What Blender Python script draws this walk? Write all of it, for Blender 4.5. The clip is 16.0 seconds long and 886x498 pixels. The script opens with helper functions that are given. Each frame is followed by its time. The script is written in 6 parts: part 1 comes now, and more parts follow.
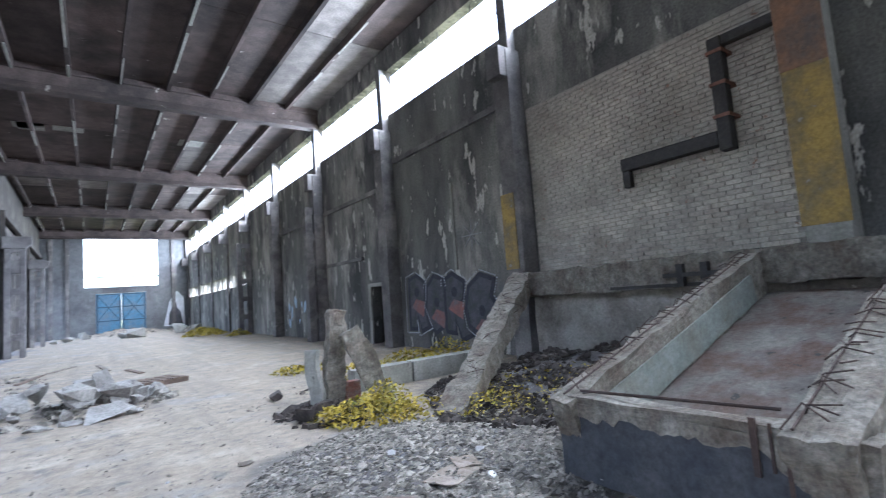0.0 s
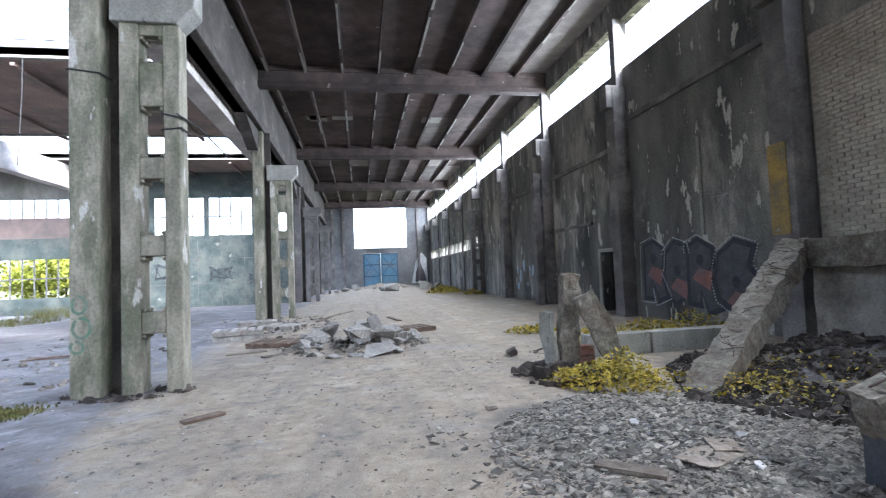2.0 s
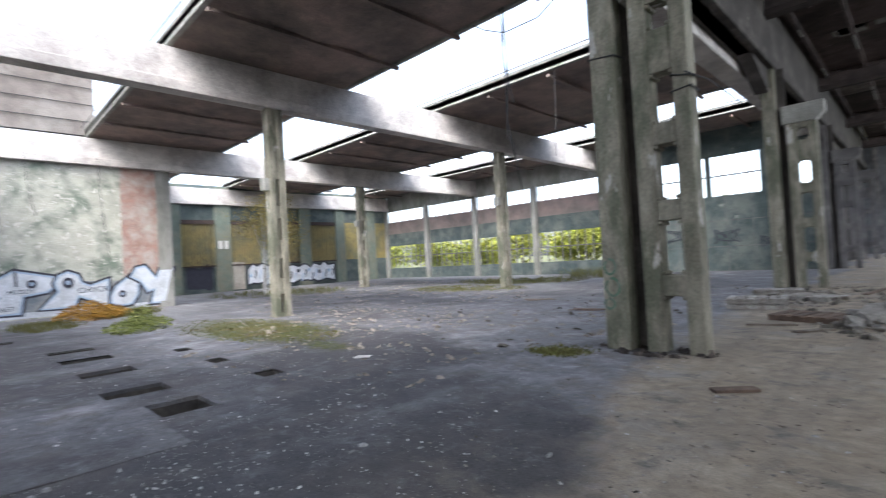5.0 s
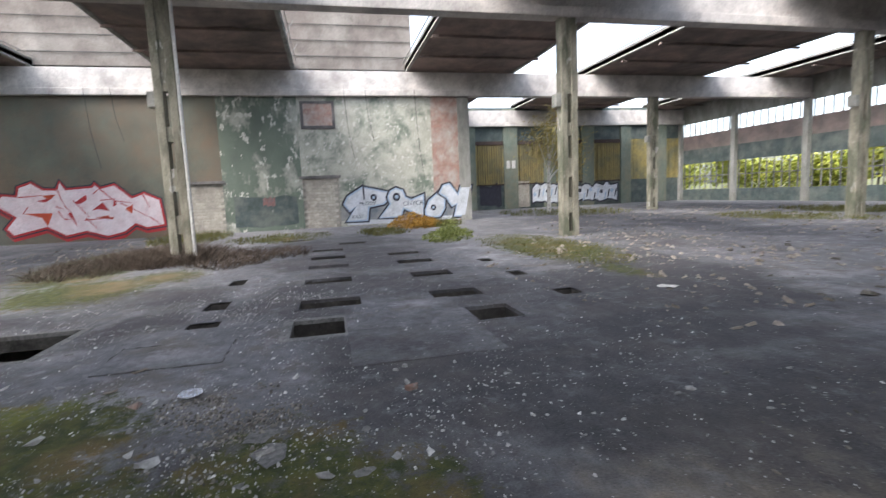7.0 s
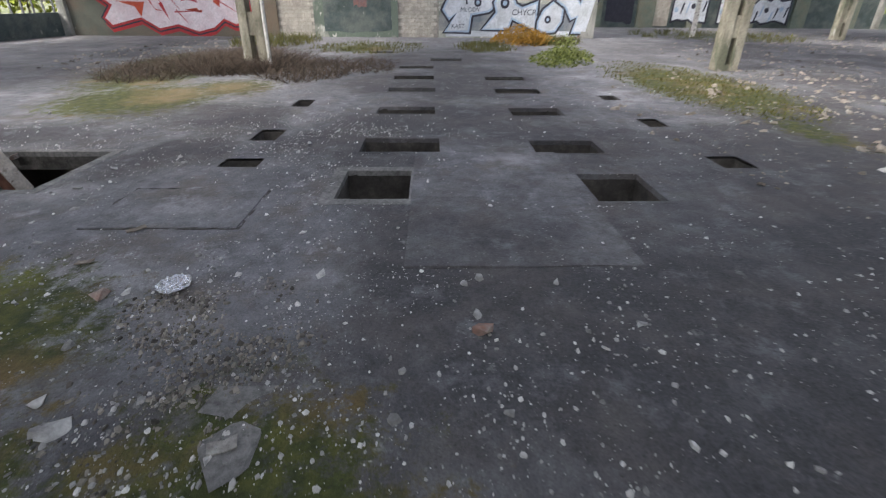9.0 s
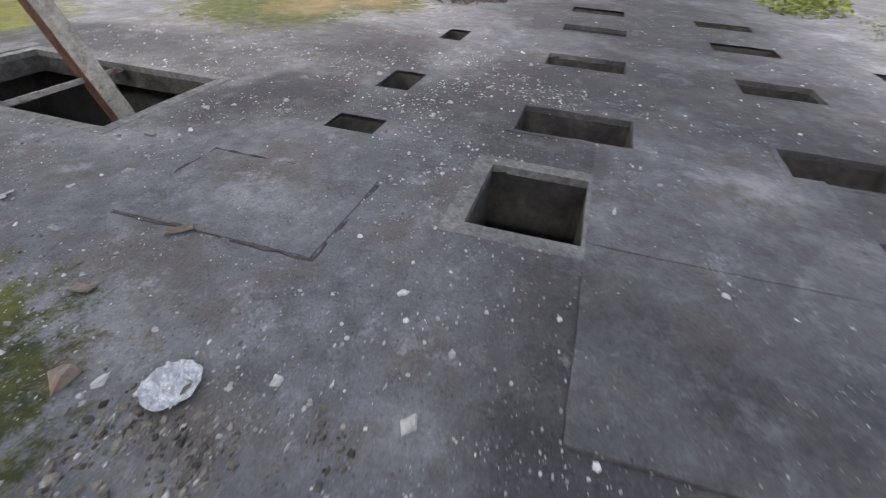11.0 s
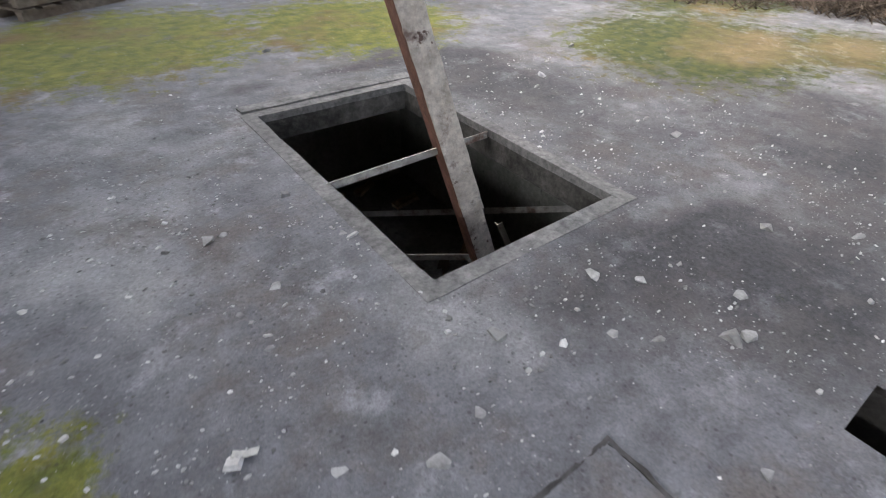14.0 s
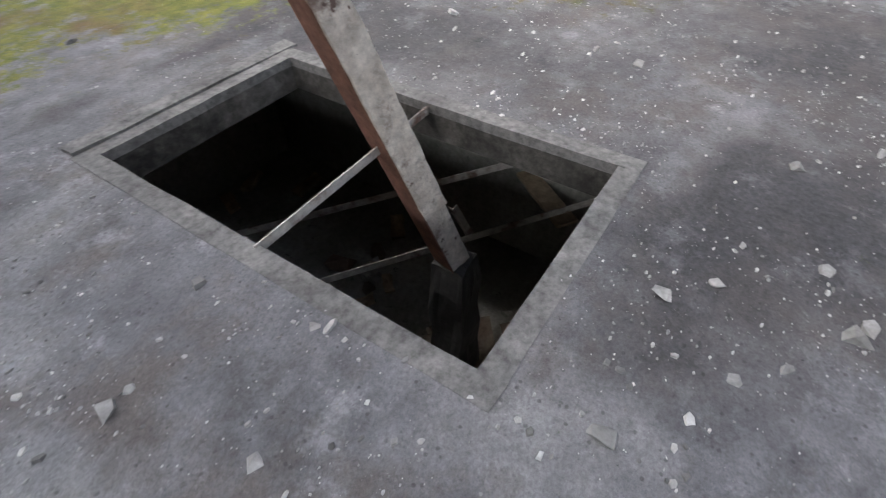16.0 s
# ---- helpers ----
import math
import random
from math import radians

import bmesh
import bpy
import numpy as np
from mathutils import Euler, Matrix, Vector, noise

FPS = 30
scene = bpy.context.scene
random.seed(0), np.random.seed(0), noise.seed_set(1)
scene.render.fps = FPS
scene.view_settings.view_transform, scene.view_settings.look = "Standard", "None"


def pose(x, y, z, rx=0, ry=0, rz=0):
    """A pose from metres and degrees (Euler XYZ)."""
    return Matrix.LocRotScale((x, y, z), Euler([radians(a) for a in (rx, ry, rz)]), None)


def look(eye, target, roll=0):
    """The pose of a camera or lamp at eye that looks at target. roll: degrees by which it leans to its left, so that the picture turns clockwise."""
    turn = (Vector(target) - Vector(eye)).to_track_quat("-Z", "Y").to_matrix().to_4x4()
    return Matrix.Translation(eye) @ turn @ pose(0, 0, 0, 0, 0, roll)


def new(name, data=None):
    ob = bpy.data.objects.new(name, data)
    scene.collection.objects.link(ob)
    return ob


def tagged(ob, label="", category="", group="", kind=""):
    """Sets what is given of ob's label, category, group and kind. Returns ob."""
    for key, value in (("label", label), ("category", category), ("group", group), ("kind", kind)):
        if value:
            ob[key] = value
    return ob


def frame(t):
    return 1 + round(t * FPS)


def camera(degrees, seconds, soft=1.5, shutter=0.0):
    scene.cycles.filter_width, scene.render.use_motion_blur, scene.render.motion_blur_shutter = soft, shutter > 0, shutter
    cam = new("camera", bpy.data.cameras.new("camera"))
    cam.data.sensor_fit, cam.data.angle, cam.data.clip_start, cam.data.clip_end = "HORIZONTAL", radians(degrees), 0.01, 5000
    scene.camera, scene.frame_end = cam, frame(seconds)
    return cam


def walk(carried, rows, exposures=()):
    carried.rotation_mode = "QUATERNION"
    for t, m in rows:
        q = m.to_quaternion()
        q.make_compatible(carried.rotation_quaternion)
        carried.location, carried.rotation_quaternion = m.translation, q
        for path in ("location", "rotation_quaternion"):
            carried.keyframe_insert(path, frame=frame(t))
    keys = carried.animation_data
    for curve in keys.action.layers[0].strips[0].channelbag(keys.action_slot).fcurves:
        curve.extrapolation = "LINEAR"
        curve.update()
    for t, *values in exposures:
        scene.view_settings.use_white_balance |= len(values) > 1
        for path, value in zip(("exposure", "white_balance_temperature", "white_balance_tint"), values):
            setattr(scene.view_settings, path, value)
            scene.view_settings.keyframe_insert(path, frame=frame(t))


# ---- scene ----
cam = camera(84.8, 16.0, soft=1.1, shutter=0.4)
PATH = [
    (0, (-0.054, 0.204, 1.58), (1.118, 1.814, 1.762), -4.3),
    (0.5, (-0.132, 0.224, 1.577), (0.84, 1.965, 1.734), -3.7),
    (1, (-0.162, 0.261, 1.545), (0.546, 2.126, 1.687), -3.1),
    (1.5, (-0.185, 0.254, 1.56), (0.298, 2.191, 1.677), -2.5),
    (2, (-0.207, 0.252, 1.56), (0.134, 2.22, 1.653), -2.3),
    (2.5, (-0.212, 0.278, 1.571), (0.047, 2.26, 1.635), -2.1),
    (3, (-0.284, 0.306, 1.55), (-0.045, 2.291, 1.604), -1.9),
    (3.5, (-0.363, 0.381, 1.544), (-0.311, 2.38, 1.579), -1.9),
    (4, (-0.406, 0.522, 1.572), (-0.891, 2.462, 1.609), -2.1),
    (4.5, (-0.479, 0.543, 1.582), (-1.495, 2.266, 1.6), -2.4),
    (5, (-0.501, 0.465, 1.556), (-1.909, 1.884, 1.6), -3.2),
    (5.2, (-0.525, 0.483, 1.55), (-2.046, 1.781, 1.604), -3.8),
    (7.3, (-1.213, 0.316, 1.547), (-3.157, 0.648, 1.213), -2.2),
    (7.5, (-1.388, 0.323, 1.526), (-3.325, 0.59, 1.106), -1.9),
    (8, (-1.838, 0.405, 1.539), (-3.704, 0.659, 0.866), 1.0),
    (8.5, (-2.292, 0.599, 1.531), (-4.127, 0.787, 0.758), 1.6),
    (8.7, (-2.472, 0.638, 1.508), (-4.287, 0.766, 0.68), 1.1),
    (11, (-4.381, 0.26, 1.414), (-5.953, -0.146, 0.246), 4.1),
    (11.5, (-4.846, 0.159, 1.362), (-6.325, -0.579, 0.236), 3.2),
    (12, (-5.094, -0.113, 1.394), (-6.327, -1.181, 0.237), 0.4),
    (12.5, (-5.417, -0.495, 1.425), (-6.517, -1.68, 0.248), 1.4),
    (13, (-5.675, -0.826, 1.392), (-6.686, -2.069, 0.194), 1.8),
    (13.5, (-5.842, -1.196, 1.405), (-6.727, -2.512, 0.186), 1.8),
    (14, (-5.882, -1.624, 1.38), (-6.853, -2.86, 0.144), 2.0),
    (14.5, (-5.969, -1.934, 1.333), (-6.991, -3.025, 0.004), 4.5),
    (15, (-6.089, -2.214, 1.324), (-7.097, -3.258, -0.053), 2.8),
    (15.5, (-6.119, -2.398, 1.308), (-7.15, -3.383, -0.095), -1.8),
    (16, (-6.139, -2.502, 1.296), (-7.277, -3.298, -0.143), -1.5),
]
# the clip's own camera opens up in the dark bay
EXPOSURES = [(0, 4.05, 5300, 10), (1.2, 3.8, 5500, 10), (2.5, 3.6, 5650, 10), (4, 3.1, 5800, 10), (5, 2.4, 5950, 10), (7.3, 2.15, 6200, 10), (8.5, 2.1, 6250, 10), (11, 2.6, 6400, 10), (13.5, 2.7, 6450, 10), (16, 2.65, 6450, 10)]
walk(cam, [(t, look(eye, target, roll)) for t, eye, target, roll in PATH],
     exposures=EXPOSURES)

# ---- daylight: pale overcast sky, a wide weak sun ----
world = bpy.data.worlds.new("world")
scene.world = world
world.use_nodes = True
wn = world.node_tree.nodes
wl = world.node_tree.links
sky = wn.new("ShaderNodeTexSky")
sky.sky_type = "NISHITA"
sky.sun_disc = False
sky.sun_elevation = radians(48)
sky.sun_rotation = radians(150)
sky.air_density, sky.dust_density, sky.ozone_density = 1.0, 4.0, 1.0
wn["Background"].inputs["Strength"].default_value = 0.15
pale = wn.new("ShaderNodeHueSaturation")
pale.inputs["Saturation"].default_value = 0.55
wl.new(sky.outputs["Color"], pale.inputs["Color"])
wl.new(pale.outputs["Color"], wn["Background"].inputs["Color"])
sun = new("sun", bpy.data.lights.new("sun", "SUN"))
sun.data.energy, sun.data.angle, sun.data.color = 0.6, radians(25), (1.0, 0.95, 0.88)
sun.matrix_world = look((20, -30, 45), (0, 0, 0))
# the bright sky outside the long clerestory strip
strip_sky = new("clerestory_sky", bpy.data.lights.new("clerestory_sky", "AREA"))
strip_sky.data.shape, strip_sky.data.size, strip_sky.data.size_y = "RECTANGLE", 72.0, 1.45
strip_sky.data.energy, strip_sky.data.color = 850.0, (0.95, 0.97, 1.0)
strip_sky.matrix_world = look((8.3, 20.0, 8.38), (0.0, 20.0, 3.9))

from mathutils.geometry import tessellate_polygon

# ---- materials ----

def mat(name, a, b, scale=4.0, stain=None, stain_scale=0.6, stain_at=0.55, stain_soft=0.12, rough=0.9, bump=0.25,
        fine=40.0, metal=0.0, chip=None, chip_scale=9.0, chip_at=0.66, stretch=(1, 1, 1), piece=0.0, grain=0.55, island=0.0):
    """A weathered surface: two base tones, broad stains, small chips and a fine relief, all in world space."""
    m = bpy.data.materials.new(name)
    m.use_nodes = True
    n, l = m.node_tree.nodes, m.node_tree.links
    bsdf = n["Principled BSDF"]
    geo = n.new("ShaderNodeNewGeometry")
    mp = n.new("ShaderNodeMapping")
    mp.inputs["Scale"].default_value = stretch
    l.new(geo.outputs["Position"], mp.inputs["Vector"])

    def tex(sc, detail, rough_=0.6):
        t = n.new("ShaderNodeTexNoise")
        t.inputs["Scale"].default_value, t.inputs["Detail"].default_value = sc, detail
        t.inputs["Roughness"].default_value = rough_
        l.new(mp.outputs["Vector"], t.inputs["Vector"])
        return t.outputs["Fac"]

    def band(fac, lo, hi):
        r = n.new("ShaderNodeMapRange")
        r.inputs["From Min"].default_value, r.inputs["From Max"].default_value = lo, hi
        l.new(fac, r.inputs["Value"])
        return r.outputs["Result"]

    def mix(fac, c1, c2):
        x = n.new("ShaderNodeMix")
        x.data_type = "RGBA"
        l.new(fac, x.inputs["Factor"])
        for sock, c in (("A", c1), ("B", c2)):
            s = [i for i in x.inputs if i.name == sock and i.type == "RGBA"][0]
            if isinstance(c, tuple):
                s.default_value = (*c, 1)
            else:
                l.new(c, s)
        return [o for o in x.outputs if o.type == "RGBA"][0]

    col = mix(band(tex(scale, 6), 0.35, 0.65), a, b)
    if stain:
        col = mix(band(tex(stain_scale, 5, 0.7), stain_at - stain_soft, stain_at + stain_soft), col, stain)
    if chip:
        col = mix(band(tex(chip_scale, 4), chip_at, chip_at + 0.03), col, chip)
    if grain:
        gr = n.new("ShaderNodeHueSaturation")
        ml = n.new("ShaderNodeMapRange")
        ml.inputs["From Min"].default_value, ml.inputs["From Max"].default_value = 0.3, 0.7
        ml.inputs["To Min"].default_value, ml.inputs["To Max"].default_value = 1 - grain * 0.6, 1 + grain * 0.5
        gt = n.new("ShaderNodeTexNoise")
        gt.inputs["Scale"].default_value, gt.inputs["Detail"].default_value, gt.inputs["Roughness"].default_value = 22, 7, 0.75
        l.new(geo.outputs["Position"], gt.inputs["Vector"])
        l.new(gt.outputs["Fac"], ml.inputs["Value"])
        l.new(ml.outputs["Result"], gr.inputs["Value"])
        l.new(col, gr.inputs["Color"])
        col = gr.outputs["Color"]
    if island:
        hs = n.new("ShaderNodeHueSaturation")
        ir = n.new("ShaderNodeMapRange")
        ir.inputs["To Min"].default_value, ir.inputs["To Max"].default_value = 1 - island, 1 + island * 0.4
        l.new(geo.outputs["Random Per Island"], ir.inputs["Value"])
        l.new(ir.outputs["Result"], hs.inputs["Value"])
        l.new(col, hs.inputs["Color"])
        col = hs.outputs["Color"]
    if piece:
        info = n.new("ShaderNodeObjectInfo")
        hsv = n.new("ShaderNodeHueSaturation")
        l.new(band(info.outputs["Random"], -0.5, 1.5), hsv.inputs["Value"])
        mr = n.new("ShaderNodeMapRange")
        mr.inputs["To Min"].default_value, mr.inputs["To Max"].default_value = 1 - piece, 1 + piece
        l.new(info.outputs["Random"], mr.inputs["Value"])
        l.new(mr.outputs["Result"], hsv.inputs["Value"])
        l.new(col, hsv.inputs["Color"])
        col = hsv.outputs["Color"]
    l.new(col, bsdf.inputs["Base Color"])
    bsdf.inputs["Roughness"].default_value, bsdf.inputs["Metallic"].default_value = rough, metal
    bsdf.inputs["Specular IOR Level"].default_value = 0.3
    if bump:
        bp = n.new("ShaderNodeBump")
        bp.inputs["Strength"].default_value, bp.inputs["Distance"].default_value = bump, 0.02
        l.new(tex(fine, 5), bp.inputs["Height"])
        l.new(bp.outputs["Normal"], bsdf.inputs["Normal"])
    return m


CONCRETE = mat("pale_concrete", (0.36, 0.35, 0.32), (0.25, 0.245, 0.225), 3, stain=(0.19, 0.19, 0.165), stain_scale=0.9, chip=(0.14, 0.14, 0.125), stretch=(1, 1, 0.4))
COLUMN = mat("mossy_concrete", (0.36, 0.335, 0.265), (0.16, 0.15, 0.115), 3.5, stain=(0.13, 0.135, 0.095), stain_scale=1.8, stain_at=0.54, stain_soft=0.07, chip=(0.46, 0.44, 0.40), chip_scale=3.2, chip_at=0.63, stretch=(1, 1, 0.35), bump=0.5)
SOOT = mat("sooty_concrete", (0.15, 0.142, 0.14), (0.085, 0.08, 0.08), 1.5, stain=(0.27, 0.25, 0.235), stain_scale=0.7, stain_at=0.6, chip=(0.36, 0.34, 0.31), chip_scale=2.2, chip_at=0.7)
SOOTROOF = mat("sooty_brown_roof", (0.13, 0.10, 0.092), (0.078, 0.06, 0.056), 1.5, stain=(0.042, 0.036, 0.035), stain_scale=0.45, stain_at=0.55, chip=(0.36, 0.33, 0.30), chip_scale=2.2, chip_at=0.69, island=0.45)
# paler copy of the roof tone that carries the clerestory's light
ROOFLIT = mat("clerestory_lit_panel", (0.30, 0.27, 0.25), (0.19, 0.17, 0.158), 1.8, stain=(0.13, 0.115, 0.11), stain_scale=0.5, stain_at=0.57, island=0.5)
ROOFSLAB = mat("brown_roof_slab", (0.29, 0.215, 0.185), (0.20, 0.15, 0.13), 1.2, stain=(0.10, 0.088, 0.08), stain_scale=0.4)
BEAMWHITE = mat("limewashed_beam", (0.62, 0.58, 0.54), (0.48, 0.45, 0.42), 2, stain=(0.33, 0.30, 0.28), stain_scale=0.7)
WALLDARK = mat("sooty_plaster", (0.18, 0.176, 0.16), (0.05, 0.05, 0.05), 0.8, stain=(0.30, 0.285, 0.255), stain_scale=0.55, stain_at=0.58, stain_soft=0.06, chip=(0.42, 0.40, 0.36), chip_scale=3.2, chip_at=0.615, stretch=(1, 1, 0.35), grain=0.8)
WALLPLASTER = mat("grey_plaster", (0.36, 0.34, 0.305), (0.25, 0.235, 0.21), 2, stain=(0.13, 0.115, 0.1), stain_scale=0.9, stain_at=0.53, chip=(0.45, 0.43, 0.39), chip_scale=4, chip_at=0.68)
GREENWALL = mat("peeling_green_paint", (0.155, 0.185, 0.15), (0.115, 0.14, 0.115), 0.8, stain=(0.36, 0.36, 0.31), stain_scale=0.55, stain_at=0.56, stain_soft=0.05, chip=(0.5, 0.49, 0.44), chip_scale=3.0, chip_at=0.60, stretch=(1, 1, 0.7))
PINKBRICK = mat("pink_plaster_brick", (0.36, 0.22, 0.18), (0.28, 0.18, 0.15), 5, stain=(0.42, 0.39, 0.35), stain_scale=1.2)
TEALWALL = mat("teal_grey_panel", (0.088, 0.112, 0.108), (0.055, 0.072, 0.07), 2, stain=(0.15, 0.165, 0.15), stain_scale=0.9, stain_at=0.57, chip=(0.26, 0.265, 0.245), chip_scale=2.5, chip_at=0.68)
# soot taken darker to offset the strip lamp; also shade in post gaps
SOOTSHADE = mat("black_soot_and_shade", (0.075, 0.067, 0.062), (0.042, 0.038, 0.036), 1.8, stain=(0.16, 0.145, 0.13), stain_scale=0.9, stain_at=0.6, chip=(0.3, 0.28, 0.25), chip_scale=2.6, chip_at=0.72)
BROWNPANEL = mat("brown_panel", (0.27, 0.21, 0.19), (0.21, 0.165, 0.15), 2, stain=(0.15, 0.13, 0.12), stain_scale=0.7)
YELLOW = mat("yellow_paint", (0.36, 0.25, 0.075), (0.28, 0.195, 0.065), 3, stain=(0.17, 0.14, 0.09), stain_scale=1.5, stain_at=0.52, chip=(0.25, 0.23, 0.2), chip_scale=6)
WHITEBRICK = mat("whitewashed_brick", (0.55, 0.51, 0.44), (0.42, 0.39, 0.335), 6, stain=(0.22, 0.195, 0.165), stain_scale=0.6, stain_at=0.56, stain_soft=0.18, chip=(0.26, 0.17, 0.13), piece=0.13)
MORTAR = mat("dirty_mortar", (0.34, 0.315, 0.275), (0.23, 0.213, 0.185), 8)
REDBRICK = mat("red_brick", (0.28, 0.12, 0.085), (0.20, 0.095, 0.07), 8, stain=(0.30, 0.27, 0.24), stain_scale=3)
RUST = mat("rusty_steel", (0.25, 0.125, 0.09), (0.15, 0.08, 0.06), 9, rough=0.8, metal=0.3)
DARKRUST = mat("dark_rust", (0.085, 0.058, 0.048), (0.055, 0.042, 0.038), 9, rough=0.85, metal=0.2)
RUSTLIGHT = mat("flaking_paint_steel", (0.46, 0.44, 0.41), (0.34, 0.315, 0.285), 10, stain=(0.17, 0.11, 0.085), stain_scale=5, stain_at=0.6, stain_soft=0.06, rough=0.7)
CRUST = mat("pale_paint_crust", (0.66, 0.60, 0.53), (0.45, 0.39, 0.33), 9, stain=(0.2, 0.14, 0.115), stain_scale=5, stain_at=0.6, stain_soft=0.05, chip=(0.13, 0.085, 0.07), chip_scale=12, chip_at=0.66, rough=0.65, bump=0.6)
BROWNGRIT = mat("brown_grit", (0.36, 0.315, 0.265), (0.23, 0.198, 0.165), 9, island=0.4)
BLACKPIPE = mat("black_steel", (0.035, 0.034, 0.034), (0.055, 0.05, 0.047), 8, rough=0.7, metal=0.2)
WOOD = mat("weathered_wood", (0.27, 0.235, 0.195), (0.19, 0.16, 0.13), 6, stain=(0.12, 0.09, 0.07), stain_scale=2, piece=0.25)
WOODPALE = mat("pale_split_wood", (0.46, 0.36, 0.25), (0.34, 0.27, 0.19), 7, stain=(0.2, 0.16, 0.12), stain_scale=3)
REDWOOD = mat("reddish_wood", (0.185, 0.13, 0.10), (0.13, 0.095, 0.075), 6, stain=(0.1, 0.075, 0.06), stain_scale=2, piece=0.2)
RUBBLE = mat("rubble_concrete", (0.36, 0.345, 0.32), (0.23, 0.22, 0.205), 5, stain=(0.19, 0.175, 0.16), stain_scale=2, piece=0.2, grain=0.8, bump=0.5)
CHIPS = mat("pale_chips", (0.62, 0.61, 0.60), (0.42, 0.415, 0.405), 7, stain=(0.30, 0.29, 0.275), stain_scale=5, stain_at=0.58, island=0.72)
PLASTERBITS = mat("white_plaster", (0.74, 0.73, 0.71), (0.58, 0.57, 0.55), 9, island=0.45)
FLAKES = mat("plaster_flakes", (0.31, 0.285, 0.245), (0.205, 0.187, 0.16), 14, stain=(0.17, 0.16, 0.145), stain_scale=4, stain_at=0.6, island=0.75)
DARKDEBRIS = mat("dark_debris", (0.06, 0.05, 0.044), (0.035, 0.03, 0.028), 8, stain=(0.17, 0.14, 0.12), stain_scale=3, stain_at=0.62, island=0.5)
PANELGREY = mat("blue_grey_paint", (0.058, 0.062, 0.071), (0.044, 0.047, 0.055), 4, stain=(0.09, 0.09, 0.093), stain_scale=1.5, chip=(0.34, 0.33, 0.3), chip_scale=9, chip_at=0.72)
BREAK = mat("broken_concrete", (0.27, 0.252, 0.215), (0.135, 0.124, 0.104), 7, stain=(0.12, 0.098, 0.076), stain_scale=2.2, stain_at=0.53, bump=1.0, fine=18, grain=0.9)
OCHREPANE = mat("ochre_window_sheet", (0.35, 0.285, 0.11), (0.26, 0.21, 0.085), 3, stain=(0.15, 0.15, 0.10), stain_scale=0.8, rough=0.6)
BLUEGATE = mat("blue_gate_paint", (0.10, 0.22, 0.33), (0.075, 0.16, 0.25), 3, stain=(0.14, 0.18, 0.22), stain_scale=1)
FRAME = mat("window_steel", (0.20, 0.20, 0.19), (0.14, 0.13, 0.12), 6, rough=0.7)
# near-black concrete: the shade inside the pits is put into this colour
RECESSDARK = mat("shade_dark_concrete", (0.085, 0.076, 0.068), (0.05, 0.046, 0.042), 4, stain=(0.03, 0.027, 0.025), stain_scale=2)
LEAFYELLOW = mat("yellow_leaves", (0.50, 0.37, 0.035), (0.33, 0.25, 0.03), 12, stain=(0.16, 0.17, 0.03), stain_scale=4, bump=0, rough=0.7, island=0.5)
LEAFGREEN = mat("green_leaves", (0.23, 0.30, 0.035), (0.36, 0.40, 0.055), 3, stain=(0.46, 0.43, 0.06), stain_scale=1.2, bump=0, rough=0.7, island=0.6)
GRASS = mat("dry_grass", (0.105, 0.12, 0.03), (0.155, 0.135, 0.05), 6, bump=0, island=0.5)
BARK = mat("bark", (0.12, 0.10, 0.08), (0.08, 0.065, 0.055), 10)
FOIL = mat("crumpled_foil", (0.70, 0.71, 0.74), (0.5, 0.51, 0.54), 20, rough=0.25, metal=0.9, bump=0.8, fine=30)
PAINTWHITE = mat("spray_white", (0.60, 0.62, 0.66), (0.52, 0.55, 0.60), 6, stain=(0.42, 0.44, 0.46), stain_scale=1.5, bump=0.05)
PAINTBLUE = mat("spray_pale_blue", (0.36, 0.45, 0.56), (0.30, 0.38, 0.50), 6, bump=0.05)
PAINTDARK = mat("spray_black", (0.035, 0.037, 0.05), (0.05, 0.05, 0.065), 6, bump=0.05)
PAINTRED = mat("spray_red", (0.42, 0.045, 0.05), (0.33, 0.04, 0.045), 6, bump=0.05)
PAINTPINK = mat("spray_pink", (0.70, 0.63, 0.65), (0.62, 0.50, 0.53), 2.5, bump=0.05)
PAINTGREY = mat("spray_grey_violet", (0.10, 0.098, 0.112), (0.07, 0.07, 0.082), 3, bump=0.05, stain=(0.06, 0.065, 0.06), stain_scale=1.5)
PAINTRUST = mat("spray_dull_red", (0.26, 0.12, 0.10), (0.17, 0.10, 0.095), 3, stain=(0.15, 0.13, 0.14), stain_scale=2.5, bump=0.05)
PAINTGREEN = mat("spray_green", (0.08, 0.19, 0.12), (0.12, 0.18, 0.13), 9, stain=(0.2, 0.21, 0.18), stain_scale=7, stain_at=0.54, bump=0.05)
PAPER = mat("dirty_paper", (0.66, 0.65, 0.62), (0.5, 0.49, 0.46), 8, bump=0.1)
CABLE = mat("black_cable", (0.03, 0.03, 0.032), (0.05, 0.05, 0.05), 8, rough=0.6)


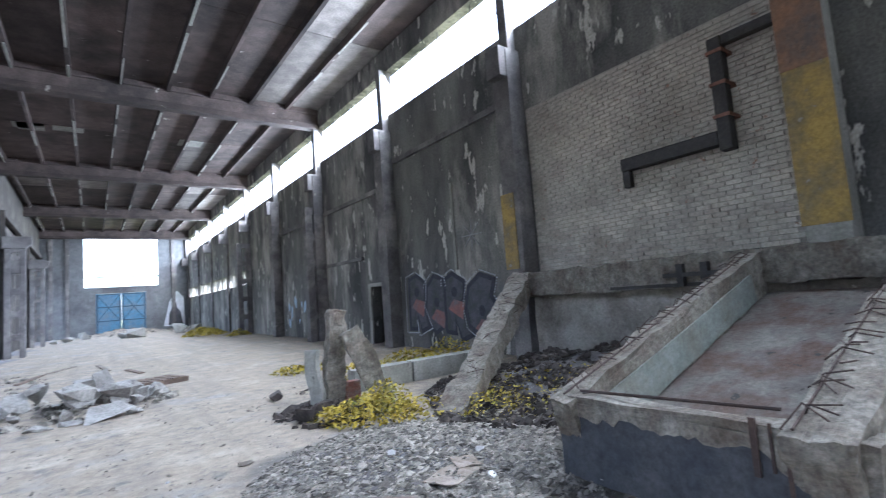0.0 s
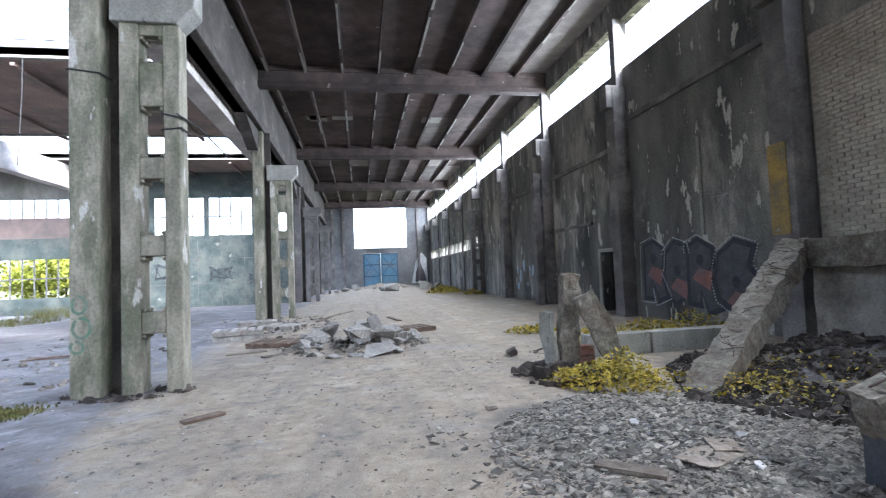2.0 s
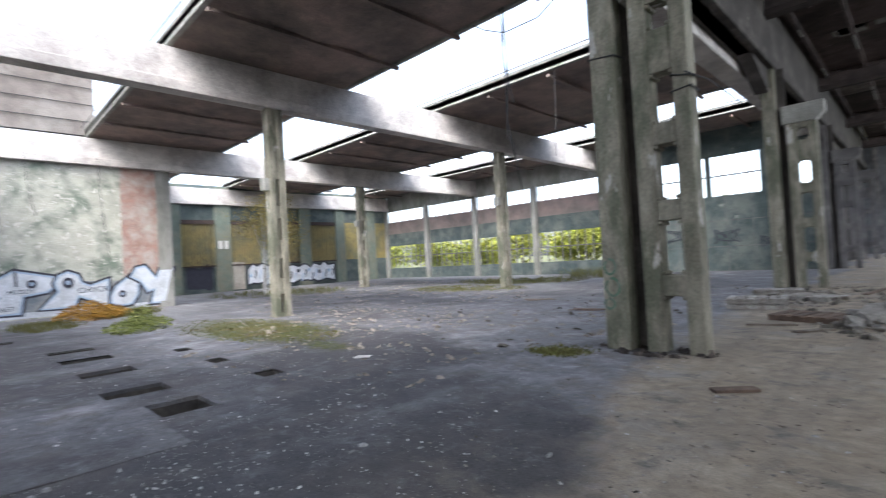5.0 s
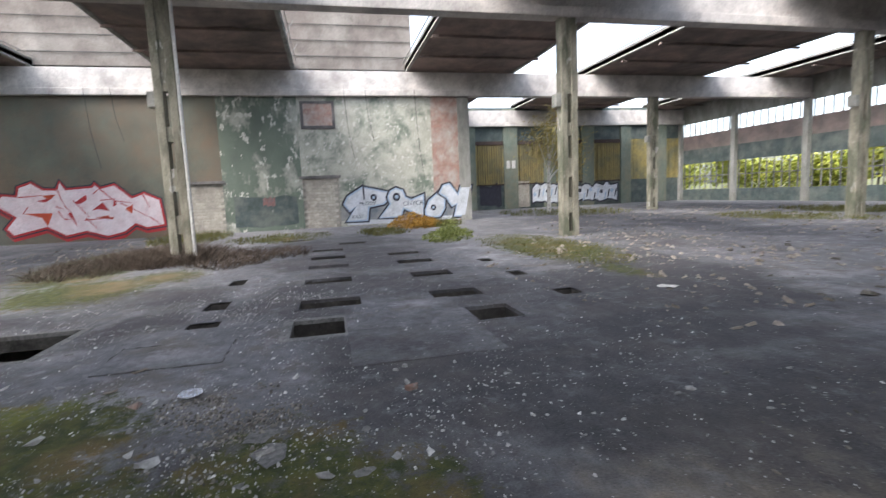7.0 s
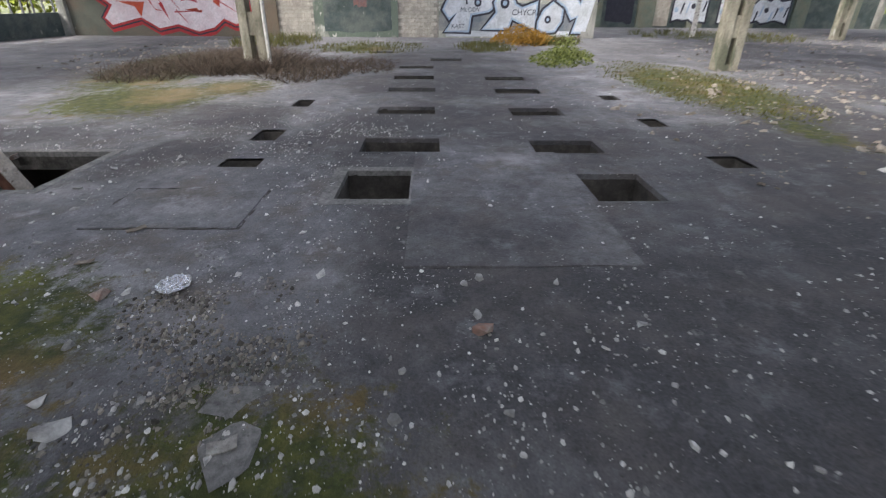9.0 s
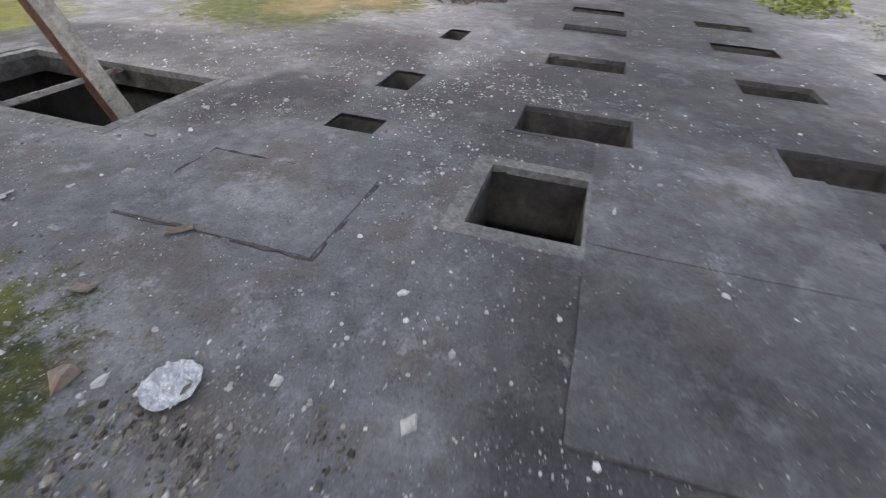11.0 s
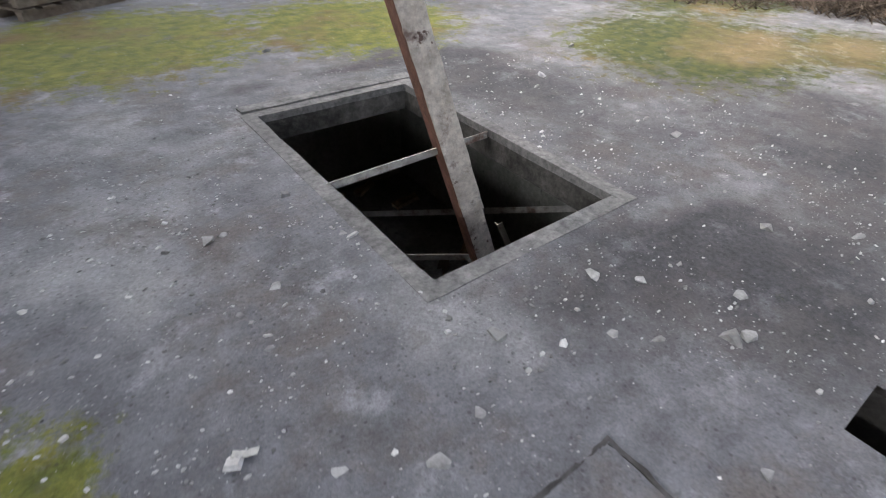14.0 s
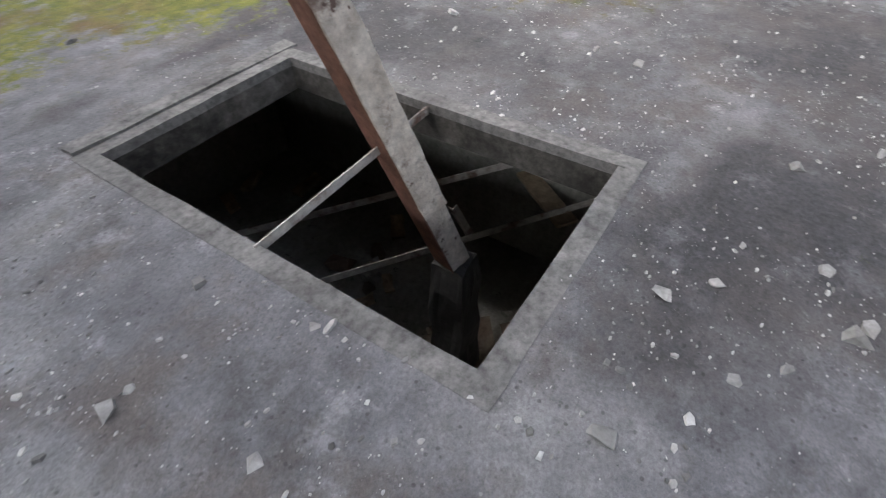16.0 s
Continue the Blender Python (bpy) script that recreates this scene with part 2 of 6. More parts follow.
def floor_mat():
    """Concrete floor with zones stored on the mesh: moss, warm dust, damp with added darkening, lit moss."""
    m = bpy.data.materials.new("stained_floor")
    m.use_nodes = True
    n, l = m.node_tree.nodes, m.node_tree.links
    bsdf = n["Principled BSDF"]
    geo = n.new("ShaderNodeNewGeometry")

    def tex(sc, detail=6, rg=0.6):
        t = n.new("ShaderNodeTexNoise")
        t.inputs["Scale"].default_value, t.inputs["Detail"].default_value, t.inputs["Roughness"].default_value = sc, detail, rg
        l.new(geo.outputs["Position"], t.inputs["Vector"])
        return t.outputs["Fac"]

    def math_(op, a, b):
        x = n.new("ShaderNodeMath")
        x.operation = op
        for i, v in enumerate((a, b)):
            if isinstance(v, (int, float)):
                x.inputs[i].default_value = v
            else:
                l.new(v, x.inputs[i])
        return x.outputs[0]

    def band(f, lo, hi):
        r = n.new("ShaderNodeMapRange")
        r.inputs["From Min"].default_value, r.inputs["From Max"].default_value = lo, hi
        l.new(f, r.inputs["Value"])
        return r.outputs["Result"]

    def mix(f, c1, c2):
        x = n.new("ShaderNodeMix")
        x.data_type = "RGBA"
        l.new(f, x.inputs["Factor"])
        for sock, c in (("A", c1), ("B", c2)):
            s = [i for i in x.inputs if i.name == sock and i.type == "RGBA"][0]
            if isinstance(c, tuple):
                s.default_value = (*c, 1)
            else:
                l.new(c, s)
        return [o for o in x.outputs if o.type == "RGBA"][0]

    at = n.new("ShaderNodeAttribute")
    at.attribute_name = "zones"
    sep = n.new("ShaderNodeSeparateColor")
    l.new(at.outputs["Color"], sep.inputs["Color"])
    moss, warm, damp_dark = sep.outputs["Red"], sep.outputs["Green"], sep.outputs["Blue"]
    fine, mid, broad = tex(38), tex(6), tex(0.9)
    cool = mix(band(mid, 0.35, 0.65), (0.195, 0.196, 0.208), (0.127, 0.126, 0.134))
    cool = mix(band(broad, 0.5, 0.66), cool, (0.275, 0.272, 0.278))
    cool = mix(band(tex(1.7, 8, 0.7), 0.5, 0.62), cool, (0.148, 0.134, 0.128))
    cool = mix(band(tex(3.1, 8, 0.75), 0.55, 0.66), cool, (0.285, 0.285, 0.30))
    dust = mix(band(mid, 0.35, 0.65), (0.33, 0.278, 0.212), (0.24, 0.198, 0.15))
    dust = mix(band(broad, 0.52, 0.7), dust, (0.40, 0.342, 0.268))
    dust = mix(band(tex(1.3, 9, 0.72), 0.49, 0.62), dust, (0.235, 0.20, 0.16))
    dust = mix(band(tex(0.55, 7, 0.7), 0.54, 0.66), dust, (0.27, 0.255, 0.235))
    tracks = n.new("ShaderNodeTexNoise")
    tracks.inputs["Scale"].default_value, tracks.inputs["Detail"].default_value = 1.0, 6
    run = n.new("ShaderNodeMapping")
    run.inputs["Scale"].default_value = (2.6, 0.14, 1)
    l.new(geo.outputs["Position"], run.inputs["Vector"])
    l.new(run.outputs["Vector"], tracks.inputs["Vector"])
    dust = mix(math_("MULTIPLY", band(tracks.outputs["Fac"], 0.5, 0.62), 0.6), dust, (0.22, 0.19, 0.155))
    col = mix(band(math_("ADD", warm, math_("MULTIPLY", math_("SUBTRACT", mid, 0.5), 0.9)), 0.3, 0.7), cool, dust)
    # dark floor tone: wet concrete, and darkening painted against the skylight
    wet_dark = mix(band(fine, 0.3, 0.7), (0.04, 0.04, 0.044), (0.075, 0.073, 0.077))
    wet_dark = mix(band(tex(1.3, 7, 0.7), 0.46, 0.64), wet_dark, (0.088, 0.08, 0.08))
    wet_dark = mix(band(tex(2.9, 8, 0.75), 0.54, 0.68), wet_dark, (0.15, 0.15, 0.162))
    col = mix(math_("MULTIPLY", band(math_("ADD", damp_dark, math_("MULTIPLY", math_("SUBTRACT", tex(1.2, 9, 0.72), 0.5), 1.9)), 0.12, 0.92), 0.94), col, wet_dark)
    green = mix(band(tex(9), 0.4, 0.62), (0.036, 0.046, 0.013), (0.08, 0.086, 0.02))
    # brighter yellow-green moss: the skylight's light is put into its colour
    lit_moss = mix(band(tex(7, 8, 0.7), 0.38, 0.64), (0.095, 0.112, 0.024), (0.2, 0.196, 0.036))
    green = mix(at.outputs["Alpha"], green, lit_moss)
    green = mix(band(tex(1.1), 0.5, 0.66), green, (0.15, 0.105, 0.045))
    green = mix(band(math_("ADD", warm, math_("MULTIPLY", math_("SUBTRACT", tex(2.0), 0.5), 0.8)), 0.3, 0.7), green, (0.165, 0.12, 0.06))
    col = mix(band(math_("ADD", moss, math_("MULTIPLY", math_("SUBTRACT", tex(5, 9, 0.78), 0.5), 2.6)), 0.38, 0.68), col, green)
    col = mix(band(tex(31, 2), 0.745, 0.755), col, (0.55, 0.54, 0.51))
    col = mix(band(tex(2.6, 9, 0.72), 0.56, 0.7), col, (0.10, 0.098, 0.096))
    col = mix(band(tex(3.7, 9, 0.75), 0.62, 0.8), col, (0.36, 0.36, 0.355))
    blotch = n.new("ShaderNodeHueSaturation")
    l.new(math_("ADD", 0.45, math_("MULTIPLY", tex(5.5, 10, 0.75), 1.1)), blotch.inputs["Value"])
    l.new(col, blotch.inputs["Color"])
    col = blotch.outputs["Color"]
    cells = n.new("ShaderNodeTexVoronoi")
    cells.inputs["Scale"].default_value = 55
    l.new(geo.outputs["Position"], cells.inputs["Vector"])
    tone = n.new("ShaderNodeSeparateColor")
    l.new(cells.outputs["Color"], tone.inputs["Color"])
    speck = math_("MULTIPLY", band(cells.outputs["Distance"], 0.34, 0.2), band(tone.outputs["Red"], 0.9, 0.94))
    speck = math_("MULTIPLY", speck, band(tex(1.5, 5, 0.65), 0.48, 0.62))
    col = mix(math_("MULTIPLY", speck, 0.75), col, (0.48, 0.475, 0.46))
    dark = math_("MULTIPLY", band(cells.outputs["Distance"], 0.42, 0.25), band(tone.outputs["Green"], 0.9, 0.94))
    col = mix(math_("MULTIPLY", dark, 0.5), col, (0.045, 0.043, 0.042))
    grain = n.new("ShaderNodeHueSaturation")
    l.new(math_("ADD", -0.35, math_("MULTIPLY", tex(60, 10, 0.9), 2.7)), grain.inputs["Value"])
    l.new(col, grain.inputs["Color"])
    col = grain.outputs["Color"]
    col = mix(band(tex(24, 4), 0.71, 0.74), col, (0.05, 0.05, 0.05))
    l.new(col, bsdf.inputs["Base Color"])
    bsdf.inputs["Roughness"].default_value = 0.85
    bsdf.inputs["Specular IOR Level"].default_value = 0.35
    bp = n.new("ShaderNodeBump")
    bp.inputs["Strength"].default_value, bp.inputs["Distance"].default_value = 0.7, 0.02
    l.new(math_("ADD", math_("MULTIPLY", fine, 0.5), math_("ADD", math_("MULTIPLY", mid, 0.6), math_("MULTIPLY", tex(110, 3), 0.25))), bp.inputs["Height"])
    l.new(bp.outputs["Normal"], bsdf.inputs["Normal"])
    return m


FLOOR = floor_mat()

# ---- mesh helpers ----
def bx(bm, x0, x1, y0, y1, z0, z1, m=None, taper=0.0):
    """A box; m places it, taper draws its top in."""
    vs = []
    cx, cy = (x0 + x1) / 2, (y0 + y1) / 2
    for z in (z0, z1):
        k = 1 - taper if z == z1 else 1
        for x, y in ((x0, y0), (x1, y0), (x1, y1), (x0, y1)):
            v = Vector((cx + (x - cx) * k, cy + (y - cy) * k, z))
            vs.append(bm.verts.new(m @ v if m else v))
    for f in ((3, 2, 1, 0), (4, 5, 6, 7), (0, 1, 5, 4), (1, 2, 6, 5), (2, 3, 7, 6), (3, 0, 4, 7)):
        bm.faces.new([vs[i] for i in f])
    return vs


def finish(name, bm, material, parent=None, bevel=0.0, smooth=False):
    me = bpy.data.meshes.new(name)
    bm.normal_update()
    bm.to_mesh(me)
    bm.free()
    me.materials.append(material)
    if smooth:
        me.polygons.foreach_set("use_smooth", [True] * len(me.polygons))
    ob = new(name, me)
    if parent:
        ob.parent = parent
    if bevel:
        b = ob.modifiers.new("bevel", "BEVEL")
        b.width, b.segments, b.limit_method = bevel, 2, "ANGLE"
    return ob


def part(name, bm, material, parent, label="", bevel=0.0, smooth=False):
    ob = finish(name, bm, material, parent, bevel, smooth)
    if label:
        ob["label"] = label
    return ob


def empty(name, label, category, m=None, group="", kind=""):
    ob = new(name)
    if m:
        ob.matrix_world = m
    return tagged(ob, label, category, group, kind)


def box_part(name, dims, material, parent, label="", bevel=0.0, m=None):
    bm = bmesh.new()
    bx(bm, *dims, m)
    return part(name, bm, material, parent, label, bevel)


def rod(bm, p, q, r=0.02, n=8, r2=None):
    """A round bar from p to q."""
    p, q = Vector(p), Vector(q)
    w = (q - p).to_track_quat("Z", "Y").to_matrix()
    a, b = [], []
    for i in range(n):
        d = w @ Vector((math.cos(i * math.tau / n), math.sin(i * math.tau / n), 0))
        a.append(bm.verts.new(p + d * r))
        b.append(bm.verts.new(q + d * (r if r2 is None else r2)))
    for i in range(n):
        bm.faces.new((a[i], a[(i + 1) % n], b[(i + 1) % n], b[i]))
    bm.faces.new(a[::-1])
    bm.faces.new(b)


def roughen(bm, amount, scale=3.0, cuts=0):
    if cuts:
        bmesh.ops.subdivide_edges(bm, edges=bm.edges[:], cuts=cuts, use_grid_fill=True)
    for v in bm.verts:
        v.co += noise.noise_vector(v.co * scale) * amount + noise.noise_vector(v.co * scale * 3.7) * amount * 0.4


def stone(rng, size, flat=0.6):
    """A broken lump: a rough hull of random points."""
    bm = bmesh.new()
    for _ in range(11):
        d = Vector((rng.uniform(-1, 1), rng.uniform(-1, 1), rng.uniform(-1, 1)))
        d = d / max(abs(d.x), abs(d.y), abs(d.z), 0.01) * rng.uniform(0.75, 1)
        bm.verts.new(Vector((d.x * size, d.y * size * rng.uniform(0.6, 0.9), d.z * size * flat)))
    res = bmesh.ops.convex_hull(bm, input=bm.verts[:])
    loose = [v for v in bm.verts if not v.link_faces]
    bmesh.ops.delete(bm, geom=loose, context="VERTS")
    return bm


def structure(name, bm, material, label, category, bevel=0.0):
    return tagged(finish(name, bm, material, None, bevel), label, category, kind="structure")


# ---- plan ----
WALL_X = 8.0          # sooty wall of the long bay
END_Y = 56.2          # far gable
SOUTH_Y = -16.1
ROWS_Y = (-4.05, 7.95, 19.95, 31.9, 43.9)
HALL_COL_X = -3.5
AXES_X = (-15.5, -27.5, -39.5)
NORTH_Y = 31.9

# pits in the floor: x0, x1, y0, y1, depth
PITS = [(-8.0, -6.8, -4.9, -2.85, 1.5),
        (-7.33, -6.56, -0.2, 0.43, 0.75), (-8.6, -8.0, -0.18, 0.72, 0.7), (-10.6, -10.05, -0.2, 0.68, 0.6), (-12.5, -12.05, -0.2, 0.7, 0.5),
        (-14.2, -13.7, -0.2, 0.68, 0.5), (-16.1, -15.6, -0.2, 0.68, 0.5), (-18.0, -17.4, 0.6, 1.5, 0.5), (-20.2, -19.7, -1.45, -0.6, 0.5),
        (-7.22, -6.5, 2.02, 2.62, 0.7), (-8.5, -7.95, 1.78, 2.55, 0.6), (-10.5, -9.95, 1.82, 2.6, 0.6), (-12.4, -11.9, 1.82, 2.65, 0.5), (-14.1, -13.6, 1.8, 2.65, 0.5),
        (-7.84, -7.42, 3.6, 3.95, 0.5), (-9.75, -9.25, 3.57, 3.85, 0.5), (-11.7, -11.25, 3.6, 3.9, 0.5),
        (-7.75, -7.46, -1.52, -1.13, 0.5), (-9.05, -8.5, -1.55, -1.24, 0.5), (-11.2, -10.6, -1.6, -1.32, 0.5)]

# patches of moss: x, y, radius x, radius y, strength (1.0 also paints skylight brightness)
MOSS = [(-4.5, -1.9, 1.25, 1.2, 0.92), (-3.6, -0.1, 1.05, 1.0, 0.85), (-3.4, 0.7, 0.6, 0.5, 0.7), (-5.3, -2.6, 0.35, 0.6, 1.0), (-6.2, -7.3, 2.1, 1.75, 1.0), (-8.6, -6.9, 1.7, 1.6, 1.0),
        (-11.2, -4.3, 2.0, 1.7, 0.9), (-14.0, -5.5, 3.0, 1.6, 0.8), (-12.5, -3.2, 1.4, 1.2, 0.8), (-13.0, 6.0, 4.2, 1.6, 0.95), (-9.0, 5.6, 1.5, 0.5, 0.7), (-4.7, 7.2, 0.6, 0.4, 1.0),
        (-21.5, -1.8, 2.0, 1.6, 0.9), (-25, 5.0, 3.0, 1.6, 0.9), (-17.5, 18.7, 3.5, 1.6, 0.8), (-18, 24, 4.0, 2.5, 0.9), (-17, -6.5, 4.5, 1.3, 0.8), (-2.6, -1.8, 1.2, 1.5, 0.8), (-3.4, -1.4, 1.1, 1.2, 0.85), (-3.0, -2.9, 1.3, 1.2, 0.8),
        (-12, 27.5, 5.0, 2.0, 0.7), (-30, 16, 6, 4, 0.6), (6.0, 34, 1.6, 3.5, 0.6)]


def smooth01(v):
    v = min(1.0, max(0.0, v))
    return v * v * (3 - 2 * v)


def zones(x, y):
    moss = 0.0
    for cx, cy, rx, ry, k in MOSS:
        d = math.hypot((x - cx) / rx, (y - cy) / ry)
        moss = max(moss, k * smooth01(1.25 - d))
    wob = noise.noise(Vector((x * 0.35, y * 0.35, 3))) * 1.6
    warm = smooth01((x + 4.3 + wob + (0.3 if y > 9 else 0.0)) / 2.2)
    if y < -4.5:
        warm = max(warm, 0.35 * smooth01((-y - 6.5) / 3))
    for cx, cy, rx, ry in ((-11.6, -3.9, 1.3, 1.0), (-12.6, -3.2, 1.0, 0.8)):
        warm = max(warm, 0.6 * smooth01(1.2 - math.hypot((x - cx) / rx, (y - cy) / ry)))
    damp_dark = 0.0
    true_x, true_y = x, y
    x += 1.1 * noise.noise(Vector((x * 0.55, y * 0.55, 21))) + 0.35 * noise.noise(Vector((x * 1.9, y * 1.9, 22)))
    y += 1.1 * noise.noise(Vector((x * 0.55, y * 0.55, 31))) + 0.35 * noise.noise(Vector((x * 1.9, y * 1.9, 32)))
    # wet floor, plus ellipses that darken places the skylight lights too strongly
    for cx, cy, rx, ry in ((-6.5, 2.6, 4.2, 3.2), (-9.5, 0.8, 5.0, 3.0), (-14, 1, 5, 3.2), (-8.4, -4.6, 1.3, 1.6), (-5.0, 2.6, 1.6, 1.6), (-18, 1, 5, 3), (-9, 6, 5, 2), (-9.6, -3.0, 1.9, 1.7), (2.7, 4.3, 2.0, 1.8), (6.0, 5.2, 2.4, 2.8), (6.2, 1.0, 2.0, 2.4), (2.9, 7.1, 1.0, 0.9), (-3.6, 7.9, 1.1, 0.5), (-5.9, 2.7, 2.6, 2.5), (-7.5, 4.6, 3.2, 2.2), (-8.6, -1.9, 1.6, 0.8), (-9.6, -1.8, 1.7, 1.2), (-7.7, -5.5, 0.75, 0.5), (-9.4, -3.9, 1.0, 1.0), (-4.3, 1.9, 1.5, 1.7), (-3.7, 3.6, 1.4, 1.6), (-5.6, 3.9, 2.4, 2.0), (-2.9, 0.4, 0.9, 1.6)):
        damp_dark = max(damp_dark, smooth01(1.25 - math.hypot((x - cx) / rx, (y - cy) / ry)))
    # weaker ellipses darken wide stretches that came out too bright under the skylights
    for cx, cy, rx, ry in ((-20, 13, 11, 9), (-10, 20, 6, 8), (-22, -8, 9, 6), (-28, 24, 10, 8), (-16, -8, 7, 4), (-13, 9, 5, 4), (-3.5, -0.7, 1.5, 2.2), (-4.6, 0.9, 1.2, 1.0)):
        damp_dark = max(damp_dark, 0.8 * smooth01(1.25 - math.hypot((x - cx) / rx, (y - cy) / ry)))
    damp_dark *= 0.95 + 0.7 * noise.noise(Vector((x * 0.5, y * 0.5, 9)))
    x, y = true_x, true_y
    if -8.0 < x < -5.36 and 0.44 < y < 1.98:
        damp_dark *= 0.65
    # full-strength moss patches are coloured as lit by the skylight
    lit_moss = 0.0
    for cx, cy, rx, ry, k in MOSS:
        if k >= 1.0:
            lit_moss = max(lit_moss, smooth01(1.9 - math.hypot((x - cx) / rx, (y - cy) / ry)))
    return moss, warm, max(0.0, damp_dark), lit_moss


def floor_height(x, y):
    h = 0.012 * noise.noise(Vector((x * 0.8, y * 0.8, 0))) + 0.004 * noise.noise(Vector((x * 4, y * 4, 5)))
    near = 1.0
    for x0, x1, y0, y1, d in PITS:
        dx, dy = max(x0 - x, x - x1, 0), max(y0 - y, y - y1, 0)
        near = min(near, smooth01(math.hypot(dx, dy) / 0.3))
    # heap of plaster flakes and the dark mound by the wall
    h2 = 0.10 * smooth01(1.1 - math.hypot((x - 2.6) / 1.9, (y - 4.3) / 1.7))
    h2 += 0.5 * smooth01(1.15 - math.hypot((x - 6.2) / 2.2, (y - 5.2) / 2.6)) * (0.8 + 0.5 * noise.noise(Vector((x * 2, y * 2, 1))))
    h2 += 0.32 * smooth01(1.1 - math.hypot((x - 6.5) / 1.9, (y - 1.0) / 2.2))
    h2 += 0.55 * smooth01(1.1 - math.hypot((x - 2.6) / 4.2, (y - 54.0) / 3.2)) * (0.85 + 0.4 * noise.noise(Vector((x * 1.2, y * 1.2, 1))))
    h2 += 0.35 * smooth01(1.1 - math.hypot((x - 6.8) / 1.6, (y - 48.0) / 6))
    return h * near + h2


def axis_cuts(lo, hi, fine_lo, fine_hi, fine, coarse, extra):
    c = set(extra)
    v = lo
    while v < hi:
        c.add(round(v, 3))
        v += fine if fine_lo <= v < fine_hi else coarse
    c.add(hi)
    out = sorted(c)
    keep = [out[0]]
    ext = set(extra) | {hi}
    for v in out[1:]:
        if v - keep[-1] < fine * 0.45:
            if v in ext and keep[-1] not in ext:
                keep[-1] = v
            elif v in ext:
                keep.append(v)
            continue
        keep.append(v)
    return keep


def build_floor():
    xs = axis_cuts(-40.0, 8.6, -9.5, 4.5, 0.13, 0.5, [v for p in PITS for v in p[:2]])
    ys = axis_cuts(-16.5, 57.0, -6.0, 8.0, 0.13, 0.6, [v for p in PITS for v in p[2:4]])
    grid = np.zeros((len(xs), len(ys)), int)
    verts, cols = [], []
    for i, x in enumerate(xs):
        for j, y in enumerate(ys):
            grid[i, j] = len(verts)
            verts.append((x, y, floor_height(x, y)))
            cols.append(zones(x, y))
    faces = []
    for i in range(len(xs) - 1):
        for j in range(len(ys) - 1):
            cx, cy = (xs[i] + xs[i + 1]) / 2, (ys[j] + ys[j + 1]) / 2
            if any(x0 < cx < x1 and y0 < cy < y1 for x0, x1, y0, y1, d in PITS):
                continue
            faces.append((int(grid[i, j]), int(grid[i + 1, j]), int(grid[i + 1, j + 1]), int(grid[i, j + 1])))
    me = bpy.data.meshes.new("floor")
    me.from_pydata(verts, [], faces)
    me.materials.append(FLOOR)
    me.polygons.foreach_set("use_smooth", [True] * len(me.polygons))
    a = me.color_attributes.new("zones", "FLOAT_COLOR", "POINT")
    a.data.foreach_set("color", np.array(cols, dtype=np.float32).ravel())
    return tagged(new("floor", me), "stained dusty concrete factory floor with moss and pits", "floor", kind="structure")


build_floor()


def with_zones(ob):
    """Gives a flush slab the floor's zones, so that it wears as the floor does."""
    me = ob.data
    a = me.color_attributes.new("zones", "FLOAT_COLOR", "POINT")
    a.data.foreach_set("color", np.array([zones(v.co.x, v.co.y) for v in me.vertices], dtype=np.float32).ravel())
    return ob


# walls and bottom take a colour that already holds the pit's shade
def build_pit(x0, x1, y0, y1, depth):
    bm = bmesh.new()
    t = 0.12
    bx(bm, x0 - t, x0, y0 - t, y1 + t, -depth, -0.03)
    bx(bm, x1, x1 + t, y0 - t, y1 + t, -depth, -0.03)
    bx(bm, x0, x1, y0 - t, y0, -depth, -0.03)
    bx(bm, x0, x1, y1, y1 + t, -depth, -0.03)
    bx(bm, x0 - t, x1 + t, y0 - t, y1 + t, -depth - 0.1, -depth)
    return structure("pit", bm, RECESSDARK, "concrete pit sunk in the floor, shade darkened into its walls", "pit")


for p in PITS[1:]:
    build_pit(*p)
# the deep pit opens into a wider cellar
x0, x1, y0, y1, depth = PITS[0]
bm = bmesh.new()
for a in ((x0 - 0.12, x0, y0 - 0.12, y1 + 0.12, -0.2, -0.03), (x1, x1 + 0.12, y0 - 0.12, y1 + 0.12, -0.2, -0.03),
          (x0, x1, y0 - 0.12, y0, -0.2, -0.03), (x0, x1, y1, y1 + 0.12, -0.2, -0.03)):
    bx(bm, *a)
structure("pit_rim", bm, mat("pit_rim_concrete", (0.15, 0.142, 0.13), (0.08, 0.076, 0.07), 5, stain=(0.035, 0.033, 0.03), stain_scale=3, stain_at=0.5, grain=0.8), "worn grey concrete rim lining the open pit", "pit")
bm = bmesh.new()
bx(bm, -9.6, -9.4, -7.4, -1.9, -2.3, -0.2)
bx(bm, -5.9, -5.7, -7.4, -1.9, -2.3, -0.2)
bx(bm, -9.4, -5.9, -7.4, -7.2, -2.3, -0.2)
bx(bm, -9.4, -5.9, -2.1, -1.9, -2.3, -0.2)
bx(bm, -9.6, -5.7, -7.4, -1.9, -2.5, -2.3)
structure("cellar", bm, CONCRETE, "dark cellar below the open pit", "cellar")

# ---- sooty long wall with clerestory strip ----
bm = bmesh.new()
T = (WALL_X, WALL_X + 0.35)
PIL = [-10.05 + 6 * i + (0.35 if i == 2 else 0) for i in range(12)]
DOOR = (14.85, 15.75, 2.0)
bx(bm, *T, SOUTH_Y, DOOR[0], 0.0, 7.62)
bx(bm, *T, DOOR[0], DOOR[1], DOOR[2], 7.62)
bx(bm, *T, DOOR[1], 31.5, 0.0, 7.62)
bx(bm, *T, 31.5, END_Y, 0.0, 3.1)
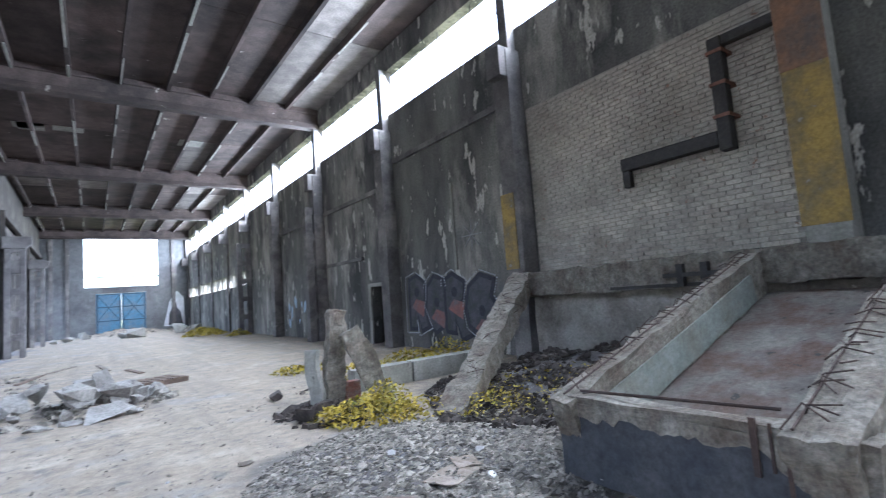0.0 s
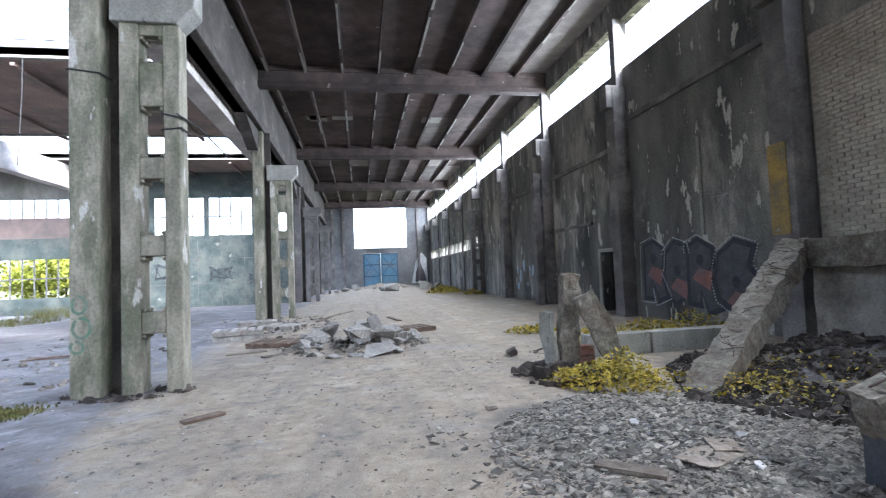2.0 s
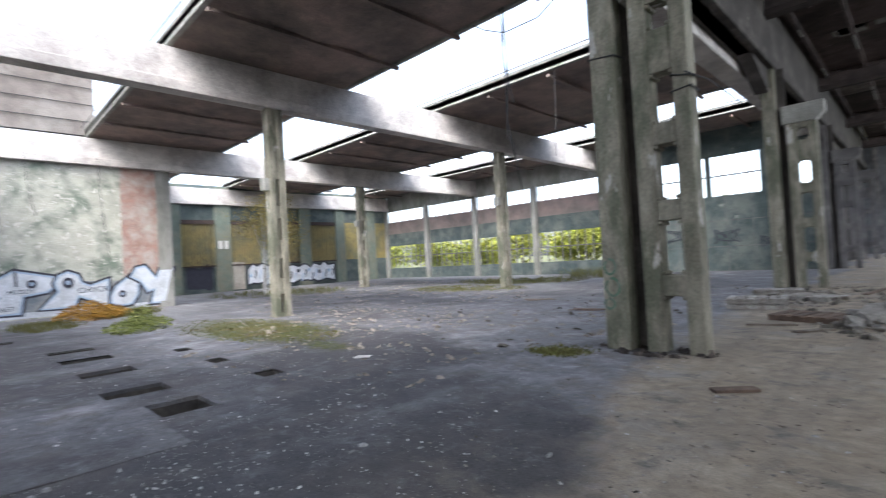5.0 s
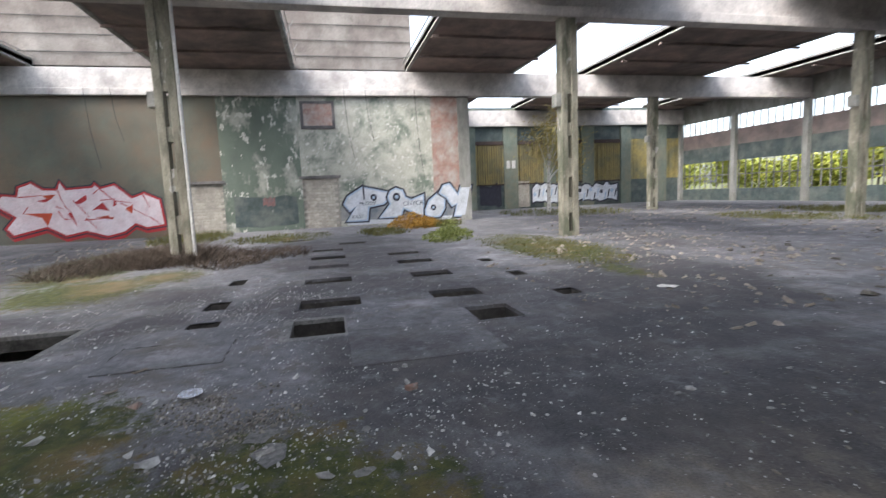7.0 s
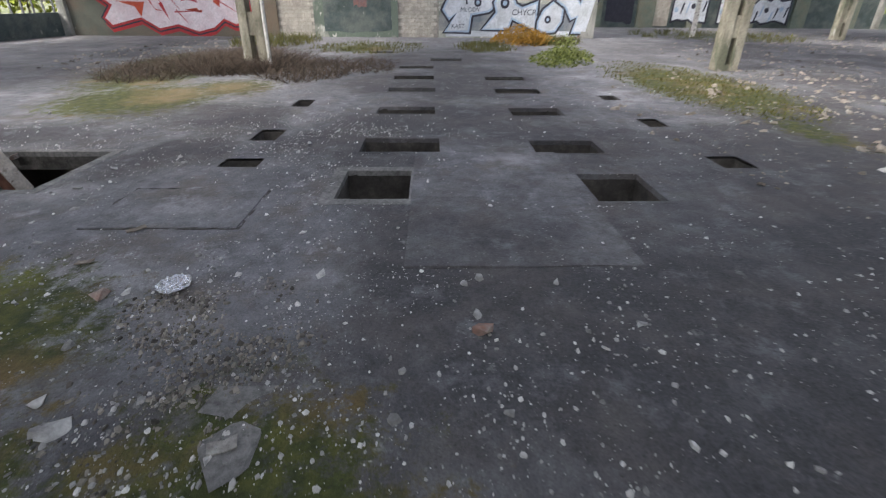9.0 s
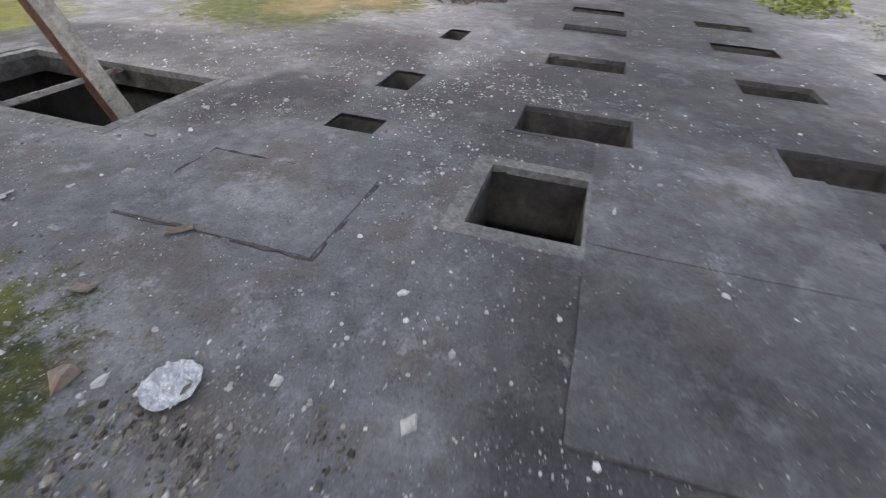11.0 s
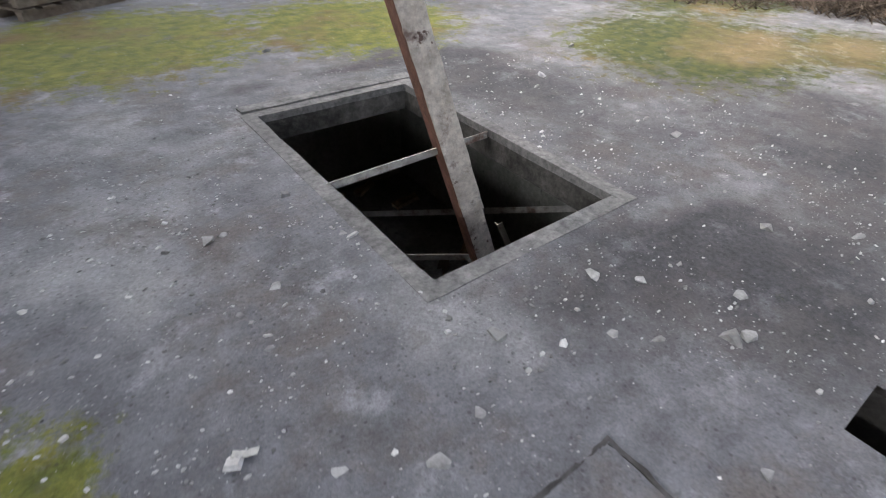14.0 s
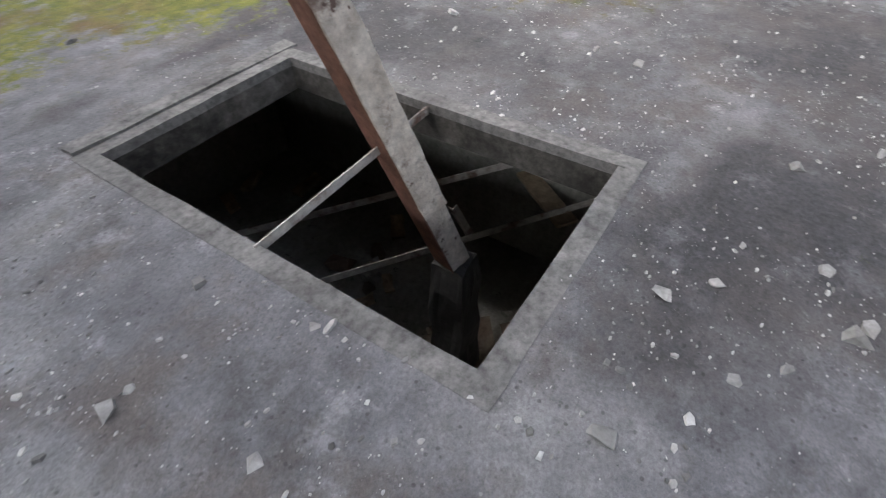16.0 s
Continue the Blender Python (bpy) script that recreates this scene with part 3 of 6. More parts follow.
bx(bm, *T, 31.5, END_Y, 4.0, 7.62)
for i, y in enumerate(PIL):
    if y > 31:
        bx(bm, *T, y - 0.3, y + 0.3, 3.1, 4.0)
        bx(bm, *T, y + 2.2, y + 2.5, 3.1, 4.0)
        if y + 4.2 < END_Y:
            bx(bm, *T, y + 4.0, y + 4.3, 3.1, 4.0)
bx(bm, *T, SOUTH_Y, END_Y, 9.15, 10.4)
structure("wall_east", bm, WALLDARK, "soot-blackened plastered wall with peeling patches", "wall")
for y in PIL:
    bm = bmesh.new()
    w = 0.25
    bx(bm, 7.55 if y < 31 else 7.88, 8.0, y - w, y + w, 0.0, 7.0)
    bx(bm, 7.35, 8.0, y - w * 0.9, y + w * 0.9, 6.35, 7.05, taper=-0.0)
    bx(bm, 7.75, 8.2, y - 0.14, y + 0.14, 7.0, 9.2)
    structure("wall_pier", bm, SOOT if y > 3 else CONCRETE, "sooty concrete pier standing against the wall", "pier", 0.02)
# stubs of glazing bars in the clerestory strip
for y in PIL[:-1]:
    bm = bmesh.new()
    for k in range(1, 4):
        rod(bm, (8.15, y + 1.5 * k, 7.62), (8.15, y + 1.5 * k, 9.15), 0.02, 6)
    rod(bm, (8.15, y + 0.2, 8.4), (8.15, y + 5.8, 8.4), 0.015, 6)
    structure("clerestory_bars", bm, FRAME, "thin rusty glazing bars in the open clerestory", "window bars")

# ---- far gable with big window and gate ----
bm = bmesh.new()
G = (END_Y, END_Y + 0.4)
WX0, WX1, WZ0, WZ1 = -0.7, 5.3, 4.55, 9.4
bx(bm, -4.6, WX0, *G, 0, 10.4)
bx(bm, WX1, 8.4, *G, 0, 10.4)
bx(bm, WX0, WX1, *G, 3.95, WZ0)
bx(bm, WX0, WX1, *G, WZ1, 10.4)
bx(bm, WX0, 0.2, *G, 0, 3.95)
bx(bm, 4.2, WX1, *G, 0, 3.95)
structure("wall_gable", bm, mat("grey_gable", (0.17, 0.175, 0.18), (0.12, 0.125, 0.13), 2, stain=(0.08, 0.08, 0.085), stain_scale=0.6), "grey stained gable wall with a tall glazed opening", "wall")
for k in range(3):
    bm = bmesh.new()
    x = -0.7 - 1.2 * (k + 1) if k < 2 else 6.6
    bx(bm, x - 0.15, x + 0.15, END_Y - 0.15, END_Y, 0, 10)
    structure("gable_rib", bm, SOOT, "sooty vertical rib on the gable wall", "pier")

# ---- roof of the long bay ----
bm = bmesh.new()
bx(bm, -4.4, 8.4, SOUTH_Y, END_Y + 0.4, 10.0, 10.4)
x = -3.6
while x < 8:
    bx(bm, x, x + 0.12, SOUTH_Y, END_Y, 9.72, 10.0)
    x += 1.45
rr = random.Random(8)
pale_bm = bmesh.new()
x = -3.48
while x < 8:
    for k in range(12):
        y = SOUTH_Y + 0.05 + 6.0 * k
        # more pale panels towards the clerestory: its light is put into the colour
        pale = rr.random() < (0.75 if x > 5 else 0.3 if x > 3.5 else 0.04)
        bx(pale_bm if pale else bm, x + 0.01, x + 1.32, y, min(y + 5.97, END_Y), 9.95 - rr.uniform(0, 0.012), 9.996)
    x += 1.45
structure("ceiling_panels", pale_bm, ROOFLIT, "roof panels coloured paler as if lit by the clerestory", "ceiling")
structure("ceiling", bm, SOOTROOF, "soot-stained ribbed concrete roof panels", "ceiling")
# bare pale edges where the ribs have spalled
rr = random.Random(3)
bm = bmesh.new()
x = -3.6
while x < 8:
    y = SOUTH_Y + 1
    while y < END_Y - 3:
        ln = rr.uniform(0.6, 3.5)
        if rr.random() < 0.62:
            bx(bm, x + 0.02, x + 0.07 + rr.uniform(0, 0.04), y, y + ln, 9.69, 9.73)
        y += ln + rr.uniform(0.4, 2.5)
    x += 1.45
structure("ceiling_spalls", bm, CONCRETE, "pale spalled edges on the roof ribs", "ceiling")
for y in (8.17, 20.17, 32.17, 43.7, 25.9):
    bm = bmesh.new()
    for k in range(5):
        x = rr.uniform(-3, 5)
        bx(bm, x, x + rr.uniform(0.5, 1.1), y, y + rr.uniform(0.3, 1.0), 9.93, 9.95 - 0.001 * k)
    structure("ceiling_patch", bm, CONCRETE, "pale patch on the sooty roof panels", "ceiling")


def roof_beam(y):
    bm = bmesh.new()
    bx(bm, -4.0, 8.0, y - 0.11, y + 0.11, 9.12, 9.98)
    bx(bm, -4.0, 8.0, y - 0.22, y + 0.22, 9.08, 9.30)
    bx(bm, -4.0, 8.0, y - 0.2, y + 0.2, 9.74, 9.98)
    return structure("roof_beam", bm, SOOTROOF, "sooty concrete I-beam across the bay", "beam", 0.02)


for y in (-4.05, 7.95, 19.95, 31.95, 43.95, 55.6):
    roof_beam(y)

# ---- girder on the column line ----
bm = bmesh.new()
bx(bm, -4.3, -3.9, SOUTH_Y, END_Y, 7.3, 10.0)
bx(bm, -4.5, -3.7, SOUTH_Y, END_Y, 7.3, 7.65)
structure("wall_girder", bm, SOOTSHADE, "sooty concrete girder running along the columns", "girder", 0.03)
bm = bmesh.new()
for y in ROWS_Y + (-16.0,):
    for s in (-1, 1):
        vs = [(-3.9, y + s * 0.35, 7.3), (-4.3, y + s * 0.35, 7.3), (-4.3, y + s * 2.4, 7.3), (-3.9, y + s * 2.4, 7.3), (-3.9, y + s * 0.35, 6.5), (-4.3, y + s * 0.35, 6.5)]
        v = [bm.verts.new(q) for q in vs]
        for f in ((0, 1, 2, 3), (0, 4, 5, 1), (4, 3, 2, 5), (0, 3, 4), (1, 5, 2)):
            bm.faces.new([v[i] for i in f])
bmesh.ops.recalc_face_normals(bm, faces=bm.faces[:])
structure("girder_haunch", bm, SOOTSHADE, "sloping concrete haunch under the girder", "girder")


# ---- columns between the bays ----
def hall_column(y):
    face = COLUMN if y < 25 else SOOT
    ob = empty("column", "tall openwork concrete column with mossy grey stains", "column", pose(HALL_COL_X, y, 0), "columns between the bays")
    bm = bmesh.new()
    bx(bm, -0.66, -0.27, -0.23, 0.23, 0, 7.3)
    part("post", bm, face, ob, bevel=0.025)
    for x0, x1, z1 in ((-0.04, 0.22, 5.9), (0.55, 0.775, 5.35)):
        bm = bmesh.new()
        bx(bm, x0, x1, -0.17, 0.17, 0, z1)
        part("leg", bm, face, ob, bevel=0.02)
    for z0, z1 in ((0.84, 1.15), (1.95, 2.25), (3.07, 3.38), (4.13, 4.78), (5.18, 5.36)):
        bm = bmesh.new()
        bx(bm, 0.22, 0.55, -0.15, 0.15, z0, z1)
        for xa, xb in ((0.22, 0.28), (0.49, 0.55)):
            bx(bm, xa, xb, -0.149, 0.149, z0 - 0.06, z0 - 0.001)
            bx(bm, xa, xb, -0.149, 0.149, z1 + 0.001, z1 + 0.06)
        part("rung", bm, face, ob, bevel=0.02)
    bm = bmesh.new()
    v = [bm.verts.new((x, s, z)) for s in (-0.22, 0.22) for x, z in ((-0.14, 5.35), (0.76, 5.35), (1.0, 5.6), (1.0, 5.95), (-0.14, 5.95))]
    bm.faces.new(v[4::-1])
    bm.faces.new(v[5:])
    for i in range(5):
        bm.faces.new((v[i], v[(i + 1) % 5], v[5 + (i + 1) % 5], v[5 + i]))
    part("corbel", bm, CONCRETE if y < 25 else SOOT, ob, bevel=0.02)
    # near-black strip stands for the shade in the gap between the posts
    bm = bmesh.new()
    bx(bm, -0.27, -0.04, 0.1, 0.16, 0, 7.3)
    part("joint_strip", bm, SOOTSHADE, ob, "black strip standing for shade between the two posts")
    return ob


for y in (-16.0,) + ROWS_Y:
    hall_column(y)


# ---- low bays: columns, beams, roof strips ----
def bay_column(x, y):
    ob = empty("bay_column", "slender slotted concrete column with pale mossy faces", "column", pose(x, y, 0), "columns of the low bays")
    for s in (-1, 1):
        bm = bmesh.new()
        bx(bm, -0.18, 0.18, s * 0.07 if s > 0 else -0.28, 0.28 if s > 0 else -0.07, 0, 6.8)
        part("leg", bm, COLUMN, ob, bevel=0.02)
    for z0, z1 in ((0, 0.15), (0.75, 1.25), (1.9, 2.5), (3.2, 3.6), (4.5, 6.8)):
        bm = bmesh.new()
        bx(bm, -0.14, 0.14, -0.07, 0.07, z0, z1)
        part("web", bm, COLUMN, ob)
    bm = bmesh.new()
    bx(bm, -0.16, 0.16, -0.46, -0.28, 4.1, 4.5)
    part("bracket", bm, CONCRETE, ob, bevel=0.01)
    return ob


for x in AXES_X[:2]:
    for y in ROWS_Y[:3]:
        if not (x < -27 and y < 8.5):
            bay_column(x, y if y > 0 else -3.6)

for x in AXES_X + (-4.9,):
    bm = bmesh.new()
    if x > -5:
        bx(bm, x - 0.15, x + 0.5, SOUTH_Y, NORTH_Y, 7.0, 7.9)
    else:
        bx(bm, x - 0.12, x + 0.12, SOUTH_Y, NORTH_Y, 6.95, 8.05)
        bx(bm, x - 0.25, x + 0.25, SOUTH_Y, NORTH_Y, 6.78, 7.1)
    structure("roof_girder", bm, BEAMWHITE, "limewashed concrete roof girder catching skylight", "girder", 0.02)

STRIPS = [(-16.2, -12.6), (-7.3, -0.9), (4.9, 11.2), (15.75, 24.0), (28.3, 32.3)]
for y0, y1 in STRIPS:
    yc = {4.9: 7.95, 15.75: 19.9, -7.3: -4.05}.get(y0, (y0 + y1) / 2)
    bm = bmesh.new()
    xs_ = [-40.2, -27.5, -15.5, -4.3]
    for xa, xb in zip(xs_[:-1], xs_[1:]):
        v = [bm.verts.new((x_, y_, z_)) for x_ in (xa, xb) for y_, z_ in ((y0, 8.28), (yc, 8.06), (y1, 8.28), (y1, 8.5), (yc, 8.32), (y0, 8.5))]
        for i in range(6):
            bm.faces.new((v[i], v[(i + 1) % 6], v[6 + (i + 1) % 6], v[6 + i]))
        bm.faces.new(v[5::-1])
        bm.faces.new(v[6:])
        for k in range(1, 4):
            xr = xa + (xb - xa) * k / 4
            bx(bm, xr - 0.06, xr + 0.06, y0 + 0.1, y1 - 0.1, 8.0, 8.1)
    bmesh.ops.recalc_face_normals(bm, faces=bm.faces[:])
    structure("roof_strip", bm, ROOFSLAB, "brown weathered concrete roof strip between skylights", "roof")
    for ye, s in ((y0, 1), (y1, -1)):
        bm = bmesh.new()
        bx(bm, -40.2, -4.3, min(ye, ye + s * 0.16), max(ye, ye + s * 0.16), 8.2, 8.62)
        structure("skylight_kerb", bm, CONCRETE, "pale concrete kerb along the open skylight", "kerb")

# ---- outer walls of the low bays ----
def window_wall(name, y, s, x_lo, x_hi):
    """A wall along x: plinth, lower windows, two spandrels, upper windows."""
    t0, t1 = (y, y + 0.3) if s > 0 else (y - 0.3, y)
    for z0, z1, m_, lab in ((0, 0.95, TEALWALL, "stained plinth below the windows"), (3.2, 4.4, TEALWALL, "teal-grey stained spandrel panels"),
                            (4.4, 5.6, BROWNPANEL, "brown weathered spandrel panels"), (6.7, 8.3, CONCRETE, "concrete lintel under the roof")):
        bm = bmesh.new()
        off = 0.004 if m_ is BROWNPANEL else 0
        bx(bm, x_lo, x_hi, t0 + off, t1, z0, z1)
        structure(name, bm, m_, lab, "wall")
    x = x_lo
    while x <= x_hi + 0.1:
        bm = bmesh.new()
        yy = y - s * 0.35
        bx(bm, x - 0.2, x + 0.2, min(yy, y), max(yy, y), 0, 6.8)
        structure("wall_post", bm, CONCRETE, "pale concrete post against the window wall", "pier", 0.02)
        x += 6


window_wall("wall_north", NORTH_Y, 1, -39.5, -15.5)
window_wall("wall_south", SOUTH_Y, -1, -39.5, -3.5)
bm = bmesh.new()
bx(bm, -15.3, -4.3, NORTH_Y, NORTH_Y + 0.3, 0, 4.35)
bx(bm, -15.3, -4.3, NORTH_Y, NORTH_Y + 0.3, 6.7, 8.3)
for x in (-12.5, -9.4, -6.6):
    bx(bm, x - 0.12, x + 0.12, NORTH_Y, NORTH_Y + 0.3, 4.35, 6.7)
structure("wall_north_solid", bm, TEALWALL, "teal-grey concrete panel wall with open upper windows", "wall")
bm = bmesh.new()
bx(bm, -4.3, 8.35, SOUTH_Y - 0.3, SOUTH_Y, 0, 10.4)
structure("wall_south_bay", bm, WALLDARK, "sooty closing wall of the long bay", "wall")

# ---- green painted cross wall ----
GX = -27.5
bm = bmesh.new()
DOORS = ((-6.4, -4.75, 2.5), (-0.9, 0.97, 2.6))
t = (GX - 0.35, GX)
GREENDARK = mat("dark_green_paint", (0.15, 0.155, 0.125), (0.105, 0.11, 0.09), 0.6, stain=(0.17, 0.13, 0.095), stain_scale=0.35, stain_at=0.52, chip=(0.42, 0.41, 0.36), chip_scale=2.4, chip_at=0.74)
CREAMWALL = mat("peeled_cream_plaster", (0.46, 0.45, 0.39), (0.33, 0.33, 0.28), 2.5, stain=(0.17, 0.20, 0.16), stain_scale=0.8, stain_at=0.55, stain_soft=0.06, chip=(0.56, 0.54, 0.49), chip_scale=5, chip_at=0.6)
for y0_, y1_, z0_, m_, lab in ((SOUTH_Y, DOORS[0][0], 0, GREENDARK, "dark green wall browned by soot"), (DOORS[0][0], DOORS[0][1], DOORS[0][2], GREENDARK, "dark green wall above the bricked doorway"),
                               (DOORS[0][1], DOORS[1][0], 0, GREENWALL, "tall wall with peeling green and cream paint"), (DOORS[1][0], DOORS[1][1], DOORS[1][2], CREAMWALL, "peeled cream wall above the doorway"),
                               (DOORS[1][1], 6.1, 0, CREAMWALL, "cream plaster wall with peeling green patches")):
    bm = bmesh.new()
    bx(bm, *t, y0_, y1_, z0_, 7.0)
    structure("wall_green", bm, m_, lab, "wall")
bm = bmesh.new()
bx(bm, GX - 0.35, GX, 6.1, 7.6, 0, 7.0)
structure("wall_pink_end", bm, PINKBRICK, "pinkish brick and plaster end of the wall", "wall")
bm = bmesh.new()
bx(bm, GX - 0.4, GX + 0.05, 7.6, 8.25, 0, 7.0)
structure("wall_end_post", bm, CONCRETE, "pale concrete post closing the wall", "pier", 0.02)
for a, b, h in DOORS:
    bm = bmesh.new()
    bx(bm, GX - 0.3, GX - 0.12, a, b, 0, h)
    structure("door_infill", bm, MORTAR, "bricked-up doorway with dirty mortar", "doorway")

# raised storey seen through the skylight above the green wall
bm = bmesh.new()
bx(bm, -28.4, -28.1, SOUTH_Y, 5.3, 8.3, 11.4)
structure("wall_upper", bm, mat("brown_grey_render", (0.19, 0.165, 0.148), (0.13, 0.113, 0.10), 1.2, stain=(0.26, 0.24, 0.215), stain_scale=0.5, stain_at=0.58), "brown weathered wall of a raised storey", "wall")
for z_ in (8.9, 9.7, 10.5):
    bm = bmesh.new()
    rod(bm, (-28.05, SOUTH_Y, z_), (-28.05, 5.3, z_ + 0.05), 0.02, 5)
    structure("upper_wire", bm, CABLE, "thin wire strung along the raised wall", "wire")

# ---- far west wall with ochre lattice windows ----
bm = bmesh.new()
bx(bm, -40.0, -39.6, 8.0, NORTH_Y, 0, 2.1)
bx(bm, -40.0, -39.6, 8.0, NORTH_Y, 5.6, 8.3)
bx(bm, -40.0, -39.6, SOUTH_Y, 8.0, 0, 8.3)
structure("wall_west", bm, TEALWALL, "stained far wall below the ochre windows", "wall")
# solid ridged sheets stand in for the yellow lattice windows
bm = bmesh.new()
y = 8.0
i = 0
while y < NORTH_Y - 0.1:
    bx(bm, -39.75 + (0.06 if i % 2 else 0), -39.62 + (0.06 if i % 2 else 0), y, y + 0.2, 2.1, 5.6)
    y += 0.2
    i += 1
structure("corrugated_shutters", bm, OCHREPANE, "ochre ridged sheets standing in for the far lattice windows", "shutter")

PIERGREEN = mat("faded_green_pier", (0.17, 0.20, 0.165), (0.12, 0.145, 0.12), 1.5, stain=(0.2, 0.19, 0.14), stain_scale=0.7)
# teal piers between the ochre bays, with thin glazing bars
for y0_, y1_ in ((8.0, 12.3), (14.75, 15.95), (18.3, 19.4), (21.9, 23.0), (25.6, 26.6), (29.2, 30.2)):
    bm = bmesh.new()
    bx(bm, -39.62, -39.4, y0_, y1_, 0, 8.2)
    structure("wall_pier_west", bm, PIERGREEN, "teal-green painted pier of the far wall", "pier")
for y0_, y1_ in ((12.3, 14.75), (15.95, 18.3), (19.4, 21.9), (23.0, 25.6)):
    bm = bmesh.new()
    n_ = 12
    for k in range(n_ + 1):
        y = y0_ + (y1_ - y0_) * k / n_
        bx(bm, -39.55, -39.52, y - 0.012, y + 0.012, 2.1, 5.3)
    bx(bm, -39.6, -39.48, y0_, y1_, 2.0, 2.1)
    bx(bm, -39.6, -39.48, y0_, y1_, 5.3, 5.6)
    structure("shutter_bars", bm, DARKRUST, "dark bars before the ochre sheets", "window bars")

# ---- left side of the long bay beyond the low bays ----
bm = bmesh.new()
bx(bm, -4.35, -4.05, NORTH_Y, END_Y, 0, 0.9)
bx(bm, -4.35, -4.05, NORTH_Y, END_Y, 5.3, 6.1)
bx(bm, -4.35, -4.05, NORTH_Y, END_Y, 6.9, 7.3)
for y in (32.2, 35, 38, 41, 44, 47, 50, 53, 55.9):
    bx(bm, -4.35, -4.05, y - 0.35, y + 0.35, 0.9, 5.3)
    bx(bm, -4.35, -4.05, y - 0.8, y + 0.8, 6.1, 6.9)
structure("wall_west_bay", bm, SOOTSHADE, "sooty wall with windows behind the far columns", "wall")


# ==== things of the long bay ====
def prism(bm, outline, x, axis, thick):
    """A flat plate from an outline of (u, v) at a wall plane; axis x or y."""
    def at(u, v, d):
        return (x + d, u, v) if axis == "x" else (u, x + d, v)
    a = [bm.verts.new(at(u, v, 0)) for u, v in outline]
    b = [bm.verts.new(at(u, v, thick)) for u, v in outline]
    k = len(outline)
    bm.faces.new(a[::-1])
    bm.faces.new(b)
    for i in range(k):
        bm.faces.new((a[i], a[(i + 1) % k], b[(i + 1) % k], b[i]))


# room behind the side door; its shade is painted with the pits' near-black
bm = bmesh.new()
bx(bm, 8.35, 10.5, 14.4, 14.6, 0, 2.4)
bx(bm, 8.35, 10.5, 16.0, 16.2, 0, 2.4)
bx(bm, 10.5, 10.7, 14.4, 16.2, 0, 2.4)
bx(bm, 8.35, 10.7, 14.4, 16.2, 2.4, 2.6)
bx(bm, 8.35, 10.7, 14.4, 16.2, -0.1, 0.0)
structure("side_room", bm, RECESSDARK, "side room behind the open doorway, its shade put into the colour", "room")
bm = bmesh.new()
for a in ((7.94, 8.0, 14.7, 14.85, 0, 2.12), (7.94, 8.0, 15.75, 15.9, 0, 2.12), (7.94, 8.0, 14.85, 15.75, 2.0, 2.12)):
    bx(bm, *a)
structure("door_frame", bm, CONCRETE, "pale concrete frame round the dark doorway", "door frame")
# raised blocks and ledges on the wall between piers
for y0, y1, z0, z1 in ((8.3, 13.6, 5.9, 6.05), (14.3, 19.6, 5.2, 5.35), (20.3, 25.6, 5.2, 5.35), (16.2, 19.6, 3.0, 3.12)):
    bm = bmesh.new()
    bx(bm, 7.9, 8.0, y0, y1, z0, z1)
    structure("wall_ledge", bm, SOOT, "sooty ledge on the blackened wall", "ledge")
bm = bmesh.new()
bx(bm, 7.96, 8.0, 10.62, 10.72, 2.2, 4.6)
structure("wall_drip", bm, CONCRETE, "pale streaked strip down the dark wall", "strip")

# slotted twin piers deeper in the bay
def wall_ladder(y):
    ob = empty("wall_ladder_column", "dark slotted concrete column against the sooty wall", "column", pose(7.6, y, 0), "columns along the sooty wall")
    for s in (-1, 1):
        bm = bmesh.new()
        bx(bm, -0.42 if s < 0 else 0.12, -0.12 if s < 0 else 0.42, -0.2, 0.2, 0, 5.6)
        part("leg", bm, SOOT, ob, bevel=0.02)
    for z in (0.9, 2.0, 3.1, 4.2, 5.3):
        bm = bmesh.new()
        bx(bm, -0.12, 0.12, -0.17, 0.17, z, z + 0.3)
        part("rung", bm, SOOT, ob)
    return ob


for y in (19.95, 31.95):
    wall_ladder(y)

# low plastered wall and broken ledge beam by the near bay
bm = bmesh.new()
bx(bm, 7.35, 7.98, -3.0, 7.3, 0, 1.4)
roughen(bm, 0.02, 2.0, 6)
structure("wall_low", bm, WALLPLASTER, "low grey plastered wall stained by moisture", "wall")
bm = bmesh.new()
bx(bm, 7.0, 7.98, -3.0, 7.45, 1.4, 1.86)
bmesh.ops.subdivide_edges(bm, edges=[e for e in bm.edges if (e.verts[0].co - e.verts[1].co).length > 2], cuts=40, use_grid_fill=True)
roughen(bm, 0.05, 4.0, 2)
structure("ledge_beam", bm, BREAK, "broken concrete ledge beam with chipped edges", "beam")
bm = bmesh.new()
bx(bm, 6.98, 7.0, 3.3, 5.2, 1.42, 1.47)
bx(bm, 6.9, 7.0, 3.9, 4.0, 1.42, 1.75)
bx(bm, 6.9, 7.0, 3.55, 3.65, 1.5, 1.75)
bx(bm, 6.88, 7.0, 3.4, 4.2, 1.56, 1.62)
tagged(finish("steel_bracket", bm, BLACKPIPE), "bent black steel bracket on the ledge", "bracket")

# yellow paint on two piers
for y0, y1, z0, z1 in ((2.03, 2.57, 2.1, 4.2), (7.84, 8.24, 2.0, 3.7)):
    bm = bmesh.new()
    bx(bm, 7.53, 7.55, y0, y1, z0, z1)
    structure("pier_paint", bm, YELLOW, "worn yellow paint on the concrete pier", "paint")
bm = bmesh.new()
bx(bm, 7.52, 7.55, 2.03, 2.57, 4.2, 5.6)
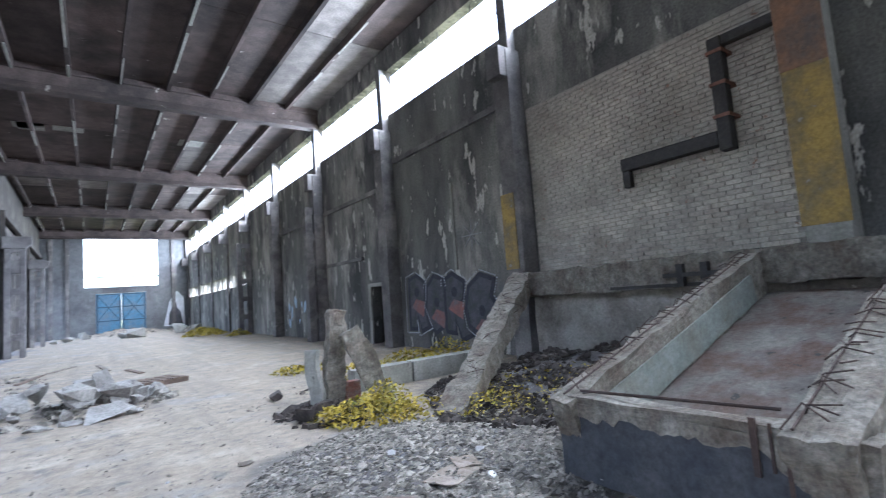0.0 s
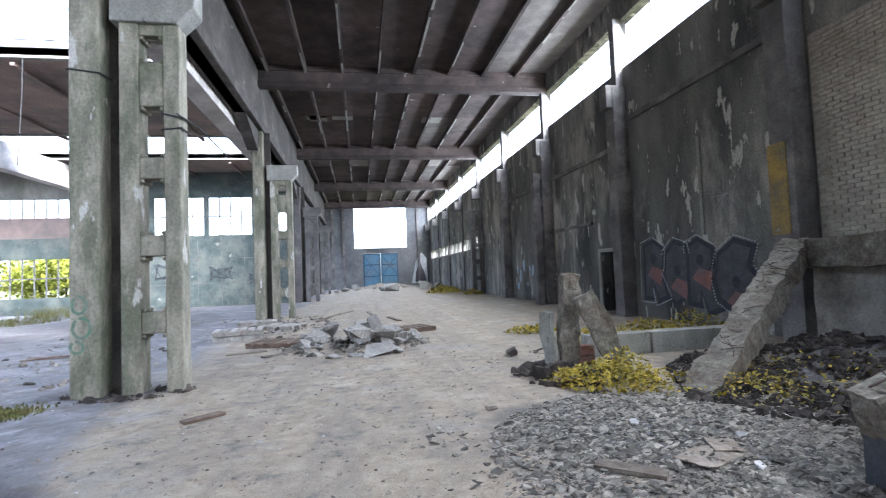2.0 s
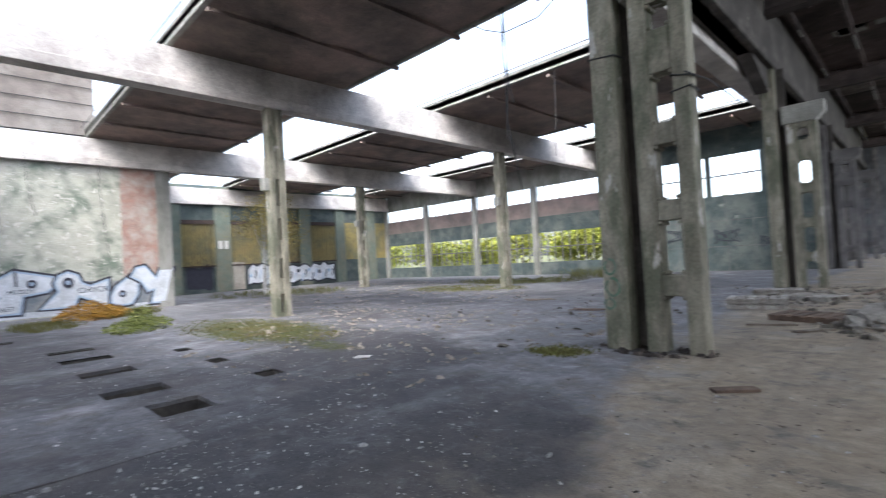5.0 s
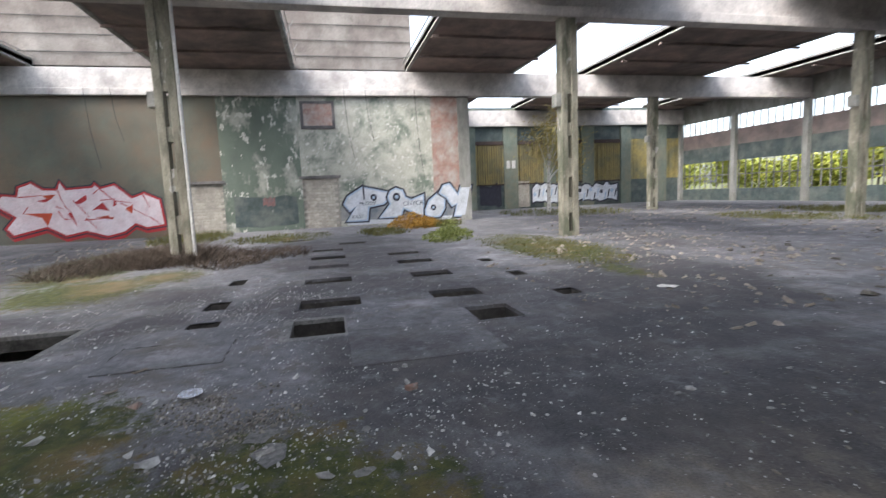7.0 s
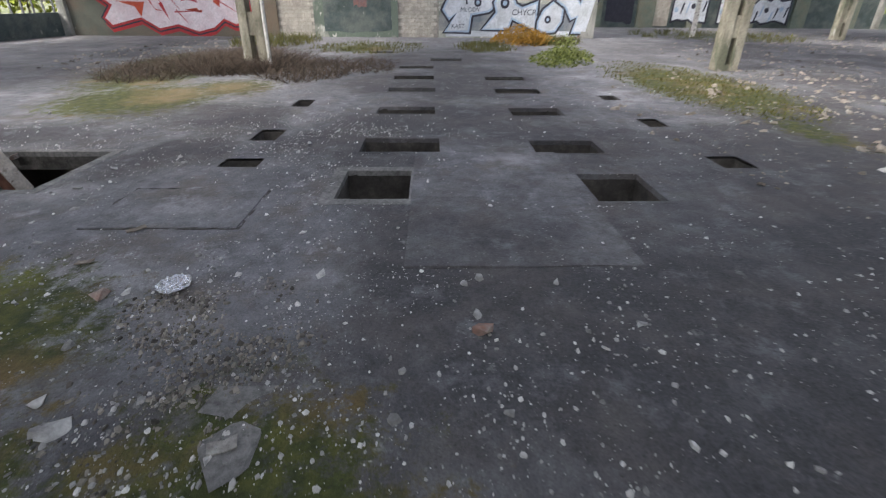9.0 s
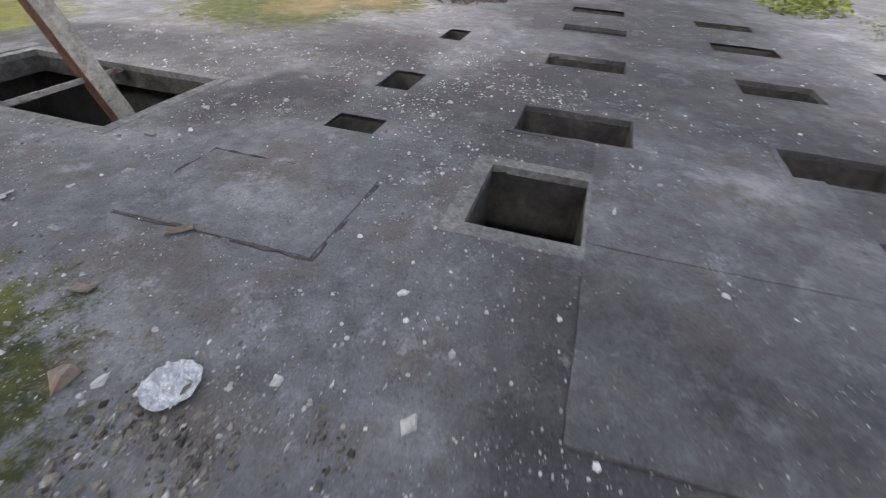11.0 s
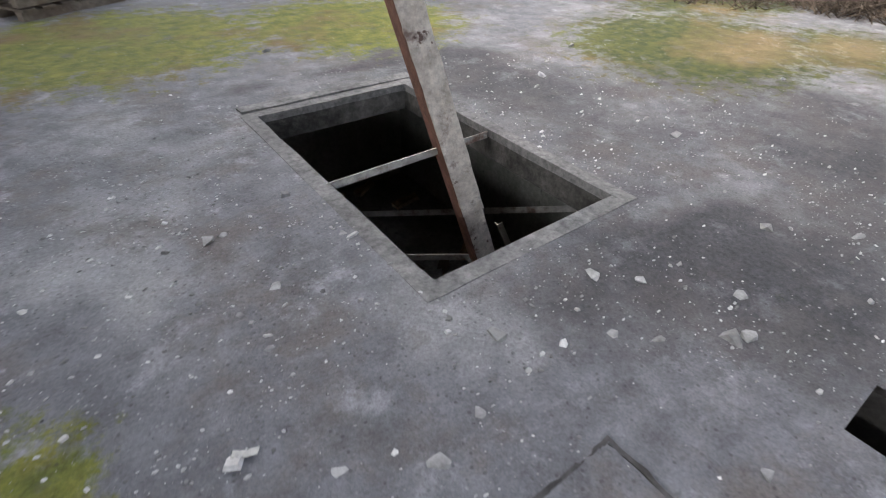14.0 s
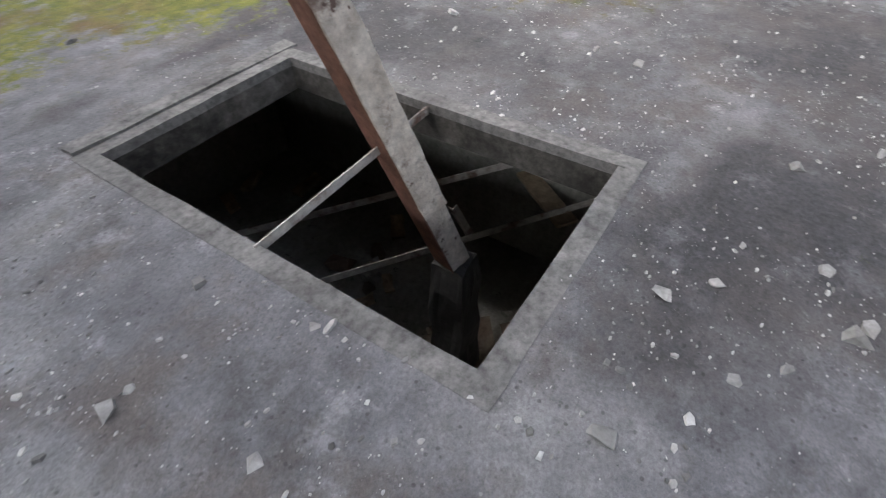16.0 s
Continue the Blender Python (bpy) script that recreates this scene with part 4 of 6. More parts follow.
structure("pier_brick", bm, mat("orange_brick_face", (0.27, 0.15, 0.09), (0.2, 0.12, 0.08), 5, stain=(0.12, 0.1, 0.09), stain_scale=1.5), "bare orange brick above the yellow paint", "paint")
bm = bmesh.new()
for a in ((7.9, 8.0, 0.2, 0.32, 2.4, 4.6), (7.9, 8.0, -1.0, -0.88, 2.4, 4.6), (7.9, 8.0, -1.0, 0.32, 4.6, 4.75)):
    bx(bm, *a)
structure("window_frame_blind", bm, CONCRETE, "pale frame of a blind window in the wall", "window frame")
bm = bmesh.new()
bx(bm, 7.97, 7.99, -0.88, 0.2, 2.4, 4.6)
structure("window_blind", bm, RECESSDARK, "near-black sheet set in the blind window frame", "window")

# black duct on the brick panel
ob = empty("wall_duct", "black sooty steel duct bent on the brick wall", "duct", pose(7.72, 3.4, 3.4))
for nm, dims in (("riser", (-0.1, 0.1, -0.1, 0.1, 0.0, 1.75)), ("crosspiece", (-0.1, 0.1, 0.1, 1.78, 0.1, 0.32)), ("outlet", (-0.07, 0.07, 1.64, 1.78, -0.2, 0.1)), ("top_arm", (-0.08, 0.08, -0.9, -0.1, 1.6, 1.75))):
    box_part(nm, dims, BLACKPIPE, ob, bevel=0.02)
for z in (0.5, 1.0, 1.5):
    bm = bmesh.new()
    bx(bm, -0.12, 0.26, -0.12, 0.12, z, z + 0.05)
    part("clamp", bm, RUST, ob)

# fallen ribbed roof panel leaning on the ledge
slope = math.atan2(1.12, 3.75)
ob = empty("fallen_roof_panel", "fallen ribbed concrete roof panel leaning on the ledge", "roof panel", Matrix.Translation((3.2, 2.15, 0.02)))
tilt = Matrix.Rotation(-slope, 4, "Y")
def jag(dims, amount, cuts, m=None, scale=3.5):
    b_ = bmesh.new()
    bx(b_, *dims)
    roughen(b_, amount, scale, cuts)
    if m:
        b_.transform(m)
    return b_
part("slab", jag((0.1, 4.0, -0.75, 0.75, 0.06, 0.13), 0.02, 5, tilt), mat("stained_panel", (0.17, 0.158, 0.142), (0.105, 0.096, 0.086), 3, stain=(0.085, 0.052, 0.04), stain_scale=1.9, stain_at=0.53, chip=(0.045, 0.042, 0.04), chip_scale=6, chip_at=0.66), ob, "stained slab with rust-brown patches")
for s in (-1, 1):
    y0, y1 = (0.72, 0.92) if s > 0 else (-1.08, -0.74)
    part("side_rib", jag((0.0, 4.05, y0, y1, 0.06, 0.66), 0.045, 14, tilt, 5), BREAK, ob, "pale broken concrete rib with bare steel")
    yi = 0.705 if s > 0 else -0.735
    part("rib_paint", jag((0.25, 3.6, yi - 0.012, yi + 0.008, 0.16, 0.5), 0.012, 8, tilt, 5), mat("greenish_limewash", (0.24, 0.265, 0.245), (0.17, 0.19, 0.175), 3, stain=(0.17, 0.165, 0.14), stain_scale=2.2), ob, "greenish limewash left on the inner face")
# broken corner standing on the floor
part("corner_leg", jag((-0.06, 0.3, -1.14, -0.94, 0.0, 0.62), 0.045, 7, None, 4), BREAK, ob, "raw pale corner broken down to the floor")
part("front_rib", jag((-0.09, 0.06, -0.98, 0.92, 0.0, 0.58), 0.012, 6), PANELGREY, ob, "blue-grey painted front rib")
bm = bmesh.new()
bx(bm, -0.1, 0.08, -0.99, 0.93, 0.56, 0.66)
roughen(bm, 0.03, 5, 5)
low = [(-0.985 + 1.9 * k / 40, 0.5 + 0.06 * noise.noise(Vector((k * 0.17, 2, 0))) + 0.05 * noise.noise(Vector((k * 0.6, 5, 0))) - max(0.0, 0.26 - 0.03 * k)) for k in range(41)]
prism(bm, low + [(0.915, 0.6), (-0.985, 0.6)], -0.105, "x", 0.03)
bmesh.ops.recalc_face_normals(bm, faces=bm.faces[:])
part("broken_edge", bm, BREAK, ob, "raw broken concrete edge")
rng = random.Random(5)
for s in (-1, 1):
    bm = bmesh.new()
    for k in range(34):
        x = 0.15 + k * 0.11 + rng.uniform(-0.04, 0.04)
        y = s * 0.84
        p = tilt @ Vector((x, y - rng.uniform(0.03, 0.13), 0.68 + rng.uniform(0, 0.03)))
        q = tilt @ Vector((x + rng.uniform(-0.08, 0.1), y + rng.uniform(0.0, 0.05), 0.71 + rng.uniform(-0.01, 0.04)))
        e_ = tilt @ Vector((x + rng.uniform(-0.12, 0.12), y + rng.uniform(0.06, 0.14), 0.67 + rng.uniform(-0.06, 0.02)))
        rod(bm, p, q, 0.0055, 5)
        rod(bm, q, e_, 0.0055, 5)
    rod(bm, tilt @ Vector((0.05, s * 0.8, 0.69)), tilt @ Vector((3.9, s * 0.8, 0.69)), 0.009, 5)
    part("rebar", bm, DARKRUST, ob, "thin rusty reinforcing bars")["kind"] = "stuff"
bm = bmesh.new()
rod(bm, (0.0, -0.7, 0.74), (0.0, 0.75, 0.68), 0.012, 6)
part("tie_bar", bm, DARKRUST, ob, "bare rusty bar along the front edge")
bm = bmesh.new()
for a in ((-0.125, -0.105, -0.60, -0.565, 0.36, 0.7), (-0.125, -0.105, -0.76, -0.74, 0.24, 0.66), (-0.12, -0.105, -0.68, -0.665, 0.4, 0.68)):
    bx(bm, *a)
part("rust_strap", bm, DARKRUST, ob, "rust-red steel straps")


# leaning pieces of broken concrete
def leaning(name, foot, top, w, h, label, material, seed, rough=0.05):
    foot, top = Vector(foot), Vector(top)
    length = (top - foot).length
    b_ = bmesh.new()
    bx(b_, -w / 2, w / 2, -h / 2, h / 2, 0, length)
    noise.seed_set(seed)
    bmesh.ops.subdivide_edges(b_, edges=[e for e in b_.edges if (e.verts[0].co - e.verts[1].co).length > 0.6], cuts=max(4, int(length * 7)), use_grid_fill=True)
    roughen(b_, rough, 2.4, 3)
    for v in b_.verts:
        k_ = max(0.0, v.co.z / length - 0.75) * 4
        v.co += noise.noise_vector(v.co * 6) * rough * 0.8 * k_
    noise.seed_set(1)
    b_.transform(Matrix.Translation(foot) @ (top - foot).to_track_quat("Z", "Y").to_matrix().to_4x4())
    return tagged(finish(name, b_, material), label, "concrete slab")


strut = leaning("concrete_strut", (3.7, 5.45, -0.1), (7.05, 7.3, 1.72), 0.4, 0.36, "long broken concrete rib leaning against the ledge", BREAK, 3, 0.055)
bm = bmesh.new()
for k in range(26):
    p = Vector((3.85, 5.5, 0.12)).lerp(Vector((6.9, 7.2, 1.85)), rng.uniform(0.1, 1))
    q_ = p + Vector((rng.uniform(-0.25, 0.3), rng.uniform(-0.3, 0.1), rng.uniform(0.02, 0.14)))
    rod(bm, p + Vector((rng.uniform(-0.1, 0.1), 0.0, 0.1)), q_, 0.005, 5)
    rod(bm, q_, q_ + Vector((rng.uniform(-0.15, 0.15), rng.uniform(-0.15, 0.05), rng.uniform(-0.12, 0.06))), 0.005, 5)
part("rebar", bm, DARKRUST, strut, "twisted rusty reinforcing bars")["kind"] = "stuff"
leaning("concrete_slab", (3.72, 7.2, -0.1), (3.2, 7.35, 1.14), 0.2, 0.34, "upright broken slab leaning over rubble", BREAK, 4, 0.045)
leaning("concrete_slab", (2.95, 7.6, -0.1), (3.12, 7.6, 1.45), 0.26, 0.3, "jagged concrete stump standing in rubble", BREAK, 8, 0.07)
leaning("concrete_slab", (2.72, 7.55, -0.05), (2.68, 7.6, 0.85), 0.12, 0.2, "thin grey concrete stub beside the stump", CONCRETE, 9, 0.03)
b_ = bmesh.new()
for k in range(4):
    bx(b_, 3.15, 3.4, 7.45, 7.6, 0.08 * k, 0.08 * k + 0.07)
tagged(finish("brick_stack", b_, REDBRICK), "small stack of red bricks under the slab", "bricks")
# low kerb between rubble and wall
for x0, x1 in ((3.6, 4.75), (4.8, 6.6)):
    b_ = bmesh.new()
    bx(b_, x0, x1, 8.05, 8.35, 0, 0.36)
    roughen(b_, 0.015, 3, 3)
    tagged(finish("kerb_block", b_, CONCRETE), "long low concrete kerb block on the floor", "kerb", "kerb blocks")


# rubble heap in mid bay
def chunk(x, y, size, material, seed, flat=0.6, z=0.0, name="concrete_chunk", label="jagged lump of broken grey concrete", cat="rubble", group="lumps of the rubble heap"):
    r_ = random.Random(seed)
    b_ = stone(r_, size, flat)
    low = min(v.co.z for v in b_.verts)
    ob_ = finish(name, b_, material)
    ob_.matrix_world = Matrix.Translation((x, y, z - low - 0.01 + floor_height(x, y))) @ Matrix.Rotation(r_.uniform(0, 6.28), 4, "Z")
    return tagged(ob_, label, cat, group)


rng = random.Random(11)
for k in range(34):
    a, d = rng.uniform(0, 6.28), rng.uniform(0, 1) ** 0.6
    x, y = -0.35 + math.cos(a) * d * 1.25, 11.4 + math.sin(a) * d * 1.2
    s = rng.uniform(0.16, 0.42) * (1.15 - 0.5 * d)
    chunk(x, y, s, RUBBLE, 100 + k, rng.uniform(0.45, 0.8), 0.16 * max(0, 1 - d) * 1.6)
for x, y, s in ((0.05, 9.9, 0.5), (-0.75, 9.75, 0.24), (-0.35, 9.8, 0.18), (0.5, 9.95, 0.2)):
    chunk(x, y, s, RUBBLE, int(300 + x * 10), 0.22, label="flat pale slab of broken concrete")
for x, y, s in ((2.6, 44, 0.75), (1.8, 45, 0.35), (-1.6, 47, 0.4), (-2.4, 46, 0.3), (5.6, 44.5, 0.6), (6.6, 43.0, 0.5), (-0.6, 50, 0.5)):
    chunk(x, y, s, CONCRETE, int(400 + x * 7 + y), 0.7, label="pale concrete block among distant rubble", group="far blocks")
chunk(2.45, 8.75, 0.16, DARKDEBRIS, 77, 0.5, label="dark stone on the dusty floor", group="")
for k, (x, y, s) in enumerate(((2.3, 6.8, 0.22), (2.6, 7.2, 0.2), (2.2, 7.3, 0.16), (2.9, 6.6, 0.17), (2.5, 6.4, 0.13))):
    chunk(x, y, s, DARKDEBRIS, 500 + k, 0.5, label="dark earthy lump at the rubble edge", group="dark lumps")


# pallets, window frames and boards
def pallet(x, y, rot, material, levels, label):
    ob_ = empty("pallet", label, "pallet", pose(x, y, floor_height(x, y), 0, 0, rot), "flat wooden stacks")
    for lv in range(levels):
        z = lv * 0.13
        for k in (-1, 0, 1):
            box_part("bearer", (-0.6, 0.6, k * 0.38 - 0.05, k * 0.38 + 0.05, z, z + 0.09), material, ob_)
        for k in range(6):
            box_part("slat", (-0.6 + k * 0.21, -0.46 + k * 0.21, -0.45, 0.45, z + 0.09, z + 0.115), material, ob_)
    return ob_


PALEFRAME = mat("flaking_white_wood", (0.46, 0.44, 0.41), (0.31, 0.295, 0.27), 7, stain=(0.18, 0.15, 0.12), stain_scale=3, piece=0.2)
pallet(-3.4, 13.9, 8, PALEFRAME, 2, "pale weathered wooden frames stacked by the column")
pallet(-2.1, 12.1, -15, REDWOOD, 1, "reddish broken wooden pallet beside the rubble")
pallet(1.05, 13.4, 20, REDWOOD, 1, "reddish pallet stacked behind the rubble heap")
pallet(-3.7, 17.9, 5, PALEFRAME, 1, "pale wooden frame lying near the second column")
pallet(-2.6, 16.0, -25, PALEFRAME, 1, "grey wooden frame lying on dusty floor")
pallet(-6.0, -9.2, 30, WOOD, 2, "dark stacked timber at the edge of moss")
for k, (x, y, rot, ln) in enumerate(((-1.5, 18.5, 80, 2.2), (0.2, 19.5, 95, 2.6), (-0.9, 20.8, 70, 1.8), (0.9, 17.0, 100, 1.6), (-2.6, 11.1, 20, 0.8), (-1.9, 10.6, 50, 0.7), (-2.0, 6.2, 40, 0.45), (1.7, 3.6, -40, 0.5), (-10.0, 14.6, 0, 1.2), (-6.8, 12.3, 20, 0.8))):
    b_ = bmesh.new()
    bx(b_, -ln / 2, ln / 2, -0.07, 0.07, 0, 0.03)
    o_ = finish("board", b_, WOOD if k % 3 else REDWOOD)
    o_.matrix_world = pose(x, y, floor_height(x, y) + 0.004, 0, 0, rot)
    tagged(o_, "loose weathered board lying on the floor", "board", "loose boards")

# blue gate in the gable
ob = empty("factory_gate", "closed blue steel double gate in the gable", "gate", pose(2.2, END_Y + 0.1, 0))
for s in (-1, 1):
    leaf = box_part("leaf", (-2.0 if s < 0 else 0.02, -0.02 if s < 0 else 2.0, 0.0, 0.06, 0.0, 3.93), BLUEGATE, ob)
    b_ = bmesh.new()
    x0, x1 = (-1.95, -0.07) if s < 0 else (0.07, 1.95)
    for z in (0.1, 1.3, 2.6, 3.8):
        bx(b_, x0, x1, -0.05, 0.0, z, z + 0.09)
    for x in (x0, x1 - 0.09):
        bx(b_, x, x + 0.09, -0.05, 0.0, 0.19, 3.8)
    rod(b_, (x0 + 0.1, -0.04, 1.4), (x1 - 0.1, -0.04, 3.75), 0.03, 5)
    rod(b_, (x1 - 0.1, -0.04, 1.4), (x0 + 0.1, -0.04, 3.75), 0.03, 5)
    part("brace", b_, mat("dark_blue_frame", (0.05, 0.09, 0.14), (0.04, 0.07, 0.1), 4), leaf, "darker blue bracing bars")
# bars of the gable window
bm = bmesh.new()
bx(bm, WX0, WX1, END_Y + 0.15, END_Y + 0.2, 5.45, 5.55)
for k in range(1, 6):
    rod(bm, (WX0 + k, END_Y + 0.18, WZ0), (WX0 + k, END_Y + 0.18, 5.5), 0.02, 5)
structure("gable_window_bars", bm, FRAME, "thin steel bars across the gable window", "window bars")
# pale painted patch with a dark figure-like blot beside the gate
bm = bmesh.new()
prism(bm, [(5.7, 0.4), (7.6, 0.4), (7.5, 3.2), (6.9, 3.9), (6.2, 2.8)], END_Y - 0.012, "y", 0.008)
structure("wall_paint_patch", bm, PAINTWHITE, "white spray-paint patch beside the gate", "paint")
bm = bmesh.new()
prism(bm, [(6.1, 0.5), (7.4, 0.5), (7.2, 1.7), (6.9, 2.2), (6.8, 2.7), (6.5, 2.7), (6.4, 2.1), (6.2, 1.6)], END_Y - 0.022, "y", 0.008)
structure("wall_paint_blot", bm, PAINTGREY, "dark spray-paint blot on the white patch", "paint")


# ==== graffiti: flat painted shapes on the walls ====
def outset(poly, d):
    """The outline moved outwards by d."""
    area = sum(a[0] * b[1] - b[0] * a[1] for a, b in zip(poly, poly[1:] + poly[:1]))
    d = d if area > 0 else -d
    out = []
    for i, p in enumerate(poly):
        e0 = (Vector(p) - Vector(poly[i - 1])).normalized()
        e1 = (Vector(poly[(i + 1) % len(poly)]) - Vector(p)).normalized()
        n0, n1 = Vector((e0.y, -e0.x)), Vector((e1.y, -e1.x))
        m_ = n0 + n1
        m_ = m_ / max(0.6, m_.dot(n0))
        out.append((p[0] + m_.x * d, p[1] + m_.y * d))
    return out


def painted(name, poly, plane, thick, material, label):
    """A thin coat of paint with a given outline on a wall facing along x."""
    n_ = len(poly)
    tris = tessellate_polygon([[Vector((u, v, 0)) for u, v in poly]])
    bm_ = bmesh.new()
    back = [bm_.verts.new((plane, u, v)) for u, v in poly]
    front = [bm_.verts.new((plane + thick, u, v)) for u, v in poly]
    for t_ in tris:
        if len(set(t_)) == 3:
            bm_.faces.new([front[i] for i in t_])
    for i in range(n_):
        bm_.faces.new((back[i], back[(i + 1) % n_], front[(i + 1) % n_], front[i]))
    bmesh.ops.recalc_face_normals(bm_, faces=bm_.faces[:])
    return structure(name, bm_, material, label, "graffiti")


def jagged(u0, u1, v0, v1, n, seed, amp):
    """A ragged patch between two heights."""
    r_ = random.Random(seed)
    upper = [(u1 - (u1 - u0) * k / n, v1 + r_.uniform(-amp, amp) * (1.4 if k % 2 else 0.6)) for k in range(n + 1)]
    lower = [(u0 + (u1 - u0) * k / n, v0 + r_.uniform(-amp, amp) * 0.7) for k in range(n + 1)]
    return upper + lower


def disc(u, v, r, n=14):
    return [(u + r * math.cos(k * math.tau / n), v + r * 1.1 * math.sin(k * math.tau / n)) for k in range(n)]


def at_blue(pts):
    return [(1.23 + u * 0.0136, 0.13 + v * 0.0128) for u, v in pts]


BLUE_LETTERS = [[(-6, 82), (10, 114), (70, 152), (172, 126), (184, 104), (150, 76), (92, 66), (84, 10), (2, 10), (42, 72), (16, 50)],
                [(130, 18), (176, 75), (167, 104), (178, 130), (203, 142), (230, 130), (240, 102), (262, 90), (314, 110), (312, 12), (230, 54), (218, 18)],
                [(318, 46), (334, 82), (384, 124), (404, 122), (400, 46), (380, 12), (340, 8), (318, 22)],
                [(378, 112), (396, 146), (424, 152), (458, 104), (470, 138), (516, 138), (490, 8), (438, 8), (452, 62), (430, 52), (408, 92)]]
painted("graffiti_shade", [(0.97, 0.3), (8.0, 0.3), (7.9, 1.5), (6.4, 1.4), (4.4, 1.5), (2.2, 1.2), (1.0, 1.0)], GX + 0.0015, 0.003, mat("blue_grey_overspray", (0.19, 0.215, 0.24), (0.14, 0.16, 0.18), 2, stain=(0.3, 0.3, 0.28), stain_scale=1.1, bump=0.05), "blue-grey overspray behind the letters")
painted("graffiti_band", [(1.3, 0.06), (7.5, 0.06), (7.5, 0.3), (1.3, 0.3)], GX + 0.002, 0.003, PAINTWHITE, "whitish worn paint band under the letters")
for i_, o in enumerate(BLUE_LETTERS):
    o = at_blue(o)
    for k, (grow, material, lab) in enumerate(((0.11, PAINTDARK, "black outline of spray-painted letters"), (0.02, PAINTBLUE, "pale blue spray-painted letter"), (-0.06, PAINTWHITE, "white fill of a spray-painted letter"))):
        painted("graffiti_letter", outset(o, grow), GX + 0.006 + 0.012 * i_ + 0.004 * k, 0.003, material, lab)
for u, v, r in ((112, 106, 0.17), (203, 104, 0.21), (352, 52, 0.15)):
    (c,) = at_blue([(u, v)])
    painted("graffiti_dot", disc(*c, r), GX + 0.057, 0.003, PAINTDARK, "dark counter inside a painted letter")
    painted("graffiti_dot", disc(*c, r * 0.45), GX + 0.061, 0.003, PAINTBLUE, "pale centre of a painted counter")
painted("graffiti_drip", at_blue([(72, 100), (78, 100), (76, 150), (74, 185), (70, 140)]), GX + 0.057, 0.003, PAINTDARK, "dark drip down the painted letter")
for body, u, v, size in (("CHYCRA", 228, 66, 0.34), ("MLODY", 54, 76, 0.26), ("KAST", 24, 22, 0.26)):
    txt = bpy.data.curves.new("graffiti_tag", "FONT")
    txt.body, txt.size, txt.extrude = body, size, 0.002
    txt.materials.append(PAINTDARK)
    tag_ob = new("graffiti_tag", txt)
    (c,) = at_blue([(u, v)])
    tag_ob.matrix_world = Matrix.Translation((GX + 0.066, *c)) @ Matrix(((0, 0, 1, 0), (1, 0, 0, 0), (0, 1, 0, 0), (0, 0, 0, 1)))
    tagged(tag_ob, "thin black lettering sprayed over the letters", "graffiti", kind="structure")


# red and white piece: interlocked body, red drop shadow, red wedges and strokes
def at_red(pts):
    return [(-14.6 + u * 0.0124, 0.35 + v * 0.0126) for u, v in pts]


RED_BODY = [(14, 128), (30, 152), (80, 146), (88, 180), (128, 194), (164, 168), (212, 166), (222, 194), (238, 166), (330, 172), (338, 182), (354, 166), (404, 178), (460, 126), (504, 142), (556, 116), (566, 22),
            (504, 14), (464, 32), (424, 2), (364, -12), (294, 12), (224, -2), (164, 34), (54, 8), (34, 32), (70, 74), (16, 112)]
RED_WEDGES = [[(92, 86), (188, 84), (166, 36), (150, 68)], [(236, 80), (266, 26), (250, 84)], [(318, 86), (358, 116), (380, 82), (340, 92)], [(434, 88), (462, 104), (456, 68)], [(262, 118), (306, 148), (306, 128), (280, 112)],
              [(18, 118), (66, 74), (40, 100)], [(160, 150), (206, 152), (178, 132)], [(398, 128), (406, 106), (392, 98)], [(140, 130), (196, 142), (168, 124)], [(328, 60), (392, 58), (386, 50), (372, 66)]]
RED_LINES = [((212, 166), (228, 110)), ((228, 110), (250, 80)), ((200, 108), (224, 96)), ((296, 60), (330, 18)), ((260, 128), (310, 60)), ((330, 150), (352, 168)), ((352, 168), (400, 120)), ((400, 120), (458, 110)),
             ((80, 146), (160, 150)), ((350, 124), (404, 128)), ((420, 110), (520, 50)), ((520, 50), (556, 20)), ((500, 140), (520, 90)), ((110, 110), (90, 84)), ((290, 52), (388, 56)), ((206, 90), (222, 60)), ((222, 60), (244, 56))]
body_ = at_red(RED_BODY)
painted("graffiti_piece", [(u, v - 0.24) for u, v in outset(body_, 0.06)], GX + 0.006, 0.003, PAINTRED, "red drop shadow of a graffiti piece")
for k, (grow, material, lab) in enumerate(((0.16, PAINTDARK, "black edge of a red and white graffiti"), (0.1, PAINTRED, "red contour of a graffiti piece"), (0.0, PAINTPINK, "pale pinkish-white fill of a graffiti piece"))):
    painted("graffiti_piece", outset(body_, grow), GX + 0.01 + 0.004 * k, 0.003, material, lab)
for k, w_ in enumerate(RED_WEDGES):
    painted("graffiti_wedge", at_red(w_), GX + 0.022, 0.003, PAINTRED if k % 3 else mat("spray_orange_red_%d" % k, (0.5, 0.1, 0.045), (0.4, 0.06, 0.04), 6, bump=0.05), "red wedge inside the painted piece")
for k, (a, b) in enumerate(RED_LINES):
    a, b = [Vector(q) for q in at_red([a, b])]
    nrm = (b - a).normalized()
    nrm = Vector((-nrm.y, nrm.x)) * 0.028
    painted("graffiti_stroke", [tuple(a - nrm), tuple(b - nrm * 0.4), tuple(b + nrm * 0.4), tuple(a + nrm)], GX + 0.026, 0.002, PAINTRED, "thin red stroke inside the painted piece")


